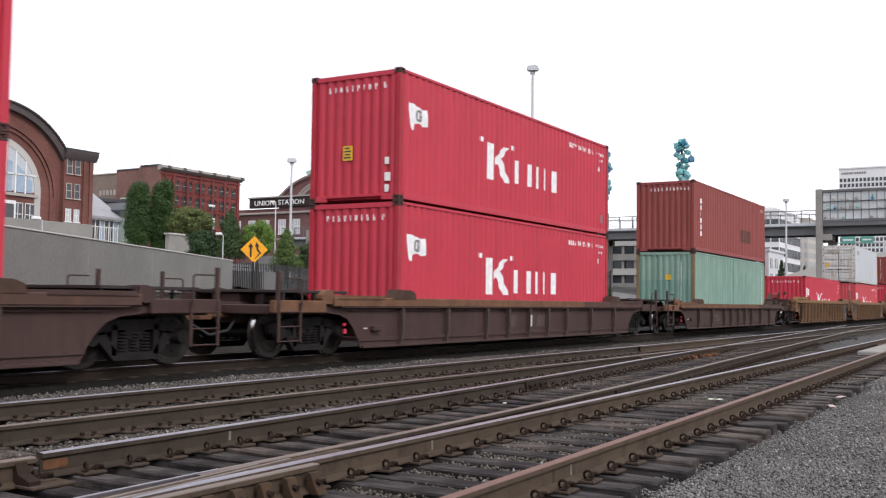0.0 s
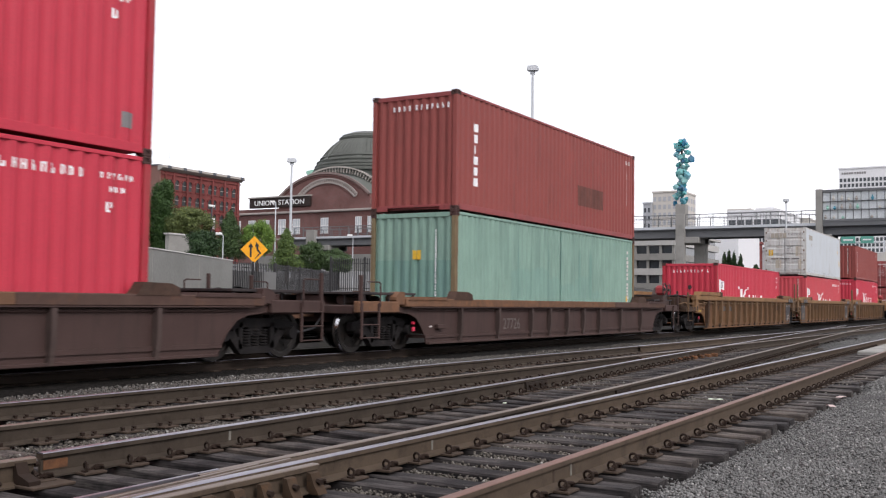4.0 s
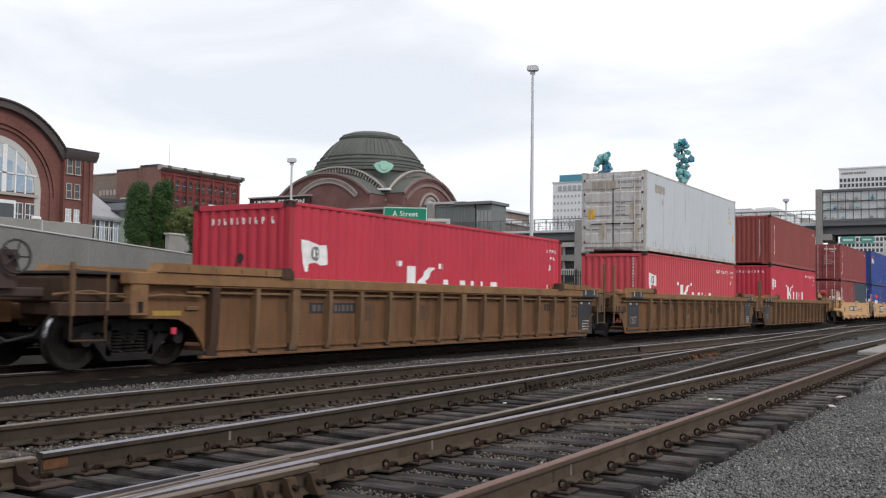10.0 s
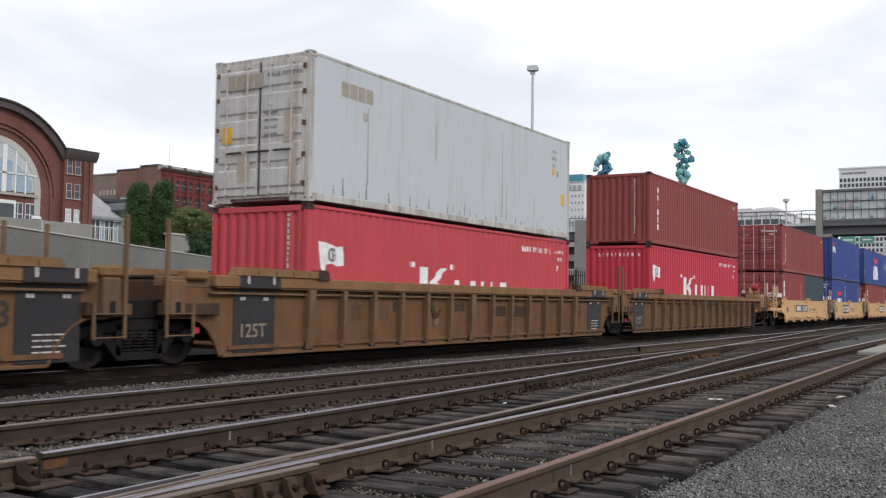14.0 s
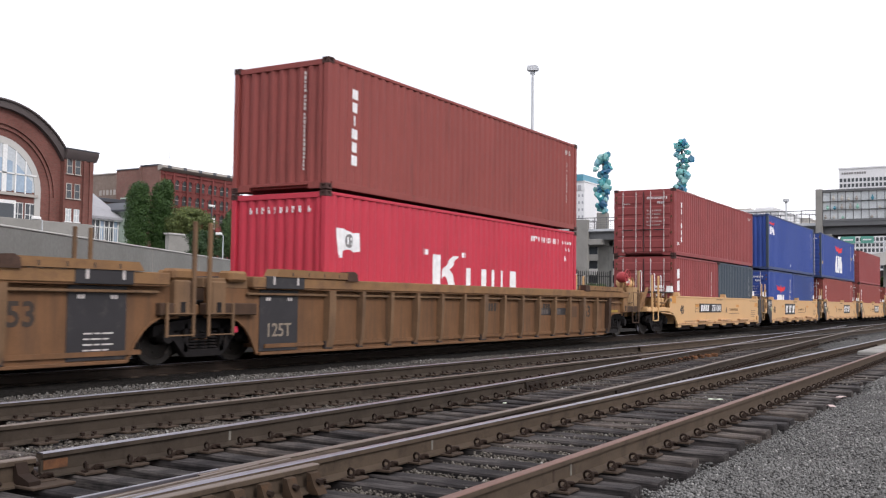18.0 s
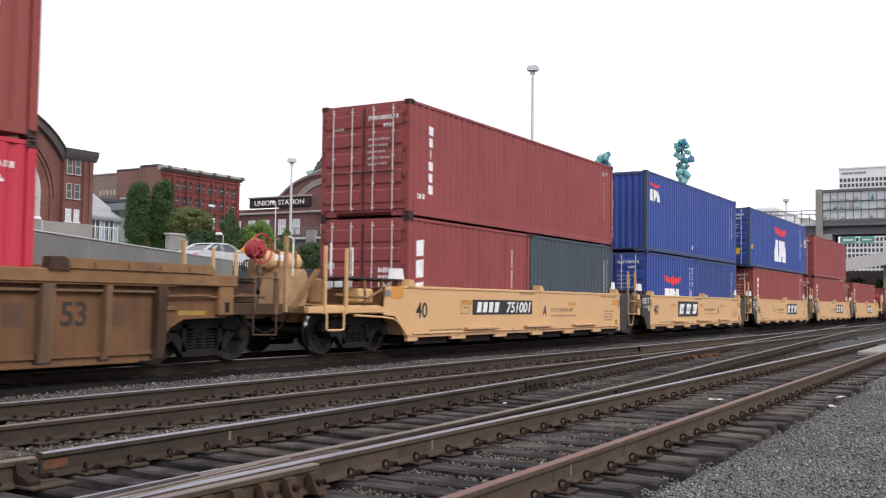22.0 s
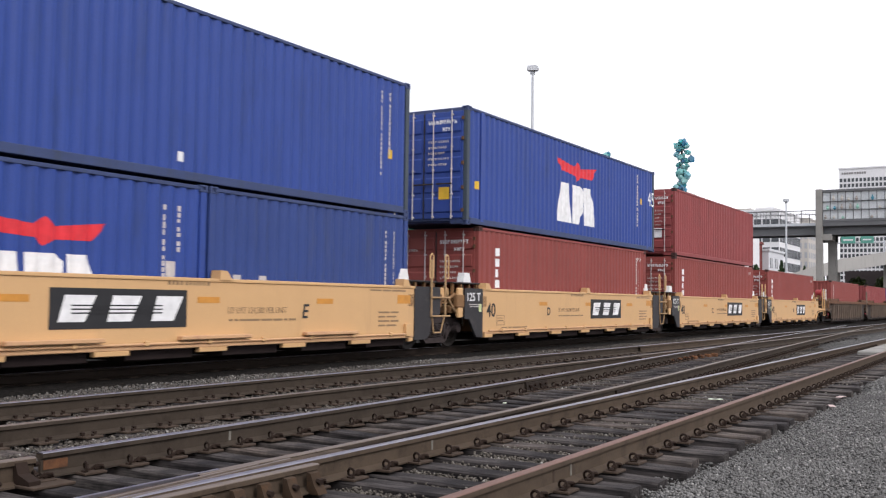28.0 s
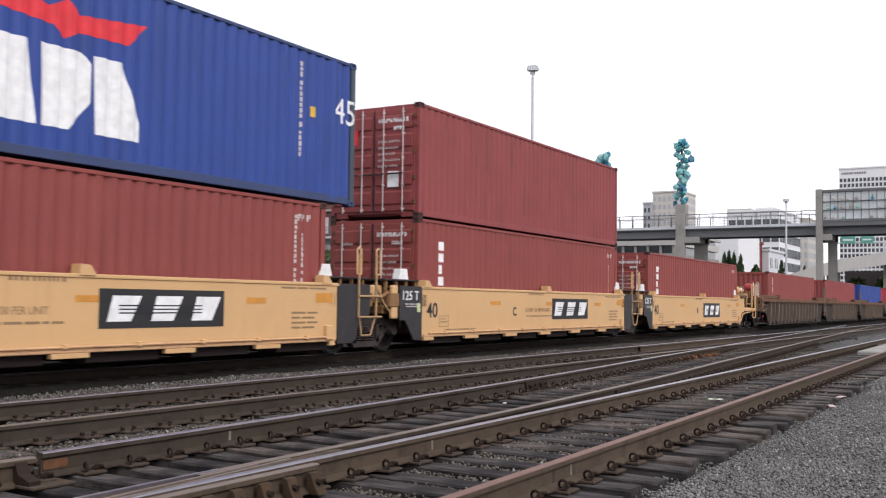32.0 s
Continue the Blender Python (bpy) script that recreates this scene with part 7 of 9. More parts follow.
        if letter in "DCB":
            u = x0 + 0.72
            part("data_frame", Shape().box(u, u + 0.42, y - 0.004, y, 0.50, 0.515).box(u, u + 0.42, y - 0.004, y, 0.74, 0.755).box(u, u + 0.015, y - 0.004, y, 0.515, 0.74).box(u + 0.405, u + 0.42, y - 0.004, y, 0.515, 0.74).box(u + 0.06, u + 0.36, y - 0.004, y, 0.60, 0.63).box(u + 0.06, u + 0.30, y - 0.004, y, 0.67, 0.69), TAN_PRINT, car, "small outlined data square")
        if letter == "A":
            part("data_frame", Shape().box(x0 + 2.38, x0 + 2.78, y - 0.004, y, 0.79, 0.81).box(x0 + 2.38, x0 + 2.78, y - 0.004, y, 1.09, 1.11).box(x0 + 2.38, x0 + 2.40, y - 0.004, y, 0.81, 1.09).box(x0 + 2.76, x0 + 2.78, y - 0.004, y, 0.81, 1.09).box(x0 + 2.48, x0 + 2.70, y - 0.004, y, 0.92, 0.96), TAN_PRINT, car, "small outlined data square")
    tan_well(201.6, 216.2, "dull brown well car with many ribs", True, False, CAR_GREY, CHORD_BROWN, 0.0, (), "dull brown well cars")
    tan_well(218.2, 231.2, "dull brown middle well car with many ribs", False, False, CAR_GREY, CHORD_BROWN, 0.0, (), "dull brown well cars")
    tan_well(233.2, 246.3, "dull brown well car far back in the train", False, False, CAR_GREY, CHORD_BROWN, 0.0, (), "dull brown well cars")
    tan_well(249.2, 262.3, "dull brown last well car", False, True, CAR_GREY, CHORD_BROWN, 0.0, (), "dull brown well cars")


build_cars()


# ---- beside the line: wall, fences, signs, lamps ----
def along(p, q):
    """Pose whose x axis runs level from p to q, and the distance."""
    d = Vector((q[0] - p[0], q[1] - p[1], 0))
    return Matrix.Translation((p[0], p[1], 0)) @ Matrix.Rotation(math.atan2(d.y, d.x), 4, "Z"), d.length


def build_wall():
    m, n = along((6.0, 18.6), (37.02, 34.57))
    wall = thing("retaining_wall", "long weathered grey concrete wall with a coping", "wall", m, "", "structure")
    part("wall_body", Shape().box(0, n, -0.2, 0.25, -0.4, 2.94, 0.02), WALL_CONCRETE, wall)
    k = 0.0
    while k < n - 0.1:
        part("coping", Shape().box(k + 0.01, min(k + 5.9, n), -0.225, 0.275, 2.94, 3.0, 0.015), CONCRETE_LIGHT, wall)
        part("joint_strip", Shape().box(k - 0.008, k + 0.008, -0.203, -0.19, -0.2, 2.94), STONE_TRIM, wall) if k else None
        k += 5.9
    part("ledge", Shape().box(0, n, -0.3, -0.2, 1.28, 1.4, 0.01), WALL_CONCRETE, wall)


def build_road():
    """The raised street behind the wall."""
    s = Shape().prism([(35.3, 0.0), (40.2, 0.0), (40.2, 2.52), (37.8, 2.56), (35.3, 2.52)], "x", -620, 41.5)
    road = part("road", s, PAVING)
    tagged(road, "raised asphalt street behind the concrete wall", "road", "", "structure")
    part("kerb", Shape().box(-620, 41.5, 40.2, 40.45, 0.0, 2.66, 0.02), CONCRETE, road)


def fence(p, q, z0, height, pitch, label, posts):
    m, n = along(p, q)
    f = thing("iron_fence", label, "fence", m)
    for z in (z0 + 0.15, z0 + height - 0.28):
        part("rail", Shape().box(0, n, -0.02, 0.02, z - 0.02, z + 0.02), FENCE_BLACK, f)
    me = Shape().box(-0.022, 0.022, -0.016, 0.016, 0, height - 0.08).prism([(-0.04, height - 0.08), (0.04, height - 0.08), (0, height)], "y", -0.016, 0.016).mesh("picket", FENCE_BLACK)
    x = pitch
    while x < n:
        part("picket", me, None, f, at=pose(x, -0.03, z0))
        x += pitch
    pm = Shape().box(-0.05, 0.05, -0.05, 0.05, -0.9, height + 0.06, 0.01).mesh("post", FENCE_BLACK)
    for k in range(posts + 1):
        part("post", pm, None, f, at=pose(n * k / posts, 0, z0))


def build_fences():
    fence((37.46, 34.9), (41.6, 35.5), 1.05, 1.92, 0.16, "black iron picket fence beside the wall's end", 2)
    fence((41.7, 35.52), (55.8, 41.85), 1.45, 1.52, 0.19, "black iron picket fence along the street", 6)
    fence((41.9, 31.9), (45.6, 23.6), 1.55, 1.75, 0.115, "tall black iron spear fence", 5)
    fence((45.6, 23.6), (52.0, 20.2), 1.25, 1.6, 0.15, "black iron fence behind the shrubs", 3)


def face_camera(x, y, z):
    """A pose at the place whose -y side is turned to the tracks' viewpoint."""
    return pose(x, y, z, 0, 0, math.degrees(math.atan2(y, x)) - 90)


def build_signs():
    s = thing("merge_sign", "amber diamond merge sign on a post", "road sign", face_camera(47.93, 42.62, 0))
    h, z = 0.86, 4.21
    part("panel", Shape().prism([(0, z - h), (h, z), (0, z + h), (-h, z)], "y", 0, 0.03), SIGN_YELLOW, s)
    part("post", Shape().box(-0.05, 0.05, 0.03, 0.1, 2.9, z + 0.5, 0.01), POLE_GREY, s)
    a = Shape()
    for k in (-0.22,):
        a.prism([(k - 0.06, z - 0.48), (k + 0.06, z - 0.48), (k + 0.06, z + 0.15), (k - 0.06, z + 0.15)], "y", -0.012, 0)
        a.prism([(k - 0.17, z + 0.13), (k + 0.17, z + 0.13), (k, z + 0.42)], "y", -0.012, 0)
    part("arrow", a, BLACK_PAINT, s)
    b = Shape().prism([(0.38, z - 0.30), (0.44, z - 0.22), (0.26, z + 0.02), (0.15, z - 0.04)], "y", -0.012, 0).prism([(0.15, z - 0.04), (0.27, z + 0.0), (0.24, z + 0.2), (0.12, z + 0.2)], "y", -0.012, 0).prism([(0.04, z + 0.18), (0.34, z + 0.20), (0.12, z + 0.48)], "y", -0.012, 0)
    part("arrow", b, BLACK_PAINT, s)
    c = Shape().prism([(0.0, z - 0.62), (0.08, z - 0.58), (0.36, z - 0.30), (0.30, z - 0.24)], "y", -0.012, 0)
    part("arrow", c, BLACK_PAINT, s)
    g = thing("street_sign", "green guide sign on a pale cantilever pole", "road sign", face_camera(67.1, 43.67, 0))
    w, z0, z1 = 1.8, 6.36, 8.68
    part("panel", Shape().box(-w, w, 0, 0.06, z0, z1, 0.03), SIGN_GREEN, g)
    e = Shape().box(-w + 0.05, w - 0.05, -0.006, 0.0, z0 + 0.05, z0 + 0.10).box(-w + 0.05, w - 0.05, -0.006, 0, z1 - 0.10, z1 - 0.05).box(-w + 0.05, -w + 0.1, -0.006, 0, z0 + 0.1, z1 - 0.1).box(w - 0.1, w - 0.05, -0.006, 0, z0 + 0.1, z1 - 0.1)
    part("border", e, WHITE_PAINT, g)
    for words, zz, hh in (("A Street", 7.92, 0.42), ("City Center", 7.25, 0.42), ("NEXT RIGHT", 6.66, 0.30)):
        part("lettering", lettering(words, hh, WHITE_PAINT), None, g, "white lettering", pose(0, -0.006, zz))
    part("arm", Shape().box(w - 0.1, w + 1.75, 0.06, 0.32, 7.5, 7.78, 0.05), CONCRETE_LIGHT, g)
    part("pole", Shape().box(w + 1.5, w + 1.85, 0.06, 0.36, 1.5, 7.78, 0.06), CONCRETE_LIGHT, g)
    mp = thing("marker_post", "small white trackside marker post with black figures", "marker post", face_camera(41.4, 27.26, 1.62))
    part("board", Shape().prism([(-0.13, 0.0), (0.09, 0.0), (0.13, 0.86), (-0.07, 0.86)], "y", 0, 0.03), WINDOW_WHITE, mp)
    for k, figure in enumerate("04"):
        part("lettering", lettering(figure, 0.22, BLACK_PAINT), None, mp, "black figure", pose(0.0 + 0.015 * k, -0.004, 0.30 + 0.29 * k))
    part("stake", Shape().box(-0.03, 0.03, 0.03, 0.08, -0.9, 0.5), DARK_STEEL, mp)


def lamp_mast(x, y, z0, z1, r, head, label):
    z0 = min(z0, ground_height(x, y) + 0.1)
    m = thing("light_mast", label, "street lamp", face_camera(x, y, z0))
    h = z1 - z0
    part("pole", Shape().cyl((0, 0, 0), (0, 0, h - 0.3), r, 12, r * 0.55), POLE_GREY, m)
    part("base_plate", Shape().box(-r * 2, r * 2, -r * 2, r * 2, -0.1, 0.08, 0.02), CONCRETE, m)
    if head == "flood":
        part("crossarm", Shape().box(-0.16, 0.16, -0.05, 0.05, h - 0.42, h - 0.20, 0.02), POLE_GREY, m)
        part("floodlight", Shape().prism([(-0.26, h - 0.20), (0.26, h - 0.20), (0.36, h - 0.12), (0.34, h + 0.06), (0.1, h + 0.12), (-0.34, h + 0.08), (-0.36, h - 0.12)], "y", -0.22, 0.22), POLE_GREY, m)
    else:
        part("lamp_arm", Shape().tube([(0, 0, h - 0.3), (0, 0, h - 0.08), (-0.12, 0, h)], r * 0.5, 6), POLE_GREY, m)
        part("lamp_head", Shape().box(-0.42, -0.05, -0.1, 0.1, h - 0.06, h + 0.08, 0.03), WINDOW_WHITE, m)


def build_lamps():
    lamp_mast(54.26, 26.16, 1.4, 15.45, 0.13, "flood", "tall galvanised floodlight mast")
    lamp_mast(58.44, 48.41, 3.3, 11.7, 0.13, "flood", "pale floodlight mast behind the fence")
    lamp_mast(57.85, 49.4, 3.3, 8.45, 0.08, "arm", "thin pale lamp post among trees")
    lamp_mast(114.03, 23.59, 1.2, 12.9, 0.14, "flood", "distant floodlight mast before the bridge")
    lamp_mast(40.95, 38.71, 2.05, 4.65, 0.05, "arm", "short white path lamp")
    lamp_mast(26.02, 34.45, 1.5, 4.2, 0.05, "arm", "short white path lamp behind the wall")
    lamp_mast(56.6, 41.2, 2.8, 5.62, 0.05, "arm", "short white path lamp behind the fence")


build_wall()
build_road()
build_fences()
build_signs()
build_lamps()


# ---- trees and shrubs ----
def leaves(name, label, material, parent, centres, radii, count, size, seed):
    """A crown of many small folded leaves, thick towards the outside of each clump."""
    rnd = np.random.default_rng(seed)
    k = rnd.integers(0, len(centres), count)
    d = rnd.normal(size=(count, 3))
    d /= np.linalg.norm(d, axis=1)[:, None]
    r = rnd.random(count) ** 0.33
    c = np.asarray(centres)[k] + d * np.asarray(radii)[k] * r[:, None] * rnd.uniform(0.75, 1.12, (count, 1))
    u = rnd.normal(size=(count, 3))
    u /= np.linalg.norm(u, axis=1)[:, None]
    w = np.cross(u, d + 0.3 * rnd.normal(size=(count, 3)))
    w /= np.linalg.norm(w, axis=1)[:, None] + 1e-9
    s = size * rnd.uniform(0.6, 1.5, (count, 1))
    v = np.stack([c - u * s, c + w * s * 0.5, c + u * s, c - w * s * 0.5], 1).reshape(-1, 3)
    me = bpy.data.meshes.new(name)
    me.from_pydata(v.tolist(), [], [(4 * i, 4 * i + 1, 4 * i + 2, 4 * i + 3) for i in range(count)])
    me.materials.append(material)
    return part(name, me, None, parent, label)


def tree(name, label, x, y, z, height, spread, material, count, size, seed, form="dome"):
    """Trunk, limbs and a crown of overlapping clumps: a dome, a cone or a column."""
    t = thing(name, label, "tree" if height > 2.75 else "shrub", pose(x, y, z))
    rnd = random.Random(seed)
    tr = Shape().cyl((0, 0, min(-0.3, ground_height(x, y) - z)), (0, 0, height * 0.35), 0.03 * height, 8, 0.02 * height)
    cs, rs = [], []
    n = 90 if form == "column" else 60
    for i in range(n):
        a, u = rnd.uniform(0, 6.283), (i + rnd.random()) / n
        if form == "column":
            zz = height * (0.06 + 0.86 * u)
            rr = spread * 0.5 * (1 - (max(0, zz / height - 0.45) / 0.58) ** 2.4) ** 0.5 * (1 - 0.25 * max(0, 0.25 - u) / 0.25)
            k = rnd.uniform(0.25, 0.5)
            p = (rr * k * math.cos(a), rr * k * math.sin(a), zz)
            q = (rr * (0.95 - k), rr * (0.95 - k), height * 0.085)
        elif form == "cone":
            rr = spread * 0.5 * (1.02 - u) ** 0.75
            p = (rr * 0.55 * math.cos(a), rr * 0.55 * math.sin(a), height * (0.08 + 0.84 * u))
            q = (rr * 0.5 + 0.04 * spread, rr * 0.5 + 0.04 * spread, height * 0.10)
        else:
            lift = rnd.uniform(-0.95, 1.0)
            rr = spread * 0.36 * (1 - lift * lift) ** 0.5 * rnd.uniform(0.6, 1.05)
            p = (rr * math.cos(a), rr * math.sin(a), height * (0.5 + 0.34 * lift))
            q = (spread * rnd.uniform(0.10, 0.18), spread * rnd.uniform(0.10, 0.18), height * rnd.uniform(0.09, 0.16))
        if form != "column" and i % 3 == 0:
            tr.cyl((0, 0, height * 0.2), (p[0] * 0.9, p[1] * 0.9, p[2]), 0.012 * height, 5, 0.004 * height)
        cs.append(p)
        rs.append(tuple(q))
    part("trunk", tr, BARK, t)
    leaves("crown", "", material, t, cs, rs, count, size, seed)
    return t


def build_trees():
    tree("conifer", "dense dark green columnar conifer", 50.72, 56.4, 4.2, 5.55, 2.4, LEAF_CONIFER, 34000, 0.055, 1, "column")
    tree("conifer", "dense dark green columnar conifer beside its twin", 52.35, 55.6, 4.2, 5.85, 2.4, LEAF_CONIFER, 34000, 0.055, 2, "column")
    for k, (x, y, z, h, sp, mat, n, form, lab) in enumerate((
            (53.1, 53.5, 5.0, 3.0, 4.3, LEAF_OLIVE, 24000, "dome", "rounded olive green shrub by the warehouse"),
            (46.4, 45.6, 3.1, 2.5, 2.9, LEAF_DARK, 12000, "dome", "dark green bush behind the wall"),
            (45.2, 44.6, 3.0, 1.8, 2.0, LEAF_DARK, 7000, "dome", "low dark bush behind the wall"),
            (54.3, 50.7, 3.9, 3.7, 2.9, LEAF_PINE, 20000, "cone", "dark pointed tree among shrubs"),
            (55.9, 49.4, 3.9, 3.2, 3.3, LEAF_BRIGHT, 16000, "dome", "bright green young tree"),
            (54.2, 45.2, 3.0, 3.1, 2.6, LEAF_MID, 12000, "cone", "green tree by the light mast"),
            (56.4, 44.6, 2.9, 2.5, 3.0, LEAF_PINE, 12000, "dome", "leafy shrub behind the fence"),
            (58.6, 44.2, 2.9, 2.1, 2.8, LEAF_PINE, 10000, "dome", "dark leafy shrub before the plaza"),
            (55.6, 41.6, 2.8, 1.5, 2.6, LEAF_PINE, 8000, "dome", "dark shrub behind the fence"),
            (52.6, 26.4, 1.4, 1.4, 2.4, LEAF_MID, 7000, "dome", "low green hedge below the mast"),
            (54.2, 24.4, 1.2, 1.4, 2.6, LEAF_MID, 7000, "dome", "low green hedge below the bridge"),
            (55.8, 22.6, 1.1, 1.3, 2.4, LEAF_MID, 6000, "dome", "low green hedge behind the train"),
            (47.0, 29.9, 1.15, 2.0, 2.2, LEAF_DARK, 9000, "dome", "dark shrub behind the tall fence"),
            (47.0, 28.9, 1.0, 1.9, 1.7, LEAF_DARK, 6000, "dome", "dark shrub beside the marker post"))):
        tree("shrub" if h < 2.75 else "tree", lab, x, y, z, h, sp, mat, n, 0.055, 20 + k, form)
    for k, (x, y, h) in enumerate(((223.0, 59.6, 6.0), (223.0, 58.5, 6.5), (222.5, 57.3, 6.0), (222.0, 55.7, 5.5), (200.0, 47.2, 2.2), (246.0, 52.0, 5.0), (300, 57, 6), (305, 53, 6))):
        tree("conifer", "small dark conifer by the far buildings", x, y, 7.0, h, 2.4, LEAF_DARK, 1500, 0.2, 60 + k, "cone")
    for k, (x, y) in enumerate(((168.0, 24.0), (171.0, 20.5))):
        tree("tree", "green tree under the highway ramp", x, y, 0.2, 6.0, 4.6, LEAF_MID, 3000, 0.2, 80 + k)


build_trees()


# ---- the footbridge across the line ----
def pier(parent, y0, y1, x0, x1, z0, z1, label=""):
    return part("pier", Shape().box(x0, x1, y0, y1, z0, z1, 0.05), CONCRETE, parent, label)


PAVILION_PALE = worn("pale_grey_door_panel_paint", (0.27, 0.285, 0.28), 0.5, 0, 0.4, 0.1)
PAVILION_GREY = worn("dull_green_grey_panel_paint", (0.150, 0.162, 0.160), 0.6, 0, 0.4, 0.1)


def build_bridge():
    b = thing("footbridge", "grey steel footbridge on concrete piers", "footbridge", pose(140, 0, 0), "", "structure")
    part("girder", Shape().box(0.4, 0.7, -30, 118, 10.75, 11.75).box(0.25, 0.85, -30, 118, 10.70, 10.82).box(0.25, 0.85, -30, 118, 11.7, 11.8), BRIDGE_GREY, b)
    part("girder", Shape().box(5.3, 5.6, -30, 118, 10.75, 11.75), BRIDGE_GREY, b)
    part("deck", Shape().box(0.0, 6.0, -30, 118, 11.8, 12.25, 0.03), BRIDGE_GREY, b)
    part("deck_edge", Shape().box(-0.08, 0.0, -30, 118, 11.95, 12.3), POLE_GREY, b)
    part("handrail", Shape().cyl((0.05, -30, 14.0), (0.05, 118, 14.0), 0.06, 8), BRIDGE_GREY, b)
    for z in (12.6, 12.95, 13.3, 13.65):
        part("rail", Shape().cyl((0.05, -30, z), (0.05, 118, z), 0.022, 6), BRIDGE_GREY, b)
    part("handrail", Shape().cyl((5.9, -30, 14.0), (5.9, 118, 14.0), 0.06, 8), BRIDGE_GREY, b)
    pm = Shape().box(0, 0.1, -0.05, 0.05, 12.2, 14.05).mesh("rail_post", BRIDGE_GREY)
    k = -29.0
    while k < 118:
        part("rail_post", pm, None, b, at=pose(0, k, 0))
        if k > 0:
            part("rail_post", pm, None, b, at=pose(5.85, k, 0))
        k += 2.0
    mesh_panel = Shape()
    for k in range(370):
        y = -30 + k * 0.4
        mesh_panel.box(0.06, 0.075, y, y + 0.02, 12.3, 13.95)
    ob = part("baluster", mesh_panel, BRIDGE_GREY, b)
    tagged(ob, kind="stuff")
    for y0, y1, zt, second in ((57.9, 60.0, 13.75, (55.75, 57.6)), (43.0, 44.3, 14.1, (41.0, 42.6)), (24.2, 25.06, 16.8, (23.1, 24.1)), (85.45, 86.7, 17.2, (83.4, 85.0)), (110, 112, 13.5, (107, 109))):
        pier(b, y0, y1, -0.5, 0.35, 0, zt, "pale concrete pier that rises past the deck")
        pier(b, second[0], second[1], 3.0, 4.6, 0, 11.0)
        part("pier_cap", Shape().box(-0.3, 5.4, second[0], y1, 9.9, 10.75, 0.05), CONCRETE, b)
    # glazed display wall on the deck
    w = part("display_wall", Shape().box(-0.4, 0.9, 2.0, 24.2, 16.35, 16.7, 0.03).box(-0.4, 0.9, 2.0, 24.2, 12.35, 12.7, 0.03), BRIDGE_GREY, b, "glazed display wall on the bridge")
    part("lower_beam", Shape().box(-0.35, 0.9, 2.0, 24.2, 11.8, 12.36, 0.03), BRIDGE_GREY, w)
    rnd = random.Random(3)
    panes = Shape().box(0, 0.03, -0.45, 0.45, -0.6, 0.6).mesh("pane", GLASS_CASE)
    rows = (12.72, 13.95, 15.1, 16.35)
    for j in range(23):
        y = 23.7 - j * 0.96
        part("mullion", Shape().box(-0.3, -0.1, y + 0.45, y + 0.51, 12.7, 16.35), BRIDGE_GREY, w)
        for i in range(3):
            zc = (rows[i] + rows[i + 1]) / 2
            part("pane", panes, None, w, at=pose(-0.12, y, zc))
            if rnd.random() < 0.8:
                h = rnd.uniform(0.3, 0.8)
                part("vase", Shape().lathe([(0.05, 0), (0.16, 0.2 * h), (0.2, 0.5 * h), (0.07, 0.75 * h), (0.12, h)], 8), (TOWER_GREY, TEAL_BAND, STONE_TRIM, TOWER_BEIGE, COPPER_GREEN)[rnd.randrange(5)], w, at=pose(-0.3, y + rnd.uniform(-0.15, 0.15), rows[i] + 0.03))
    for i in (1, 2):
        part("shelf", Shape().box(-0.38, -0.05, 2.0, 24.2, rows[i] - 0.04, rows[i] + 0.03), BRIDGE_GREY, w)
    # slatted pavilion on the deck
    p = part("pavilion", Shape().box(0.3, 5.7, 77.9, 85.4, 12.25, 16.7, 0.05), PAVILION_GREY, b, "grey slatted pavilion on the bridge")
    part("pavilion_roof", Shape().box(0.1, 6.0, 77.8, 85.5, 16.7, 16.85, 0.03), PAVILION_GREY, p)
    part("pavilion_roof", Shape().box(-0.1, 6.1, 74.5, 81.5, 16.86, 17.35, 0.04), PAVILION_GREY, p)
    part("pavilion_wing", Shape().box(0.5, 5.5, 74.8, 77.7, 12.25, 16.86, 0.05), PAVILION_GREY, p)
    for k in range(4):
        part("wing_pane", Shape().box(0.42, 0.5, 74.9 + 0.7 * k, 75.45 + 0.7 * k, 12.4, 15.9), PAVILION_PALE, p)
    for k in range(14):
        part("slat", Shape().box(0.22, 0.3, 78.1 + k * 0.54, 78.2 + k * 0.54, 12.3, 16.6), PAVILION_GREY, p)


# Opaque pale panes; the sky seen through the case is in their colour.
GLASS_CASE = plain("milky_case_glass", (0.56, 0.59, 0.60), 0.15)


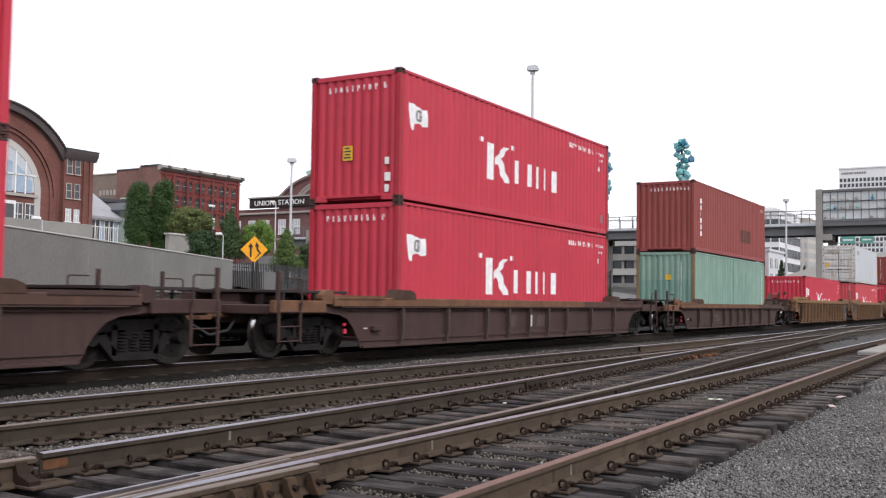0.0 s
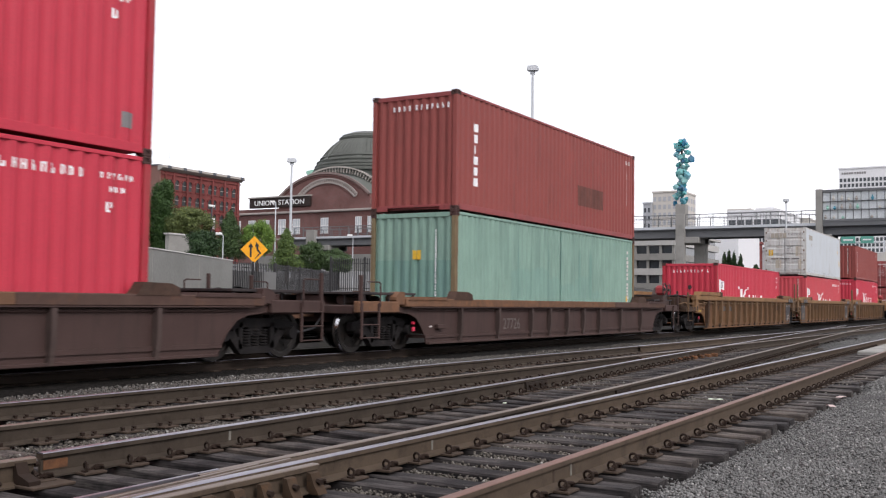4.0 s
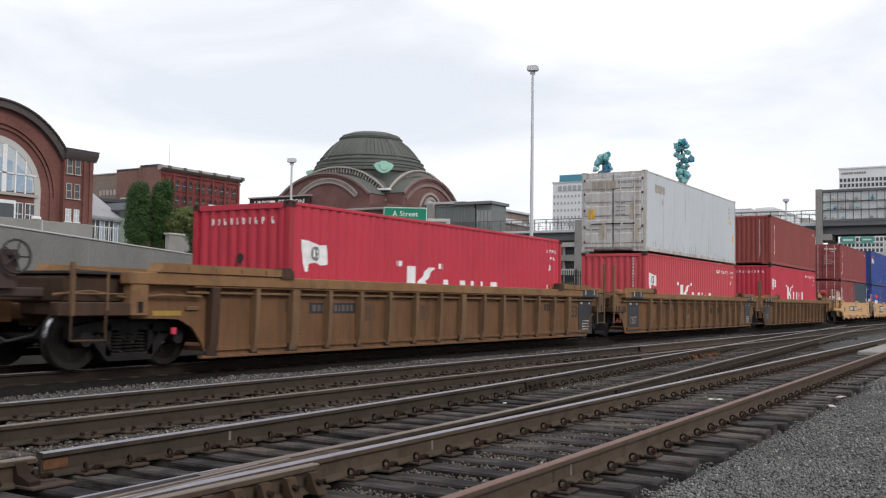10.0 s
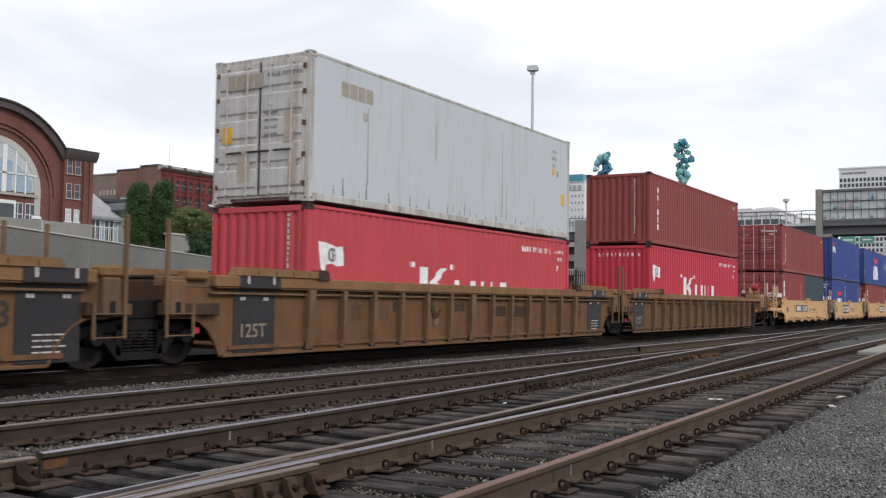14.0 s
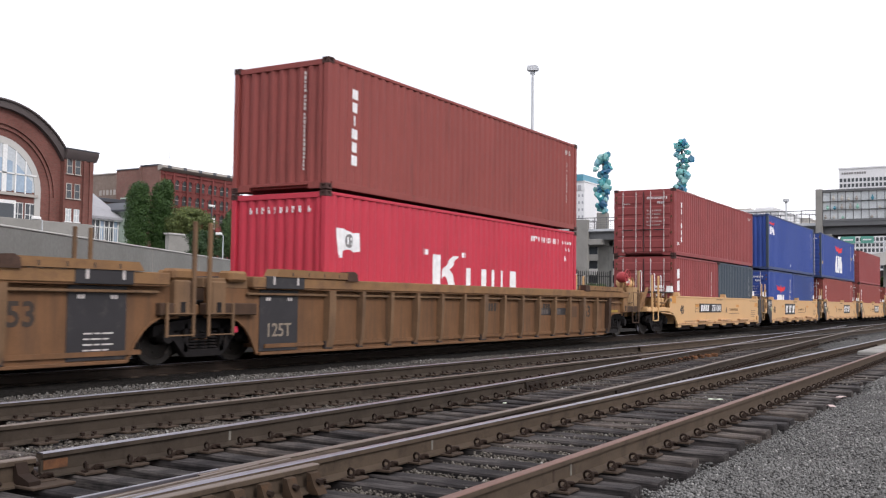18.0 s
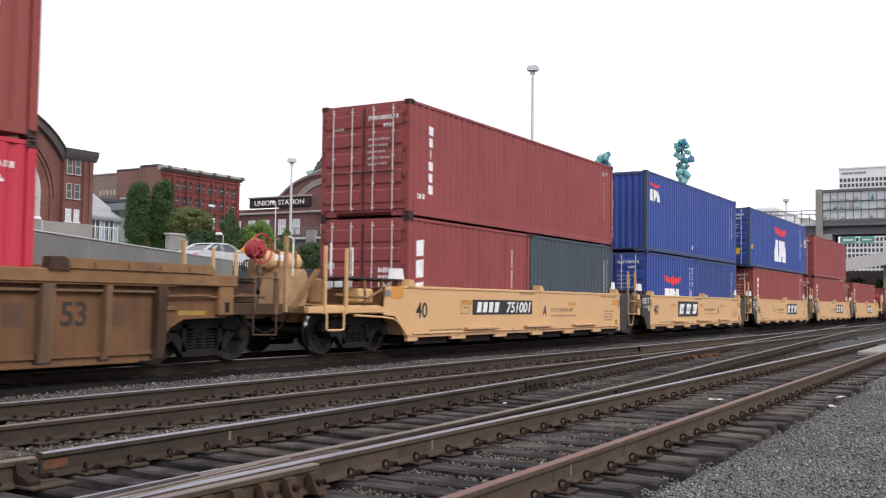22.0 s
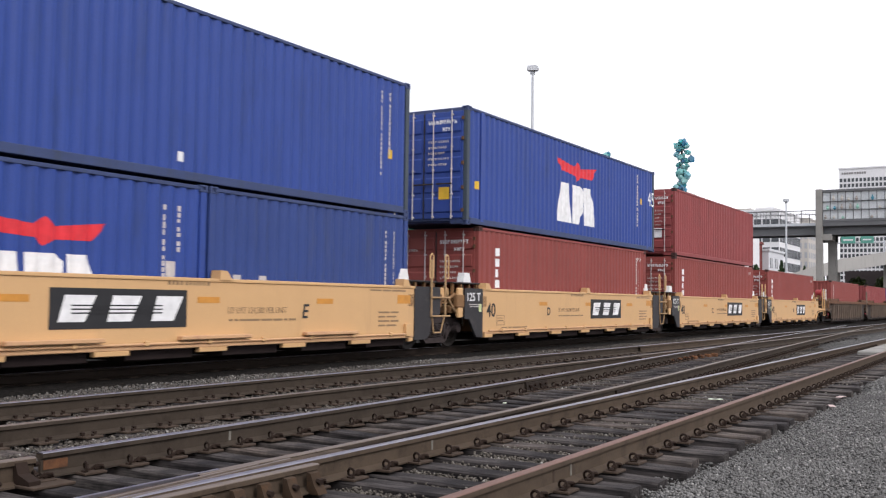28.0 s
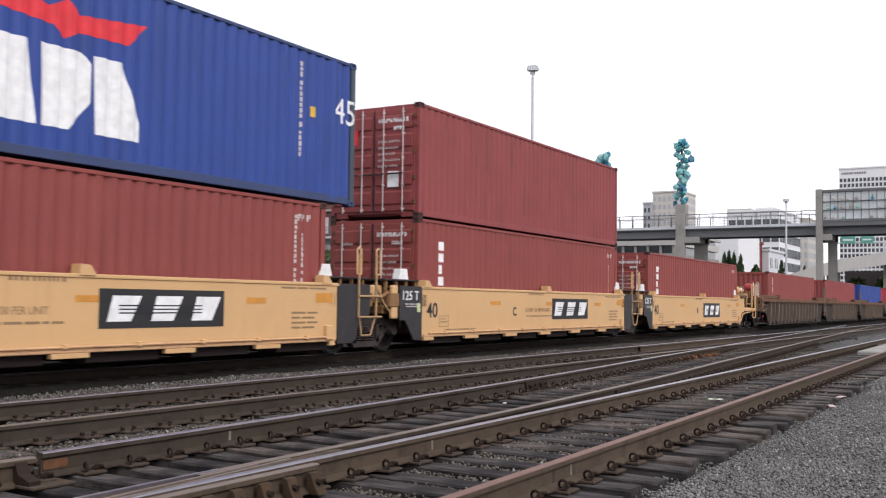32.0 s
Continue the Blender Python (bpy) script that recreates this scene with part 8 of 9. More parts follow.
def crystal_tower(y, z0, z1, seed):
    t = thing("crystal_tower", "tall tower of rough teal glass crystals", "sculpture", pose(142.0, y * 142.0 / 140, 0), "crystal towers on the bridge")
    rnd = random.Random(seed)
    part("mast", Shape().cyl((0, 0, 12.2), (0, 0, z1 - 0.4), 0.16, 8), DARK_STEEL, t)
    part("plinth", Shape().box(-0.7, 0.7, -0.75, 0.75, 12.2, z0 - 0.1, 0.05), CONCRETE, t)
    base = []
    for s in range(4):
        bm = bmesh.new()
        bmesh.ops.create_icosphere(bm, subdivisions=1, radius=0.62)
        for v in bm.verts:
            v.co = v.co * rnd.uniform(0.65, 1.25)
        me = bpy.data.meshes.new("crystal")
        bm.to_mesh(me)
        bm.free()
        me.materials.append(CRYSTALS[s % 3])
        base.append(me)
    n = 64
    for k in range(n):
        z = z0 + (z1 - z0 - 0.3) * (k + rnd.random()) / n
        a, r = rnd.uniform(0, 6.283), rnd.uniform(0.35, 1.25) * (0.85 + 0.30 * math.sin(z * 1.9 + seed))
        ob = part("crystal", base[rnd.randrange(4)], None, t)
        s = rnd.uniform(0.65, 1.2)
        ob.matrix_basis = pose(r * math.cos(a), r * math.sin(a), z, rnd.uniform(0, 360), rnd.uniform(0, 360), rnd.uniform(0, 360)) @ Matrix.Diagonal((s, s, s * 0.8, 1))


CRYSTALS = [crystal("teal_crystal", (0.05, 0.34, 0.36)), crystal("blue_crystal", (0.06, 0.26, 0.40)), crystal("pale_teal_crystal", (0.10, 0.36, 0.36))]
build_bridge()
crystal_tower(55.6, 15.0, 24.3, 4)
crystal_tower(43.5, 15.8, 25.2, 9)


# ---- buildings ----
def half_disc(cx, cz, r, n=28, sx=1.0):
    return [(cx + sx * r * math.cos(math.pi * i / n), cz + r * math.sin(math.pi * i / n)) for i in range(n + 1)]


def arch_band(shape, axis, cx, cz, r0, r1, a, b, n=28, start=0.0):
    """Part of a ring between two radii, drawn out along axis from a to b; start: the angle at which it springs on both sides."""
    put = (lambda p, t: (t, p[0], p[1])) if axis == "x" else (lambda p, t: (p[0], t, p[1]))
    v = []
    for i in range(n + 1):
        t = start + (math.pi - 2 * start) * i / n
        for r, d in ((r0, a), (r1, a), (r1, b), (r0, b)):
            v.append(put((cx + r * math.cos(t), cz + r * math.sin(t)), d))
    f = [(4 * i + k, 4 * i + (k + 1) % 4, 4 * i + 4 + (k + 1) % 4, 4 * i + 4 + k) for i in range(n) for k in range(4)]
    return shape.add(v, f + [(3, 2, 1, 0), (4 * n, 4 * n + 1, 4 * n + 2, 4 * n + 3)])


def window(parent, axis, at, c, z, w, h, frame_mat=None, glass=None, bars_n=2, deep=0.12):
    """A framed window in a wall across axis ('x' or 'y'), the wall's face at that coordinate, looking towards minus axis."""
    frame_mat, glass = frame_mat or WINDOW_WHITE, glass or GLASS_PALE

    def bx(s, u0, u1, d0, d1, z0, z1):
        if axis == "y":
            s.box(u0, u1, at + d0, at + d1, z0, z1)
        else:
            s.box(at + d0, at + d1, u0, u1, z0, z1)
        return s
    t = 0.06 * max(1.0, w)
    ob = part("window", bx(Shape(), c - w / 2, c + w / 2, -0.015, 0.02, z, z + h), glass, parent)
    bits = [(c - w / 2, c - w / 2 + t, -0.05, z, z + h), (c + w / 2 - t, c + w / 2, -0.05, z, z + h), (c - w / 2 + t, c + w / 2 - t, -0.06, z + h - t, z + h), (c - w / 2 + t, c + w / 2 - t, -0.035, z + h * 0.48, z + h * 0.48 + t)]
    for k in range(1, bars_n + 1):
        u = c - w / 2 + w * k / (bars_n + 1)
        bits.append((u - t / 2, u + t / 2, -0.045, z, z + h - t))
    for u0, u1, d, z0, z1 in bits:
        part("frame_bar", bx(Shape(), u0, u1, d, 0.1, z0, z1), frame_mat, ob)
    part("sill", bx(Shape(), c - w / 2 - 0.08, c + w / 2 + 0.08, -0.12, 0.1, z - 0.1, z), frame_mat, ob)


def build_station():
    s = thing("train_station", "dark red brick domed railway station with copper roof", "building", pose(0, 0, 0))
    # low block with the name board
    part("wall", Shape().box(155, 186, 104.9, 150, 5, 18.3), BRICK_STATION, s)
    part("cornice", Shape().box(154.5, 186.4, 104.4, 150, 18.3, 18.75, 0.1), STATION_STONE, s)
    part("parapet", Shape().box(155.2, 185.6, 105.1, 149.6, 18.75, 19.5), BRICK_STATION, s)
    part("string_course", Shape().box(154.85, 155.1, 104.8, 150, 13.0, 13.35), STATION_STONE, s)
    board = part("name_board", Shape().box(154.7, 155.6, 123.4, 139.2, 19.7, 21.7, 0.05), DARK_BOARD, s, "dark parapet with the station name")
    part("board_cap", Shape().box(154.5, 155.8, 123.2, 139.4, 21.7, 21.95), STONE_TRIM, board)
    ob = part("lettering", lettering("UNION  STATION", 1.0, WHITE_PAINT, thick=0.1), None, board, "white raised letters")
    ob.matrix_basis = pose(154.62, 131.2, 20.15, 0, 0, -90) @ Matrix.Diagonal((1.12, 1, 1, 1))
    for c in (146.5, 142.6, 138.6, 134.9, 130.6, 126.9, 119.8, 111.6, 108.7, 106.3):
        window(s, "x", 155, c, 14.2, 1.9 if c > 115 else 1.5, 3.0)
    for c in (159.0, 164.5, 170.5, 176.5):
        window(s, "y", 104.9, c, 14.2, 1.9, 3.0)
    # rotunda
    part("wall", Shape().box(161, 186, 109.5, 133.5, 5, 22.7), BRICK_STATION, s)
    part("cornice", Shape().box(160.6, 186.4, 109.1, 133.9, 20.6, 21.1, 0.1), STONE_TRIM, s)
    part("roof_block", Shape().box(163, 184, 111.5, 131.5, 22.7, 26.5), COPPER_DARK, s)
    # vaulted bays in front of each face
    def segment(c, cz, r, start, low, n=28):
        arc = [(c + r * math.cos(start + (math.pi - 2 * start) * i / n), cz + r * math.sin(start + (math.pi - 2 * start) * i / n)) for i in range(n + 1)]
        return [(arc[0][0], low)] + arc + [(arc[-1][0], low)]
    for axis, c, cz, r, start, a, b in (("x", 120.5, 9.9, 16.2, radians(46), 155.3, 161.5), ("y", 170.9, 11.0, 15.0, radians(47.5), 105.2, 110)):
        bay = part("vault_bay", Shape().prism(segment(c, cz, r, start, 12.0), axis, a, b), BRICK_STATION, s, "brick vault with a stone arch")
        part("vault_roof", arch_band(Shape(), axis, c, cz, r, r + 0.2, a, b, 28, start), COPPER_DARK, bay)
        part("vault_rim", arch_band(Shape(), axis, c, cz, r - 0.20, r + 0.22, a - 0.35, a, 28, start), RIM_BROWN, bay)
        part("brick_ring", arch_band(Shape(), axis, c, cz, r - 0.55, r - 0.3, a - 0.2, a + 0.1, 28, start), BRICK_STATION, bay)
        if axis == "x":
            for q in (10.1, 9.3):
                part("stone_arch", arch_band(Shape(), axis, 119.6, 15.0, q - 0.28, q, a - 0.25, a + 0.1, 28, radians(42)), STATION_STONE, bay)
            for i in range(30):
                t = radians(42) + radians(96) * i / 29
                part("voussoir", Shape().prism([(119.6 + q * math.cos(t + d), 15.0 + q * math.sin(t + d)) for q, d in ((9.3, -0.018), (9.85, -0.018), (9.85, 0.018), (9.3, 0.018))], axis, a - 0.18, a + 0.05), STATION_STONE, bay)
        else:
            part("stone_arch", arch_band(Shape(), axis, c, cz, r - 1.75, r - 1.2, a - 0.25, a + 0.1, 28, start), RIM_BROWN, bay)
            part("stone_arch", arch_band(Shape(), axis, c, 18.6, 4.0, 4.5, a - 0.25, a + 0.1, 28, 0.2), STATION_STONE, bay)
            part("window_surround", arch_band(Shape(), axis, c, 19.6, 2.0, 2.6, a - 0.3, a + 0.1, 20), STATION_STONE, bay)
            part("arch_window", Shape().prism(half_disc(c, 19.6, 2.0), axis, a - 0.1, a + 0.05), GLASS_PALE, bay)
    # big copper arches with dentils under the dome
    for axis, cx, a, b in (("x", 121.4, 160.6, 166), ("y", 173.3, 109.1, 114)):
        cz, r, start = 11.0, 16.9, radians(44.3)
        big = part("copper_arch", Shape().prism(segment(cx, cz, r, start, 20.0), axis, a, b), COPPER_DARK, s, "dark copper arch under the dome")
        part("arch_rim", arch_band(Shape(), axis, cx, cz, r - 0.05, r + 0.25, a - 0.55, a - 0.1, 28, start), STONE_TRIM, big)
        part("arch_roof", arch_band(Shape(), axis, cx, cz, r + 0.0, r + 0.15, a - 0.1, b, 28, start), COPPER_DARK, big)
        for i in range(1, 36):
            t = start + (math.pi - 2 * start) * i / 36
            tooth = Shape().prism([(cx + q * math.cos(t + d), cz + q * math.sin(t + d)) for q, d in ((r - 1.0, -0.0055), (r, -0.0055), (r, 0.0055), (r - 1.0, 0.0055))], axis, a - 0.4, a)
            part("dentil", tooth, STONE_TRIM, big)
    cx, cy = 172.6, 121.4
    n = 40
    part("drum", Shape().lathe([(11.2, 23.0), (11.9, 27.4), (12.3, 27.5), (12.3, 28.0), (11.9, 28.2)], n, cx, cy), COPPER_DARK, s)
    prof = [(11.9, 28.1), (11.6, 29.2), (11.3, 29.4), (11.3, 29.8), (10.9, 30.0), (10.2, 31.2), (9.3, 32.4), (8.3, 33.5), (7.2, 34.4), (6.4, 34.9)]
    dome = part("dome", Shape().lathe(prof, n, cx, cy), COPPER_DARK, s, "ribbed dark copper dome")
    for rr, zz in ((12.05, 28.4), (11.85, 29.0), (11.45, 29.9), (10.75, 30.75)):
        part("dome_moulding", Shape().lathe([(rr - 0.25, zz - 0.16), (rr, zz - 0.1), (rr, zz + 0.1), (rr - 0.3, zz + 0.16)], n, cx, cy), COPPER_DARK, dome)
    for i in range(8):
        a = 2 * math.pi * (i + 0.5) / 8
        band = Shape()
        for (r0, z0), (r1, z1) in zip(prof[3:], prof[4:]):
            v = [(cx + (r + 0.14) * math.cos(a + d * w / r), cy + (r + 0.14) * math.sin(a + d * w / r), z) for r, z, w in ((r0, z0, 0.7), (r1, z1, 0.6)) for d in (-1, 1)]
            band.add(v + [(p[0] - 0.2 * math.cos(a), p[1] - 0.2 * math.sin(a), p[2]) for p in v], [(0, 1, 3, 2), (0, 2, 6, 4), (1, 5, 7, 3)])
        part("broad_rib", band, COPPER_DARK, dome)
    for i in range(72):
        a = 2 * math.pi * i / 72
        r = Shape()
        for (r0, z0), (r1, z1) in zip(prof[5:], prof[6:]):
            r.cyl((cx + (r0 + 0.03) * math.cos(a), cy + (r0 + 0.03) * math.sin(a), z0), (cx + (r1 + 0.03) * math.cos(a), cy + (r1 + 0.03) * math.sin(a), z1), 0.10, 4)
        part("rib", r, COPPER_DARK, dome)
    part("dome_ring", Shape().lathe([(6.3, 34.7), (6.7, 34.9), (6.8, 35.3), (6.3, 35.5), (6.2, 35.9), (4.6, 36.5), (2.0, 36.9), (0.01, 37.0)], n, cx, cy), COPPER_DARK, s)
    for i in range(20):
        a = 2 * math.pi * i / 20
        part("cresting", Shape().box(-0.25, 0.25, -0.12, 0.12, 0, 0.5, 0.05), COPPER_DARK, dome, at=Matrix.Translation((cx + 6.6 * math.cos(a), cy + 6.6 * math.sin(a), 34.9)) @ Matrix.Rotation(a + math.pi / 2, 4, "Z"))
    # green copper cartouches at the corners
    for x, y, k in ((162.6, 111.2, 1.0), (164.2, 130.6, 0.6)):
        o = Shape()
        o.prism([(-2.4, 0.3), (-1.9, -0.5), (-1.0, -1.2), (0, -1.5), (1.0, -1.2), (1.9, -0.5), (2.4, 0.3), (1.9, 0.9), (1.2, 1.0), (0.6, 1.4), (-0.6, 1.4), (-1.2, 1.0), (-1.9, 0.9)], "y", -0.5, 0.3)
        o.prism([(-1.0, 0.5), (-0.8, -0.5), (0, -0.9), (0.8, -0.5), (1.0, 0.5), (0, 0.9)], "y", -0.7, -0.5)
        part("cartouche", o, COPPER_GREEN, s, "green copper cartouche", pose(x, y, 27.7, 0, 0, -45) @ Matrix.Diagonal((k * 0.85, 1, k * 0.85, 1)))
    part("corner_ledge", Shape().box(159.9, 163.6, 108.4, 112.0, 22.7, 23.1, 0.05), WINDOW_WHITE, s)


def build_station_wing():
    w = thing("office_wing", "dull brick office wing with a flat roof", "building", pose(0, 0, 0))
    part("wall", Shape().box(168.5, 198, 96, 104.6, 4, 20.35), BRICK_WING, w)
    part("roof", Shape().box(168.2, 198.3, 95.7, 104.7, 20.35, 20.6), ROOF_DARK, w)
    part("cornice", Shape().box(168.0, 198.5, 95.5, 95.8, 20.3, 20.75, 0.04), POLE_GREY, w)
    part("cornice", Shape().box(167.9, 168.2, 95.5, 104.7, 20.3, 20.75, 0.04), POLE_GREY, w)
    part("lean_to_roof", Shape().prism([(92.5, 17.6), (96.0, 18.9), (96.0, 18.4), (92.5, 17.2)], "x", 176, 193), CONCRETE_LIGHT, w, "pale lean-to roof")
    part("lean_to_wall", Shape().box(176.2, 192.8, 92.8, 96.0, 4, 17.4), BRICK_WING, w)
    for c in (172, 194.5, 196.8):
        window(w, "y", 96, c, 15.5, 1.4, 2.4)


BRICK_WING = brickwork("grey_brown_wing_brick", (0.205, 0.155, 0.142), (0.21, 0.18, 0.165))


def build_museum():
    m = thing("museum_hall", "red brick hall with a great arched window and barrel roof", "building", pose(0, 0, 0))
    cx, y, R, cz = 52.45, 76.0, 8.55, 9.45
    low = radians(28)
    arc = [(cx + (R - 0.3) * math.cos(low + (math.pi - 2 * low) * i / 32), cz + (R - 0.3) * math.sin(low + (math.pi - 2 * low) * i / 32)) for i in range(33)]
    part("gable_wall", Shape().prism([(arc[0][0], 3.0)] + arc + [(arc[-1][0], 3.0)], "y", y, y + 24), BRICK_MUSEUM, m)

    def roof_arc(r0, r1, y0, y1):
        return arch_band(Shape(), "y", cx, cz, r0, r1, y0, y1, 32, low)
    part("roof_edge", roof_arc(R - 0.80, R - 0.18, y - 0.45, y + 0.05), MUSEUM_ROOF, m, "dark metal barrel roof edge")
    part("barrel_roof", roof_arc(R - 0.25, R - 0.02, y - 0.4, y + 24.5), MUSEUM_ROOF, m)
    part("roof_lip", roof_arc(R - 0.18, R - 0.05, y - 0.62, y - 0.40), MUSEUM_ROOF, m)
    for r in (5.55, 5.95):
        part("brick_arch", arch_band(Shape(), "y", cx, 9.9, r, r + 0.2, y - 0.16, y + 0.02, 32), BRICK_MUSEUM, m)
    for k in (-1, 1):
        part("pilaster", Shape().box(cx + k * 5.55, cx + k * 6.15, y - 0.16, y + 0.02, 4, 9.9), BRICK_MUSEUM, m)
    win = part("arched_window", arch_band(Shape(), "y", cx, 10.2, 4.0, 4.6, y - 0.1, y + 0.02, 32), CONCRETE_LIGHT, m, "tall arched window with white frame")
    part("pane", Shape().prism(half_disc(cx, 10.2, 4.0), "y", y - 0.06, y - 0.03), GLASS_PALE, win)
    part("stone_jamb", Shape().box(cx + 4.0, cx + 4.6, y - 0.1, y + 0.02, 6.0, 10.2).box(cx - 4.6, cx - 4.0, y - 0.1, y + 0.02, 6.0, 10.2), CONCRETE_LIGHT, win)
    for k in (-3.0, -2.0, -0.9, 0.9, 2.0, 3.0):
        h = math.sqrt(16 - k * k)
        part("mullion", Shape().box(cx + k - (0.22 if abs(k) < 1 else 0.07), cx + k + (0.22 if abs(k) < 1 else 0.07), y - 0.14, y - 0.03, 10.0, 10.2 + h), WINDOW_WHITE, win)
    for k, (a, b) in enumerate(((-3.6, -2.0), (-1.7, 0.0), (0.3, 1.7), (2.1, 3.7))):
        part("dark_pane", Shape().prism([(cx + a, 10.1), (cx + b, 10.1), (cx + b, 10.0 + 0.75 * math.sqrt(16 - min(15, b * b))), (cx + a, 10.0 + 0.75 * math.sqrt(16 - min(15, a * a)))], "y", y - 0.075, y - 0.06), MUSEUM_GLASS, win)
    part("transom", Shape().box(cx - 4.1, cx + 4.1, y - 0.14, y - 0.02, 11.6, 11.72), WINDOW_WHITE, win)
    part("sill", Shape().box(cx - 4.3, cx + 4.3, y - 0.2, y, 9.75, 10.0), STONE_TRIM, win)
    for c in (cx - 3.0, cx + 0.6, cx + 2.4, cx + 3.6):
        window(m, "y", y, c, 7.2, 1.0, 2.0, None, GLASS_DARK, 1)
    for c in (cx + 1.0,):
        part("doorway", Shape().box(c - 1.2, c + 1.0, y - 0.3, y - 0.02, 6.2, 9.3), WINDOW_WHITE, m)
        part("door_glass", Shape().box(c - 1.0, c + 0.8, y - 0.33, y - 0.3, 6.2, 9.0), GLASS_DARK, m)
    x0, x1 = 59.15, 62.25
    pv = part("pier_block", Shape().box(x0, x1, y - 0.5, y + 9, 3, 13.8), BRICK_MUSEUM, m, "brick corner block with windows")
    part("cornice", Shape().prism([(y + 9, 13.6), (y - 0.62, 13.6), (y - 0.95, 14.15), (y - 0.95, 14.45), (y + 9, 14.5)], "x", x0 - 0.05, x1 + 0.36), MUSEUM_ROOF, pv)
    part("parapet_cap", Shape().box(x0 - 0.1, x1 + 0.42, y - 1.0, y + 9, 14.45, 14.56, 0.02), ROOF_DARK, pv)
    part("pilaster", Shape().box(x0 + 2.0, x0 + 2.25, y - 0.72, y - 0.48, 4, 13.6), BRICK_MUSEUM, pv)
    part("pilaster", Shape().box(x1 - 0.35, x1 + 0.04, y - 0.62, y - 0.48, 4, 13.6), BRICK_MUSEUM, pv)
    part("stone_base", Shape().box(x0 - 7.4, x1 + 0.06, y - 0.78, y + 8.5, 3, 7.75, 0.04), CONCRETE, pv, "grey stone base course")
    for z, h, g in ((12.28, 1.38, GLASS_DARK), (10.03, 1.35, GLASS_DARK), (7.9, 1.15, GLASS_PALE)):
        for c in (x0 + 0.55, x0 + 1.45):
            window(m, "y", y - 0.5, c, z, 0.62, h, STONE_TRIM if g is GLASS_DARK else None, g, 1 if g is GLASS_PALE else 0)


def build_warehouse():
    w = thing("brick_warehouse", "red brick warehouse with arched windows and pale cornice", "building", pose(0, 0, 0))
    x0, x1, y0, y1, zt = 92.4, 107.8, 98.9, 112.2, 17.9
    part("wall", Shape().box(x0 + 0.2, x1, y0, y1, 3, zt), BRICK_RED, w)
    part("side_wall", Shape().box(x0, x0 + 0.2, y0 - 0.02, 102.4, 3, zt + 0.62).box(x0, x0 + 0.2, 102.4, 107.1, 3, zt + 0.34), BRICK_SIDE, w, "faded brick side wall with a stepped top")
    part("pilaster", Shape().box(x0 - 0.16, x0, 102.25, 102.6, 3, zt + 0.6), BRICK_SIDE, w)
    part("side_window", Shape().box(x0 - 0.04, x0 + 0.02, 105.0, 106.1, 12.6, 14.4), GLASS_DARK, w)
    part("window_frame", Shape().box(x0 - 0.08, x0 - 0.03, 104.9, 106.2, 14.3, 14.5).box(x0 - 0.08, x0 - 0.03, 104.9, 106.2, 12.5, 12.65), COPPER_PALE, w)
    part("cornice", Shape().prism([(y0, zt), (y0 - 0.7, zt + 0.35), (y0 - 0.7, zt + 0.65), (y0 + 0.3, zt + 0.75), (y0 + 0.3, zt)], "x", x0 - 0.1, x1 + 0.3), STONE_TRIM, w, "pale projecting cornice")
    for k in range(6):
        part("bracket", Shape().box(x0 + 0.8 + k * 2.8, x0 + 1.4 + k * 2.8, y0 - 0.74, y0 - 0.2, zt + 0.3, zt + 0.68), ROOF_DARK, w)
    part("coping", Shape().box(x0 - 0.1, x0 + 0.4, y0, 102.5, zt + 0.62, zt + 0.8).box(x0 - 0.1, x0 + 0.4, 102.5, 107.1, zt + 0.34, zt + 0.48), ROOF_DARK, w)
    for c in (94.2, 95.5, 96.85, 97.85, 99.35, 100.3, 101.75, 102.65, 104.1, 105.05, 106.5):
        for z, h in ((15.55, 1.0), (13.5, 1.0), (11.2, 1.3), (8.9, 1.4), (6.4, 1.4)):
            f = Shape()
            f.box(c - 0.34, c + 0.34, y0 - 0.03, y0 + 0.02, z, z + h).prism(half_disc(c, z + h, 0.34, 8), "y", y0 - 0.03, y0 + 0.02)
            ob = part("window", f, GLASS_BLACK, w)
            part("window_arch", arch_band(Shape(), "y", c, z + h, 0.34, 0.50, y0 - 0.14, y0, 8), BRICK_RED, ob)
            part("sash", Shape().box(c - 0.34, c + 0.34, y0 - 0.05, y0 - 0.03, z + h * 0.62, z + h * 0.62 + 0.06), STONE_TRIM, ob)
            part("sill", Shape().box(c - 0.45, c + 0.45, y0 - 0.14, y0, z - 0.14, z), BRICK_RED, ob)
    for c in (93.4, 94.85, 97.35, 99.85, 102.2, 104.6, 107.3):
        part("pilaster", Shape().box(c - 0.16, c + 0.16, y0 - 0.2, y0, 4, zt - 0.1), BRICK_RED, w)
    for z in (12.9, 17.45):
        part("brick_course", Shape().box(x0 + 0.2, x1, y0 - 0.16, y0, z, z + 0.22), BRICK_RED, w)
    a = thing("brick_annex", "tan brick annex behind the warehouse", "building", pose(0, 0, 0))
    part("wall", Shape().box(92.5, 104, 107.15, 128, 3, 17.85), BRICK_TAN, a)
    part("coping", Shape().box(92.4, 104.2, 107.15, 128.2, 17.85, 18.0), STONE_TRIM, a)
    part("roof_parapet", Shape().box(95, 100, 108.0, 112.5, 18.0, 18.5, 0.05), COPPER_PALE, a)
    part("sign_ghost", bars(Shape(), 0, 0, [0.5, 0.4, 0.5, 0.4, 0.5], 0.7, 0.25, 0), STONE_TRIM, a, "faded painted wall lettering", Matrix.Translation((92.48, 110.6, 15.0)) @ Matrix.Rotation(radians(-90), 4, "Z"))
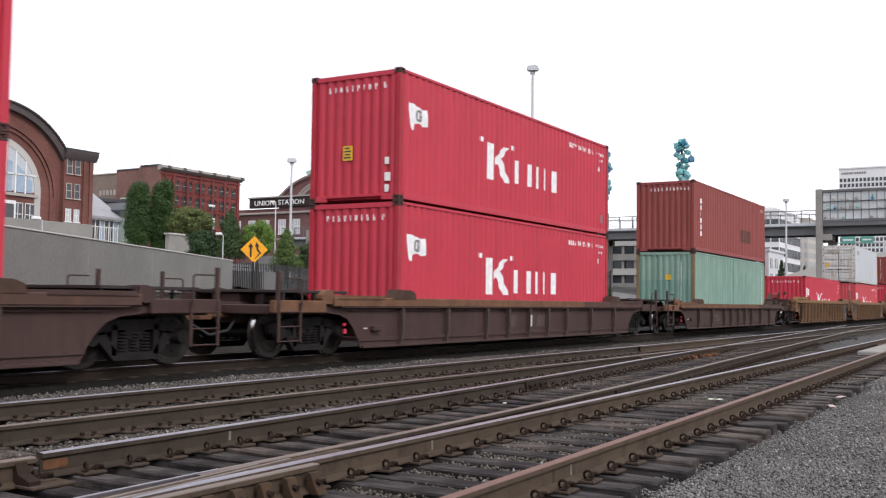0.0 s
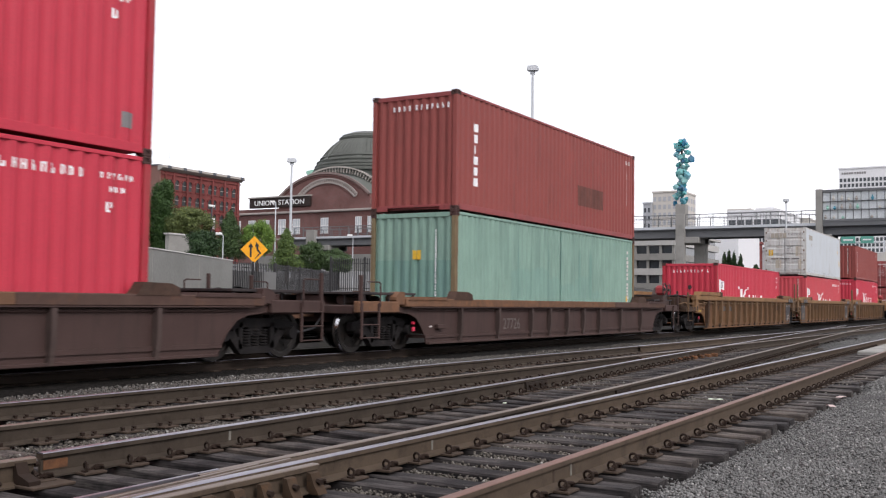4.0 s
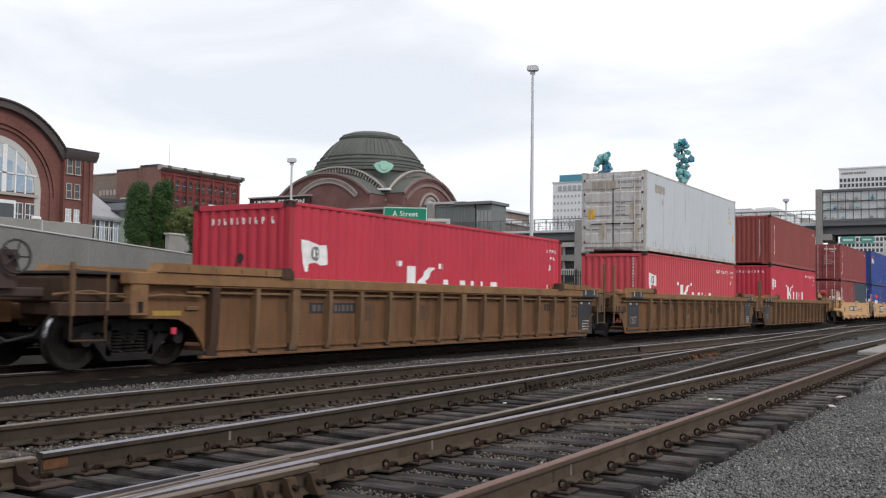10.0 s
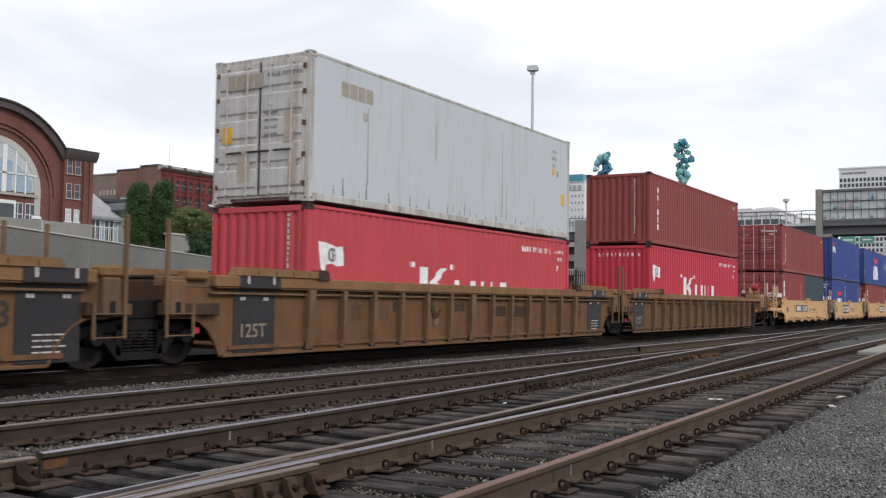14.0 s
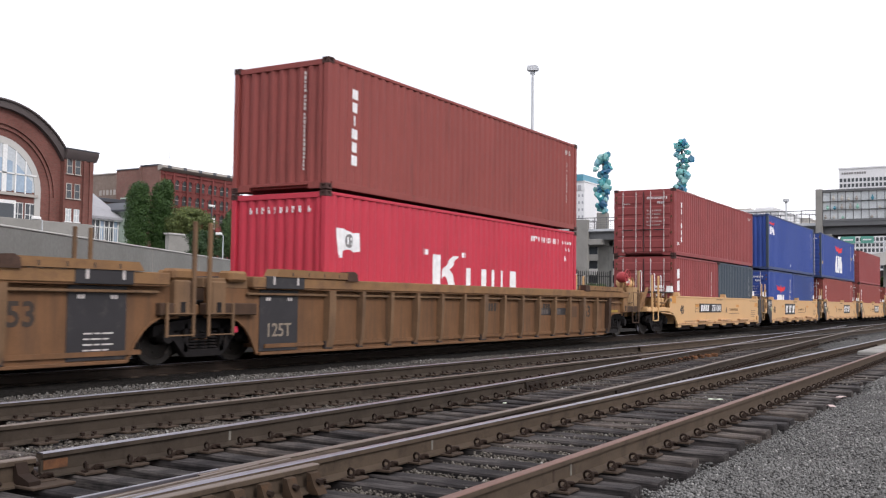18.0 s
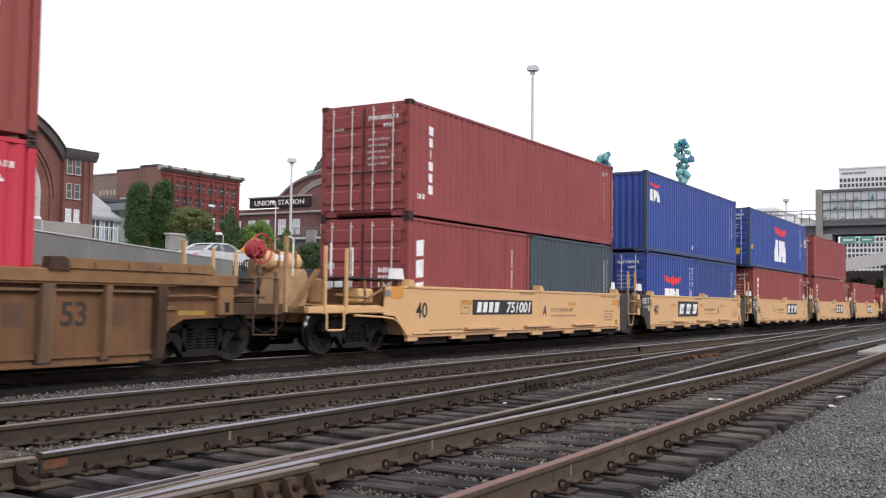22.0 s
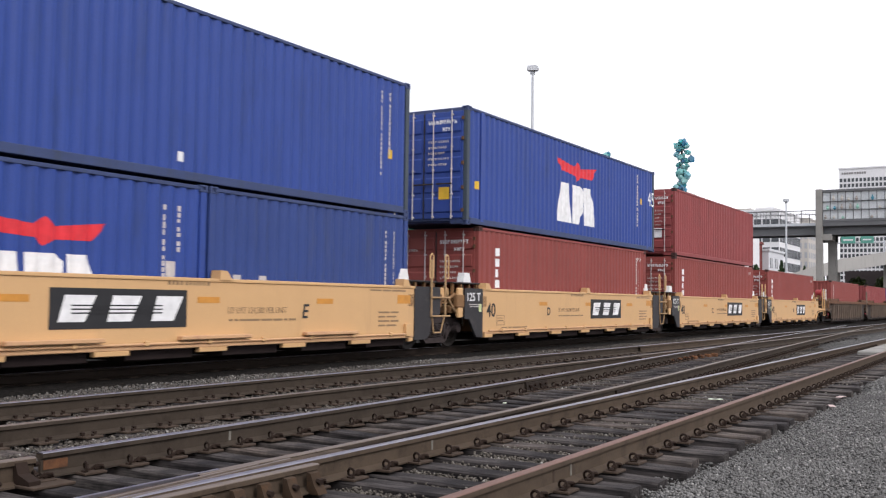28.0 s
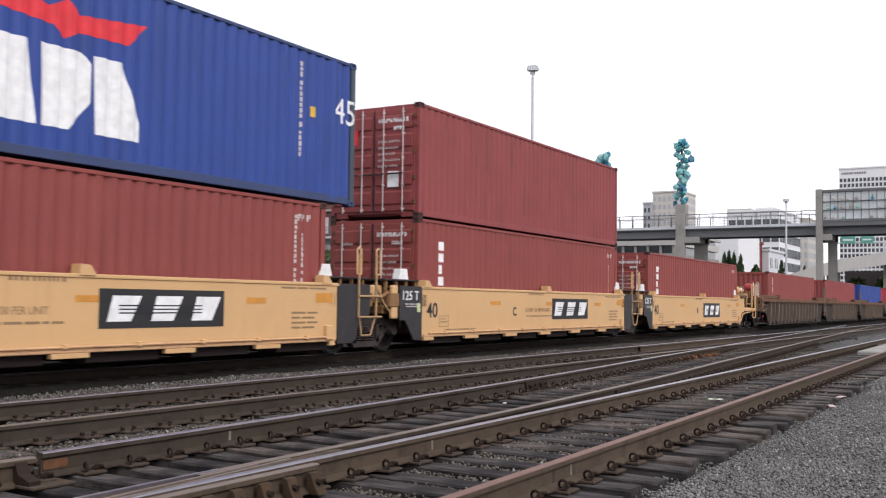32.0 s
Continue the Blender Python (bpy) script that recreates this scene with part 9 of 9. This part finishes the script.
    part("flat_roof", Shape().box(84, 92.3, 105.0, 124, 13.6, 14.1, 0.05), ROOF_DARK, a, "dark flat roof of the lower part")
    part("low_wall", Shape().box(84.4, 92.2, 105.4, 123.6, 3, 13.6), BRICK_TAN, a)
    h = thing("low_house", "low pale house with a grey roof", "house", pose(0, 0, 0))
    part("wall", Shape().box(62.5, 70.2, 80.4, 88.0, 3, 9.2), TOWER_WHITE, h)
    part("roof", Shape().prism([(79.7, 8.85), (88.6, 8.85), (88.6, 9.1), (84.4, 11.9), (79.7, 9.1)], "x", 62.4, 69.75), SLATE_ROOF, h, "pale grey slate roof")
    gb = part("gable", Shape().prism([(69.75, 3.0), (72.2, 3.0), (72.2, 9.9), (70.9, 10.5), (69.75, 9.9)], "y", 79.2, 88.0), COPPER_PALE, h, "pale mint gable end")
    part("gable_roof", Shape().prism([(69.3, 9.75), (70.9, 10.6), (72.6, 9.75), (72.6, 9.95), (70.9, 10.85), (69.3, 9.95)], "y", 78.7, 88.4), ROOF_DARK, gb)
    for u in (70.1, 70.75, 71.4):
        window(h, "y", 79.2, u + 0.2, 7.3, 0.5, 1.9, None, MUSEUM_GLASS, 0)
    for k in range(8):
        u = 65.6 + 0.57 * k
        bay = part("bay_window", Shape().box(u, u + 0.5, 80.30, 80.36, 6.5, 8.75), GLASS_DARK if k % 3 else MUSEUM_GLASS, h)
        part("mullion", Shape().box(u - 0.07, u + 0.03, 80.2, 80.38, 6.3, 8.85), WINDOW_WHITE, bay)
        part("transom", Shape().box(u, u + 0.5, 80.24, 80.36, 8.02, 8.12), WINDOW_WHITE, bay)
        part("muntin", Shape().box(u + 0.23, u + 0.28, 80.26, 80.36, 6.5, 8.02), WINDOW_WHITE, bay)
    part("fascia", Shape().box(65.4, 70.3, 79.9, 80.38, 8.72, 8.95), WINDOW_WHITE, h)
    pl = thing("planter_wall", "grey concrete planter wall below the shrubs", "wall", pose(0, 0, 0))
    part("body", Shape().box(49.6, 52.3, 52.0, 52.35, 2.8, 5.5, 0.02), CONCRETE, pl)
    part("coping", Shape().box(49.5, 52.4, 51.93, 52.42, 5.5, 5.62, 0.02), CONCRETE_LIGHT, pl)
    mast = thing("roof_antenna", "thin grey antenna on the warehouse roof", "antenna", pose(96.5, 101.5, 18.5))
    part("rod", Shape().cyl((0, 0, -0.6), (0, 0, 3.6), 0.05, 6, 0.02), POLE_GREY, mast)
    lamp = thing("globe_lamp", "street lamp with three white globes", "street lamp", pose(53.95, 52.2, 4.3))
    part("post", Shape().cyl((0, 0, 0), (0, 0, 3.6), 0.08, 8, 0.05), ROOF_DARK, lamp)
    for k in (-0.35, 0.0, 0.35):
        part("globe", Shape().lathe([(0.01, 3.5), (0.08, 3.53), (0.10, 3.61), (0.07, 3.68), (0.01, 3.7)], 10, k * 0.45, -0.14 * k), WINDOW_WHITE, lamp)
    part("banner", Shape().box(-0.05, 0.32, -0.02, 0.02, 1.9, 2.7), WINDOW_WHITE, lamp)


def tower(name, label, x0, x1, y0, y1, z1, wall, cols_x, cols_y, storey, win_h, glass, z0=5.0, frac=0.6, top=0.0):
    """A far block with rows of windows on its two visible faces (towards -x and -y)."""
    t = thing(name, label, "building", pose(0, 0, 0))
    part("wall", Shape().box(x0, x1, y0, y1, z0, z1), wall, t)
    part("roof", Shape().box(x0 - 0.3, x1 + 0.3, y0 - 0.3, y1 + 0.3, z1, z1 + 0.6), wall, t)
    rows = int((z1 - top - z0) / storey)
    count = rows * (cols_x + cols_y)
    joined = Shape()
    for face, cols, a, b in (("x", cols_y, y0, y1), ("y", cols_x, x0, x1)):
        if not cols:
            continue
        step = (b - a) / cols
        w = step * frac
        me = (Shape().box(-0.12, 0.02, -w / 2, w / 2, 0, win_h) if face == "x" else Shape().box(-w / 2, w / 2, -0.12, 0.02, 0, win_h))
        mesh = None if count > 160 else me.mesh("window", glass)
        for i in range(cols):
            for j in range(rows):
                c, z = a + step * (i + 0.5), z1 - top - storey * (j + 1) + (storey - win_h) / 2
                p = (x0, c, z) if face == "x" else (c, y0, z)
                if mesh:
                    part("window", mesh, None, t, at=pose(*p))
                else:
                    joined.add([(v[0] + p[0], v[1] + p[1], v[2] + p[2]) for v in me.v], me.f)
    if joined.v:
        tagged(part("window_rows", joined, glass, t, "rows of small dark windows"), kind="stuff")
    return t


def build_city():
    # hotel tower with teal top
    h = tower("hotel_tower", "white hotel tower with a teal top", 412, 440, 172.5, 188.0, 55.5, TOWER_WHITE, 0, 9, 3.2, 1.2, TOWER_GREY, 5, 0.45, 4.5)
    part("roof_band", Shape().box(411.5, 440, 173, 184.5, 56.0, 59.0), TEAL_BAND, h)
    for k in range(5):
        part("crown_window", Shape().box(411.7, 412.0, 174 + 2.4 * k, 175.6 + 2.4 * k, 51.8, 54.2), TOWER_GREY, h)
    tower("apartment_tower", "pale apartment tower behind the bridge", 386, 405, 120.0, 132.0, 46.0, TOWER_BEIGE, 5, 6, 3.2, 1.8, TOWER_GREY, 5, 0.55, 1.0)
    tower("apartment_wing", "stepped grey wing of the apartment tower", 384, 400, 132.0, 135.2, 41.5, TOWER_GREY, 0, 2, 3.2, 1.8, GLASS_DARK, 5, 0.5, 1.0)
    # bank tower
    b = tower("bank_tower", "white office tower with square dark windows", 447, 480, 30, 70.6, 59.5, TOWER_WHITE, 12, 26, 2.3, 1.5, GLASS_DARK, 5, 0.64, 3.6)
    part("wall_sign", bars(Shape(), 0, 0, [1.3] * 5 + [0.001] + [1.3] * 5, 1.5, 0.45, 0), GREY_DECAL, b, "grey sign blocks", Matrix.Translation((446.9, 69.6, 57.2)) @ Matrix.Diagonal((1, 1, 0.6, 1)) @ Matrix.Scale(0.55, 4, (0, 1, 0)) @ Matrix.Rotation(radians(-90), 4, "Z"))
    # lower offices beyond the bridge
    tower("office_block", "white office block with broad dark windows", 300, 330, 64.0, 79, 29.0, TOWER_WHITE, 7, 6, 4.2, 2.6, GLASS_DARK, 5, 0.82, 1.5)
    g = tower("grey_block", "low blue-grey blank block", 262, 280, 58.6, 63.4, 15.2, TOWER_PALE, 3, 0, 4.0, 2.5, GLASS_DARK, 5, 0.5, 1.0)
    tower("beige_block", "beige apartment block with many windows", 392, 410, 73.0, 84.5, 34.0, TOWER_BEIGE, 5, 6, 3.6, 2.2, TOWER_GREY, 5, 0.5, 1.0)
    w = tower("white_hall", "plain white hall beyond the bridge", 226, 246, 57.2, 68.5, 17.6, TOWER_WHITE, 0, 0, 4, 2, GLASS_DARK, 4)
    part("wall_lettering", bars(Shape(), 0, 0, [0.35] * 9, 0.5, 0.15, 0), GREY_DECAL, w, "small grey wall lettering", Matrix.Translation((225.9, 63.5, 17.0)) @ Matrix.Rotation(radians(-90), 4, "Z"))
    r = tower("brick_shop", "small red brick shop", 250, 262, 60.2, 64.4, 16.8, BRICK_RED, 0, 3, 3.5, 1.6, GLASS_DARK, 5, 0.5, 0.8)
    tower("hill_block", "pale flat-roofed block on the hill", 332, 352, 80, 87.4, 32.5, TOWER_BEIGE, 0, 5, 3.4, 1.8, TOWER_GREY, 5, 0.5, 0.6)
    tower("hill_block", "pale block with roof plant on the hill", 338, 356, 74.0, 79.5, 33.2, TOWER_WHITE, 0, 4, 3.4, 1.8, TOWER_GREY, 5, 0.5, 0.6)
    # banded parking structure behind the piers
    p = thing("parking_structure", "banded concrete parking structure", "building", pose(0, 0, 0))
    for k in range(4):
        z = 3.6 + k * 2.6
        part("spandrel", Shape().box(168, 196, 53.4, 82, z, z + 1.15), CONCRETE_LIGHT if k % 2 else CONCRETE, p)
        part("dark_storey", Shape().box(168.8, 195.5, 54.0, 81.4, z + 1.15, z + 2.6), GLASS_DARK, p)
    for k in range(13):
        part("column", Shape().box(168.2, 168.7, 53.6 + k * 2.3, 54.0 + k * 2.3, 3.0, 13.0), CONCRETE, p)
    part("roof_slab", Shape().box(167.6, 196, 53.0, 82.4, 13.4, 13.8), CONCRETE_LIGHT, p)
    # pale stepped walls before the station
    q = thing("plaza_wall", "pale stepped plaza wall before the station", "wall", pose(0, 0, 0))
    part("wall", Shape().box(132, 133, 84, 118, 4, 8.6), WALL_CONCRETE, q)
    part("canopy", Shape().box(128, 132, 78, 89, 8.3, 8.8, 0.05), CONCRETE_LIGHT, q)
    for k in range(4):
        part("column", Shape().box(128.2, 128.7, 78.5 + k * 3.4, 79.0 + k * 3.4, 4, 8.3), CONCRETE, q)
    part("back_wall", Shape().box(131.2, 131.6, 78, 84, 4, 8.6), BRICK_STATION, q)
    for k in range(3):
        part("canopy_tier", Shape().prism([(79.5 + 1.6 * k, 8.85 + 0.36 * k), (88.6, 8.85 + 0.36 * k), (88.6, 9.10 + 0.36 * k), (80.5 + 1.6 * k, 9.06 + 0.36 * k)], "x", 128.2 + 0.5 * k, 132), TOWER_WHITE, q, "white sloping canopy tier")
    # white canopy with hanging panels between the bridge and the wing
    cp = thing("street_canopy", "white street canopy with square hanging panels", "canopy", pose(0, 0, 0))
    part("canopy", Shape().box(150, 152, 74, 90.5, 10.3, 11.0, 0.05), TOWER_WHITE, cp)
    part("back_wall", Shape().box(153, 153.4, 72, 92, 3.5, 10.3), STONE_TRIM, cp)
    for k in range(6):
        part("bay", Shape().box(152.9, 153.0, 73.2 + 3.0 * k, 75.0 + 3.0 * k, 5.0, 9.4), TAN_SHADE if k % 2 else GLASS_DARK, cp)
        part("post", Shape().box(150.2, 150.5, 74.6 + 3.0 * k, 74.9 + 3.0 * k, 3.5, 10.3), TOWER_WHITE, cp)
    for y0, y1 in ((85.1, 87.2), (81.2, 83.0), (77.0, 78.8)):
        part("hanging_panel", Shape().box(149.8, 149.95, y0, y1, 8.6, 10.9, 0.03), SIGN_WHITE, cp)
    # highway ramp beyond the bridge
    rp = thing("highway_ramp", "curving concrete highway ramp", "road ramp", pose(0, 0, 0), "", "structure")
    deck, para, side = Shape(), Shape(), Shape()
    pts = [(150.5, 40.5, 3.3), (153.6, 35.2, 4.6), (155.9, 31.5, 5.7), (159.4, 25.7, 7.9), (163.2, 19.2, 9.2), (168.5, 10.0, 9.9), (176, -4, 10.0), (190, -30, 10.0)]
    for (xa, ya, za), (xb, yb, zb) in zip(pts, pts[1:]):
        for s, dz0, dz1, da, db in ((deck, -0.9, -0.3, 0.0, 9.0), (para, -1.7, 0.25, -0.3, 0.0)):
            va = [(xa + da, ya, za + dz0), (xa + db, ya, za + dz0), (xa + db, ya, za + dz1), (xa + da, ya, za + dz1)]
            vb = [(xb + da, yb, zb + dz0), (xb + db, yb, zb + dz0), (xb + db, yb, zb + dz1), (xb + da, yb, zb + dz1)]
            s.add(va + vb, [(0, 1, 2, 3), (7, 6, 5, 4), (0, 4, 5, 1), (1, 5, 6, 2), (2, 6, 7, 3), (3, 7, 4, 0)])
    part("deck", deck, CONCRETE, rp)
    part("parapet", para, CONCRETE_LIGHT, rp)
    for x, y, z in ((165.0, 19.0, 8.2), (160.5, 26.5, 6.9), (171, 9, 9.0)):
        part("column", Shape().box(x, x + 2.5, y - 0.8, y + 0.8, -0.3, z), CONCRETE, rp)
    # Dark sheet below the deck; the ramp's shade is put into its colour.
    part("abutment", Shape().box(176, 178, -40, 27, -0.3, 7.0), DARK_STEEL, rp, "dark wall under the ramp with shade put into its colour")
    sg = thing("highway_sign", "green overhead highway signs", "road sign", pose(0, 0, 0))
    part("truss", Shape().box(320.6, 321.0, 38, 52, 20.2, 20.6), POLE_GREY, sg)
    for y0, y1 in ((46.1, 50.1), (41.0, 44.6)):
        part("panel", Shape().box(320, 320.3, y0, y1, 20.3, 22.7), SIGN_HAZED, sg)
        part("legend", Shape().box(319.95, 320, y0 + 0.6, y1 - 0.6, 21.1, 21.5), WHITE_PAINT, sg)
    part("exit_tab", Shape().box(320, 320.3, 46.1, 50.1, 22.7, 23.5), YELLOW_DECAL, sg)
    part("post", Shape().cyl((321, 52, 3), (321, 52, 21), 0.25, 8), POLE_GREY, sg)
    part("post", Shape().cyl((321, 38, 3), (321, 38, 21), 0.25, 8), POLE_GREY, sg)
    # wooded hill on the horizon
    hill = Shape()
    n = 40
    v = []
    for i in range(n + 1):
        y = -400 + 1300 * i / n
        hgt = 24 + 8 * noise.noise((i * 0.35, 1.7, 0))
        v += [(900, y, -5), (930, y, hgt * 0.8), (1000, y, hgt)]
    hill.add(v, [(3 * i + j, 3 * i + 3 + j, 3 * i + 4 + j, 3 * i + 1 + j) for i in range(n) for j in range(2)])
    tagged(part("backdrop", hill, LEAF_HILL), "low wooded hills on the horizon", "hills", "", "structure")


TOWER_PALE = plain("pale_blue_grey_cladding", (0.55, 0.56, 0.58), 0.7)
# Distance haze on the far signs is put into this paler green.
SIGN_HAZED = plain("hazy_green_sign_sheet", (0.10, 0.31, 0.25), 0.6)
SIGN_WHITE = plain("bright_white_panel_paint", (0.82, 0.82, 0.80), 0.5)
DARK_BOARD = plain("dark_sign_board", (0.035, 0.026, 0.024), 0.7)
RIM_BROWN = worn("brownish_weathered_stone", (0.205, 0.158, 0.145), 0.85, 0, 0.6, 0.25)
STATION_STONE = worn("sooty_limestone", (0.30, 0.265, 0.245), 0.85, 0, 0.6, 0.2)
SLATE_ROOF = worn("pale_slate_roof", (0.30, 0.30, 0.315), 0.8, 0, 0.7, 0.15, (0.22, 0.22, 0.23), 0.5)
COPPER_PALE = plain("pale_mint_paint", (0.42, 0.50, 0.44), 0.7)
LEAF_HILL = worn("far_wooded_hill", (0.085, 0.11, 0.095), 0.9, 0, 0.02, 0.25)
build_station()
build_station_wing()
build_museum()
build_warehouse()
build_city()


# ---- a car that passes on the street behind the wall: its front points to +x ----
def build_car():
    c = thing("passing_car", "silver saloon car driving behind the concrete wall", "car", pose(-499.8, 37.4, 2.56))
    body = part("body", Shape().prism([(-2.2, 0.30), (2.2, 0.30), (2.28, 0.55), (2.15, 0.78), (1.2, 0.92), (-1.55, 0.98), (-2.2, 0.90), (-2.28, 0.55)], "y", -0.88, 0.88), CAR_SILVER, c, "silver painted body")
    cabin = Shape()
    low, top = [(-1.75, -0.80), (1.15, -0.80), (1.15, 0.80), (-1.75, 0.80)], [(-0.95, -0.62), (0.30, -0.62), (0.30, 0.62), (-0.95, 0.62)]
    cabin.add([(x, y, 0.92) for x, y in low] + [(x, y, 1.36) for x, y in top], [(0, 1, 5, 4), (1, 2, 6, 5), (2, 3, 7, 6), (3, 0, 4, 7)])
    part("windows", cabin, GLASS_DARK, c, "dark glazed cabin")
    part("roof", Shape().prism([(-1.05, 1.35), (0.38, 1.35), (0.15, 1.41), (-0.45, 1.43), (-0.85, 1.40)], "y", -0.64, 0.64), CAR_SILVER, c)
    for side in (-1, 1):
        part("pillar", Shape().tube([(1.15, side * 0.80, 0.92), (0.30, side * 0.63, 1.36)], 0.035, 6).tube([(-0.35, side * 0.81, 0.92), (-0.35, side * 0.64, 1.37)], 0.03, 6).tube([(-1.75, side * 0.80, 0.94), (-0.95, side * 0.63, 1.36)], 0.05, 6), CAR_SILVER, c)
        part("tail_lamp", Shape().box(-2.27, -2.2, side * 0.55, side * 0.82, 0.62, 0.80, 0.02), LAMP_RED, c)
        part("headlight", Shape().box(2.16, 2.24, side * 0.5, side * 0.8, 0.58, 0.72, 0.02), WINDOW_WHITE, c)
        for x in (-1.35, 1.38):
            w = part("wheel", Shape().cyl((x, side * 0.70, 0.32), (x, side * 0.90, 0.32), 0.32, 18), BLACK_PAINT, c, "black tyre on a silver rim")
            part("rim", Shape().cyl((x, side * 0.895, 0.32), (x, side * 0.905, 0.32), 0.19, 14), POLE_GREY, w)
    return c


CAR_SILVER = plain("silver_car_paint", (0.56, 0.57, 0.58), 0.3, 0.3)
PASSING = build_car()


# ---- the train rolls past ----
def motions():
    times = [2.0 * k for k in range(17)]
    for ob, x, z in MOVING:
        walk(ob, [(t, pose(x - travelled(t), TRAIN_Y, z)) for t in times])
    rows = [(0.0, pose(37.1 - 24.5 * 21.9, 37.4, 2.56)), (20.0, pose(37.1 - 24.5 * 1.9, 37.4, 2.56)), (21.5, pose(37.1 - 24.5 * 0.4, 37.4, 2.56)), (21.8, pose(34.4, 37.4, 2.56)), (21.9, pose(37.0, 37.4, 2.56)), (22.0, pose(39.1, 37.4, 2.57)), (22.3, pose(45.8, 37.4, 2.62)), (23.5, pose(73.0, 37.4, 2.62)), (26.0, pose(114.0, 37.4, 2.62)), (28.0, pose(124.0, 37.4, 2.62)), (32.0, pose(124.0, 37.4, 2.62))]
    walk(PASSING, rows)
    steps = 320
    for w, x in WHEELS:
        rows = []
        for k in range(steps + 1):
            t = 32.0 * k / steps
            rows.append((t, pose(x, 0, 0.46, 0, -math.degrees(travelled(t) / 0.46), 0)))
        walk(w, rows)


motions()
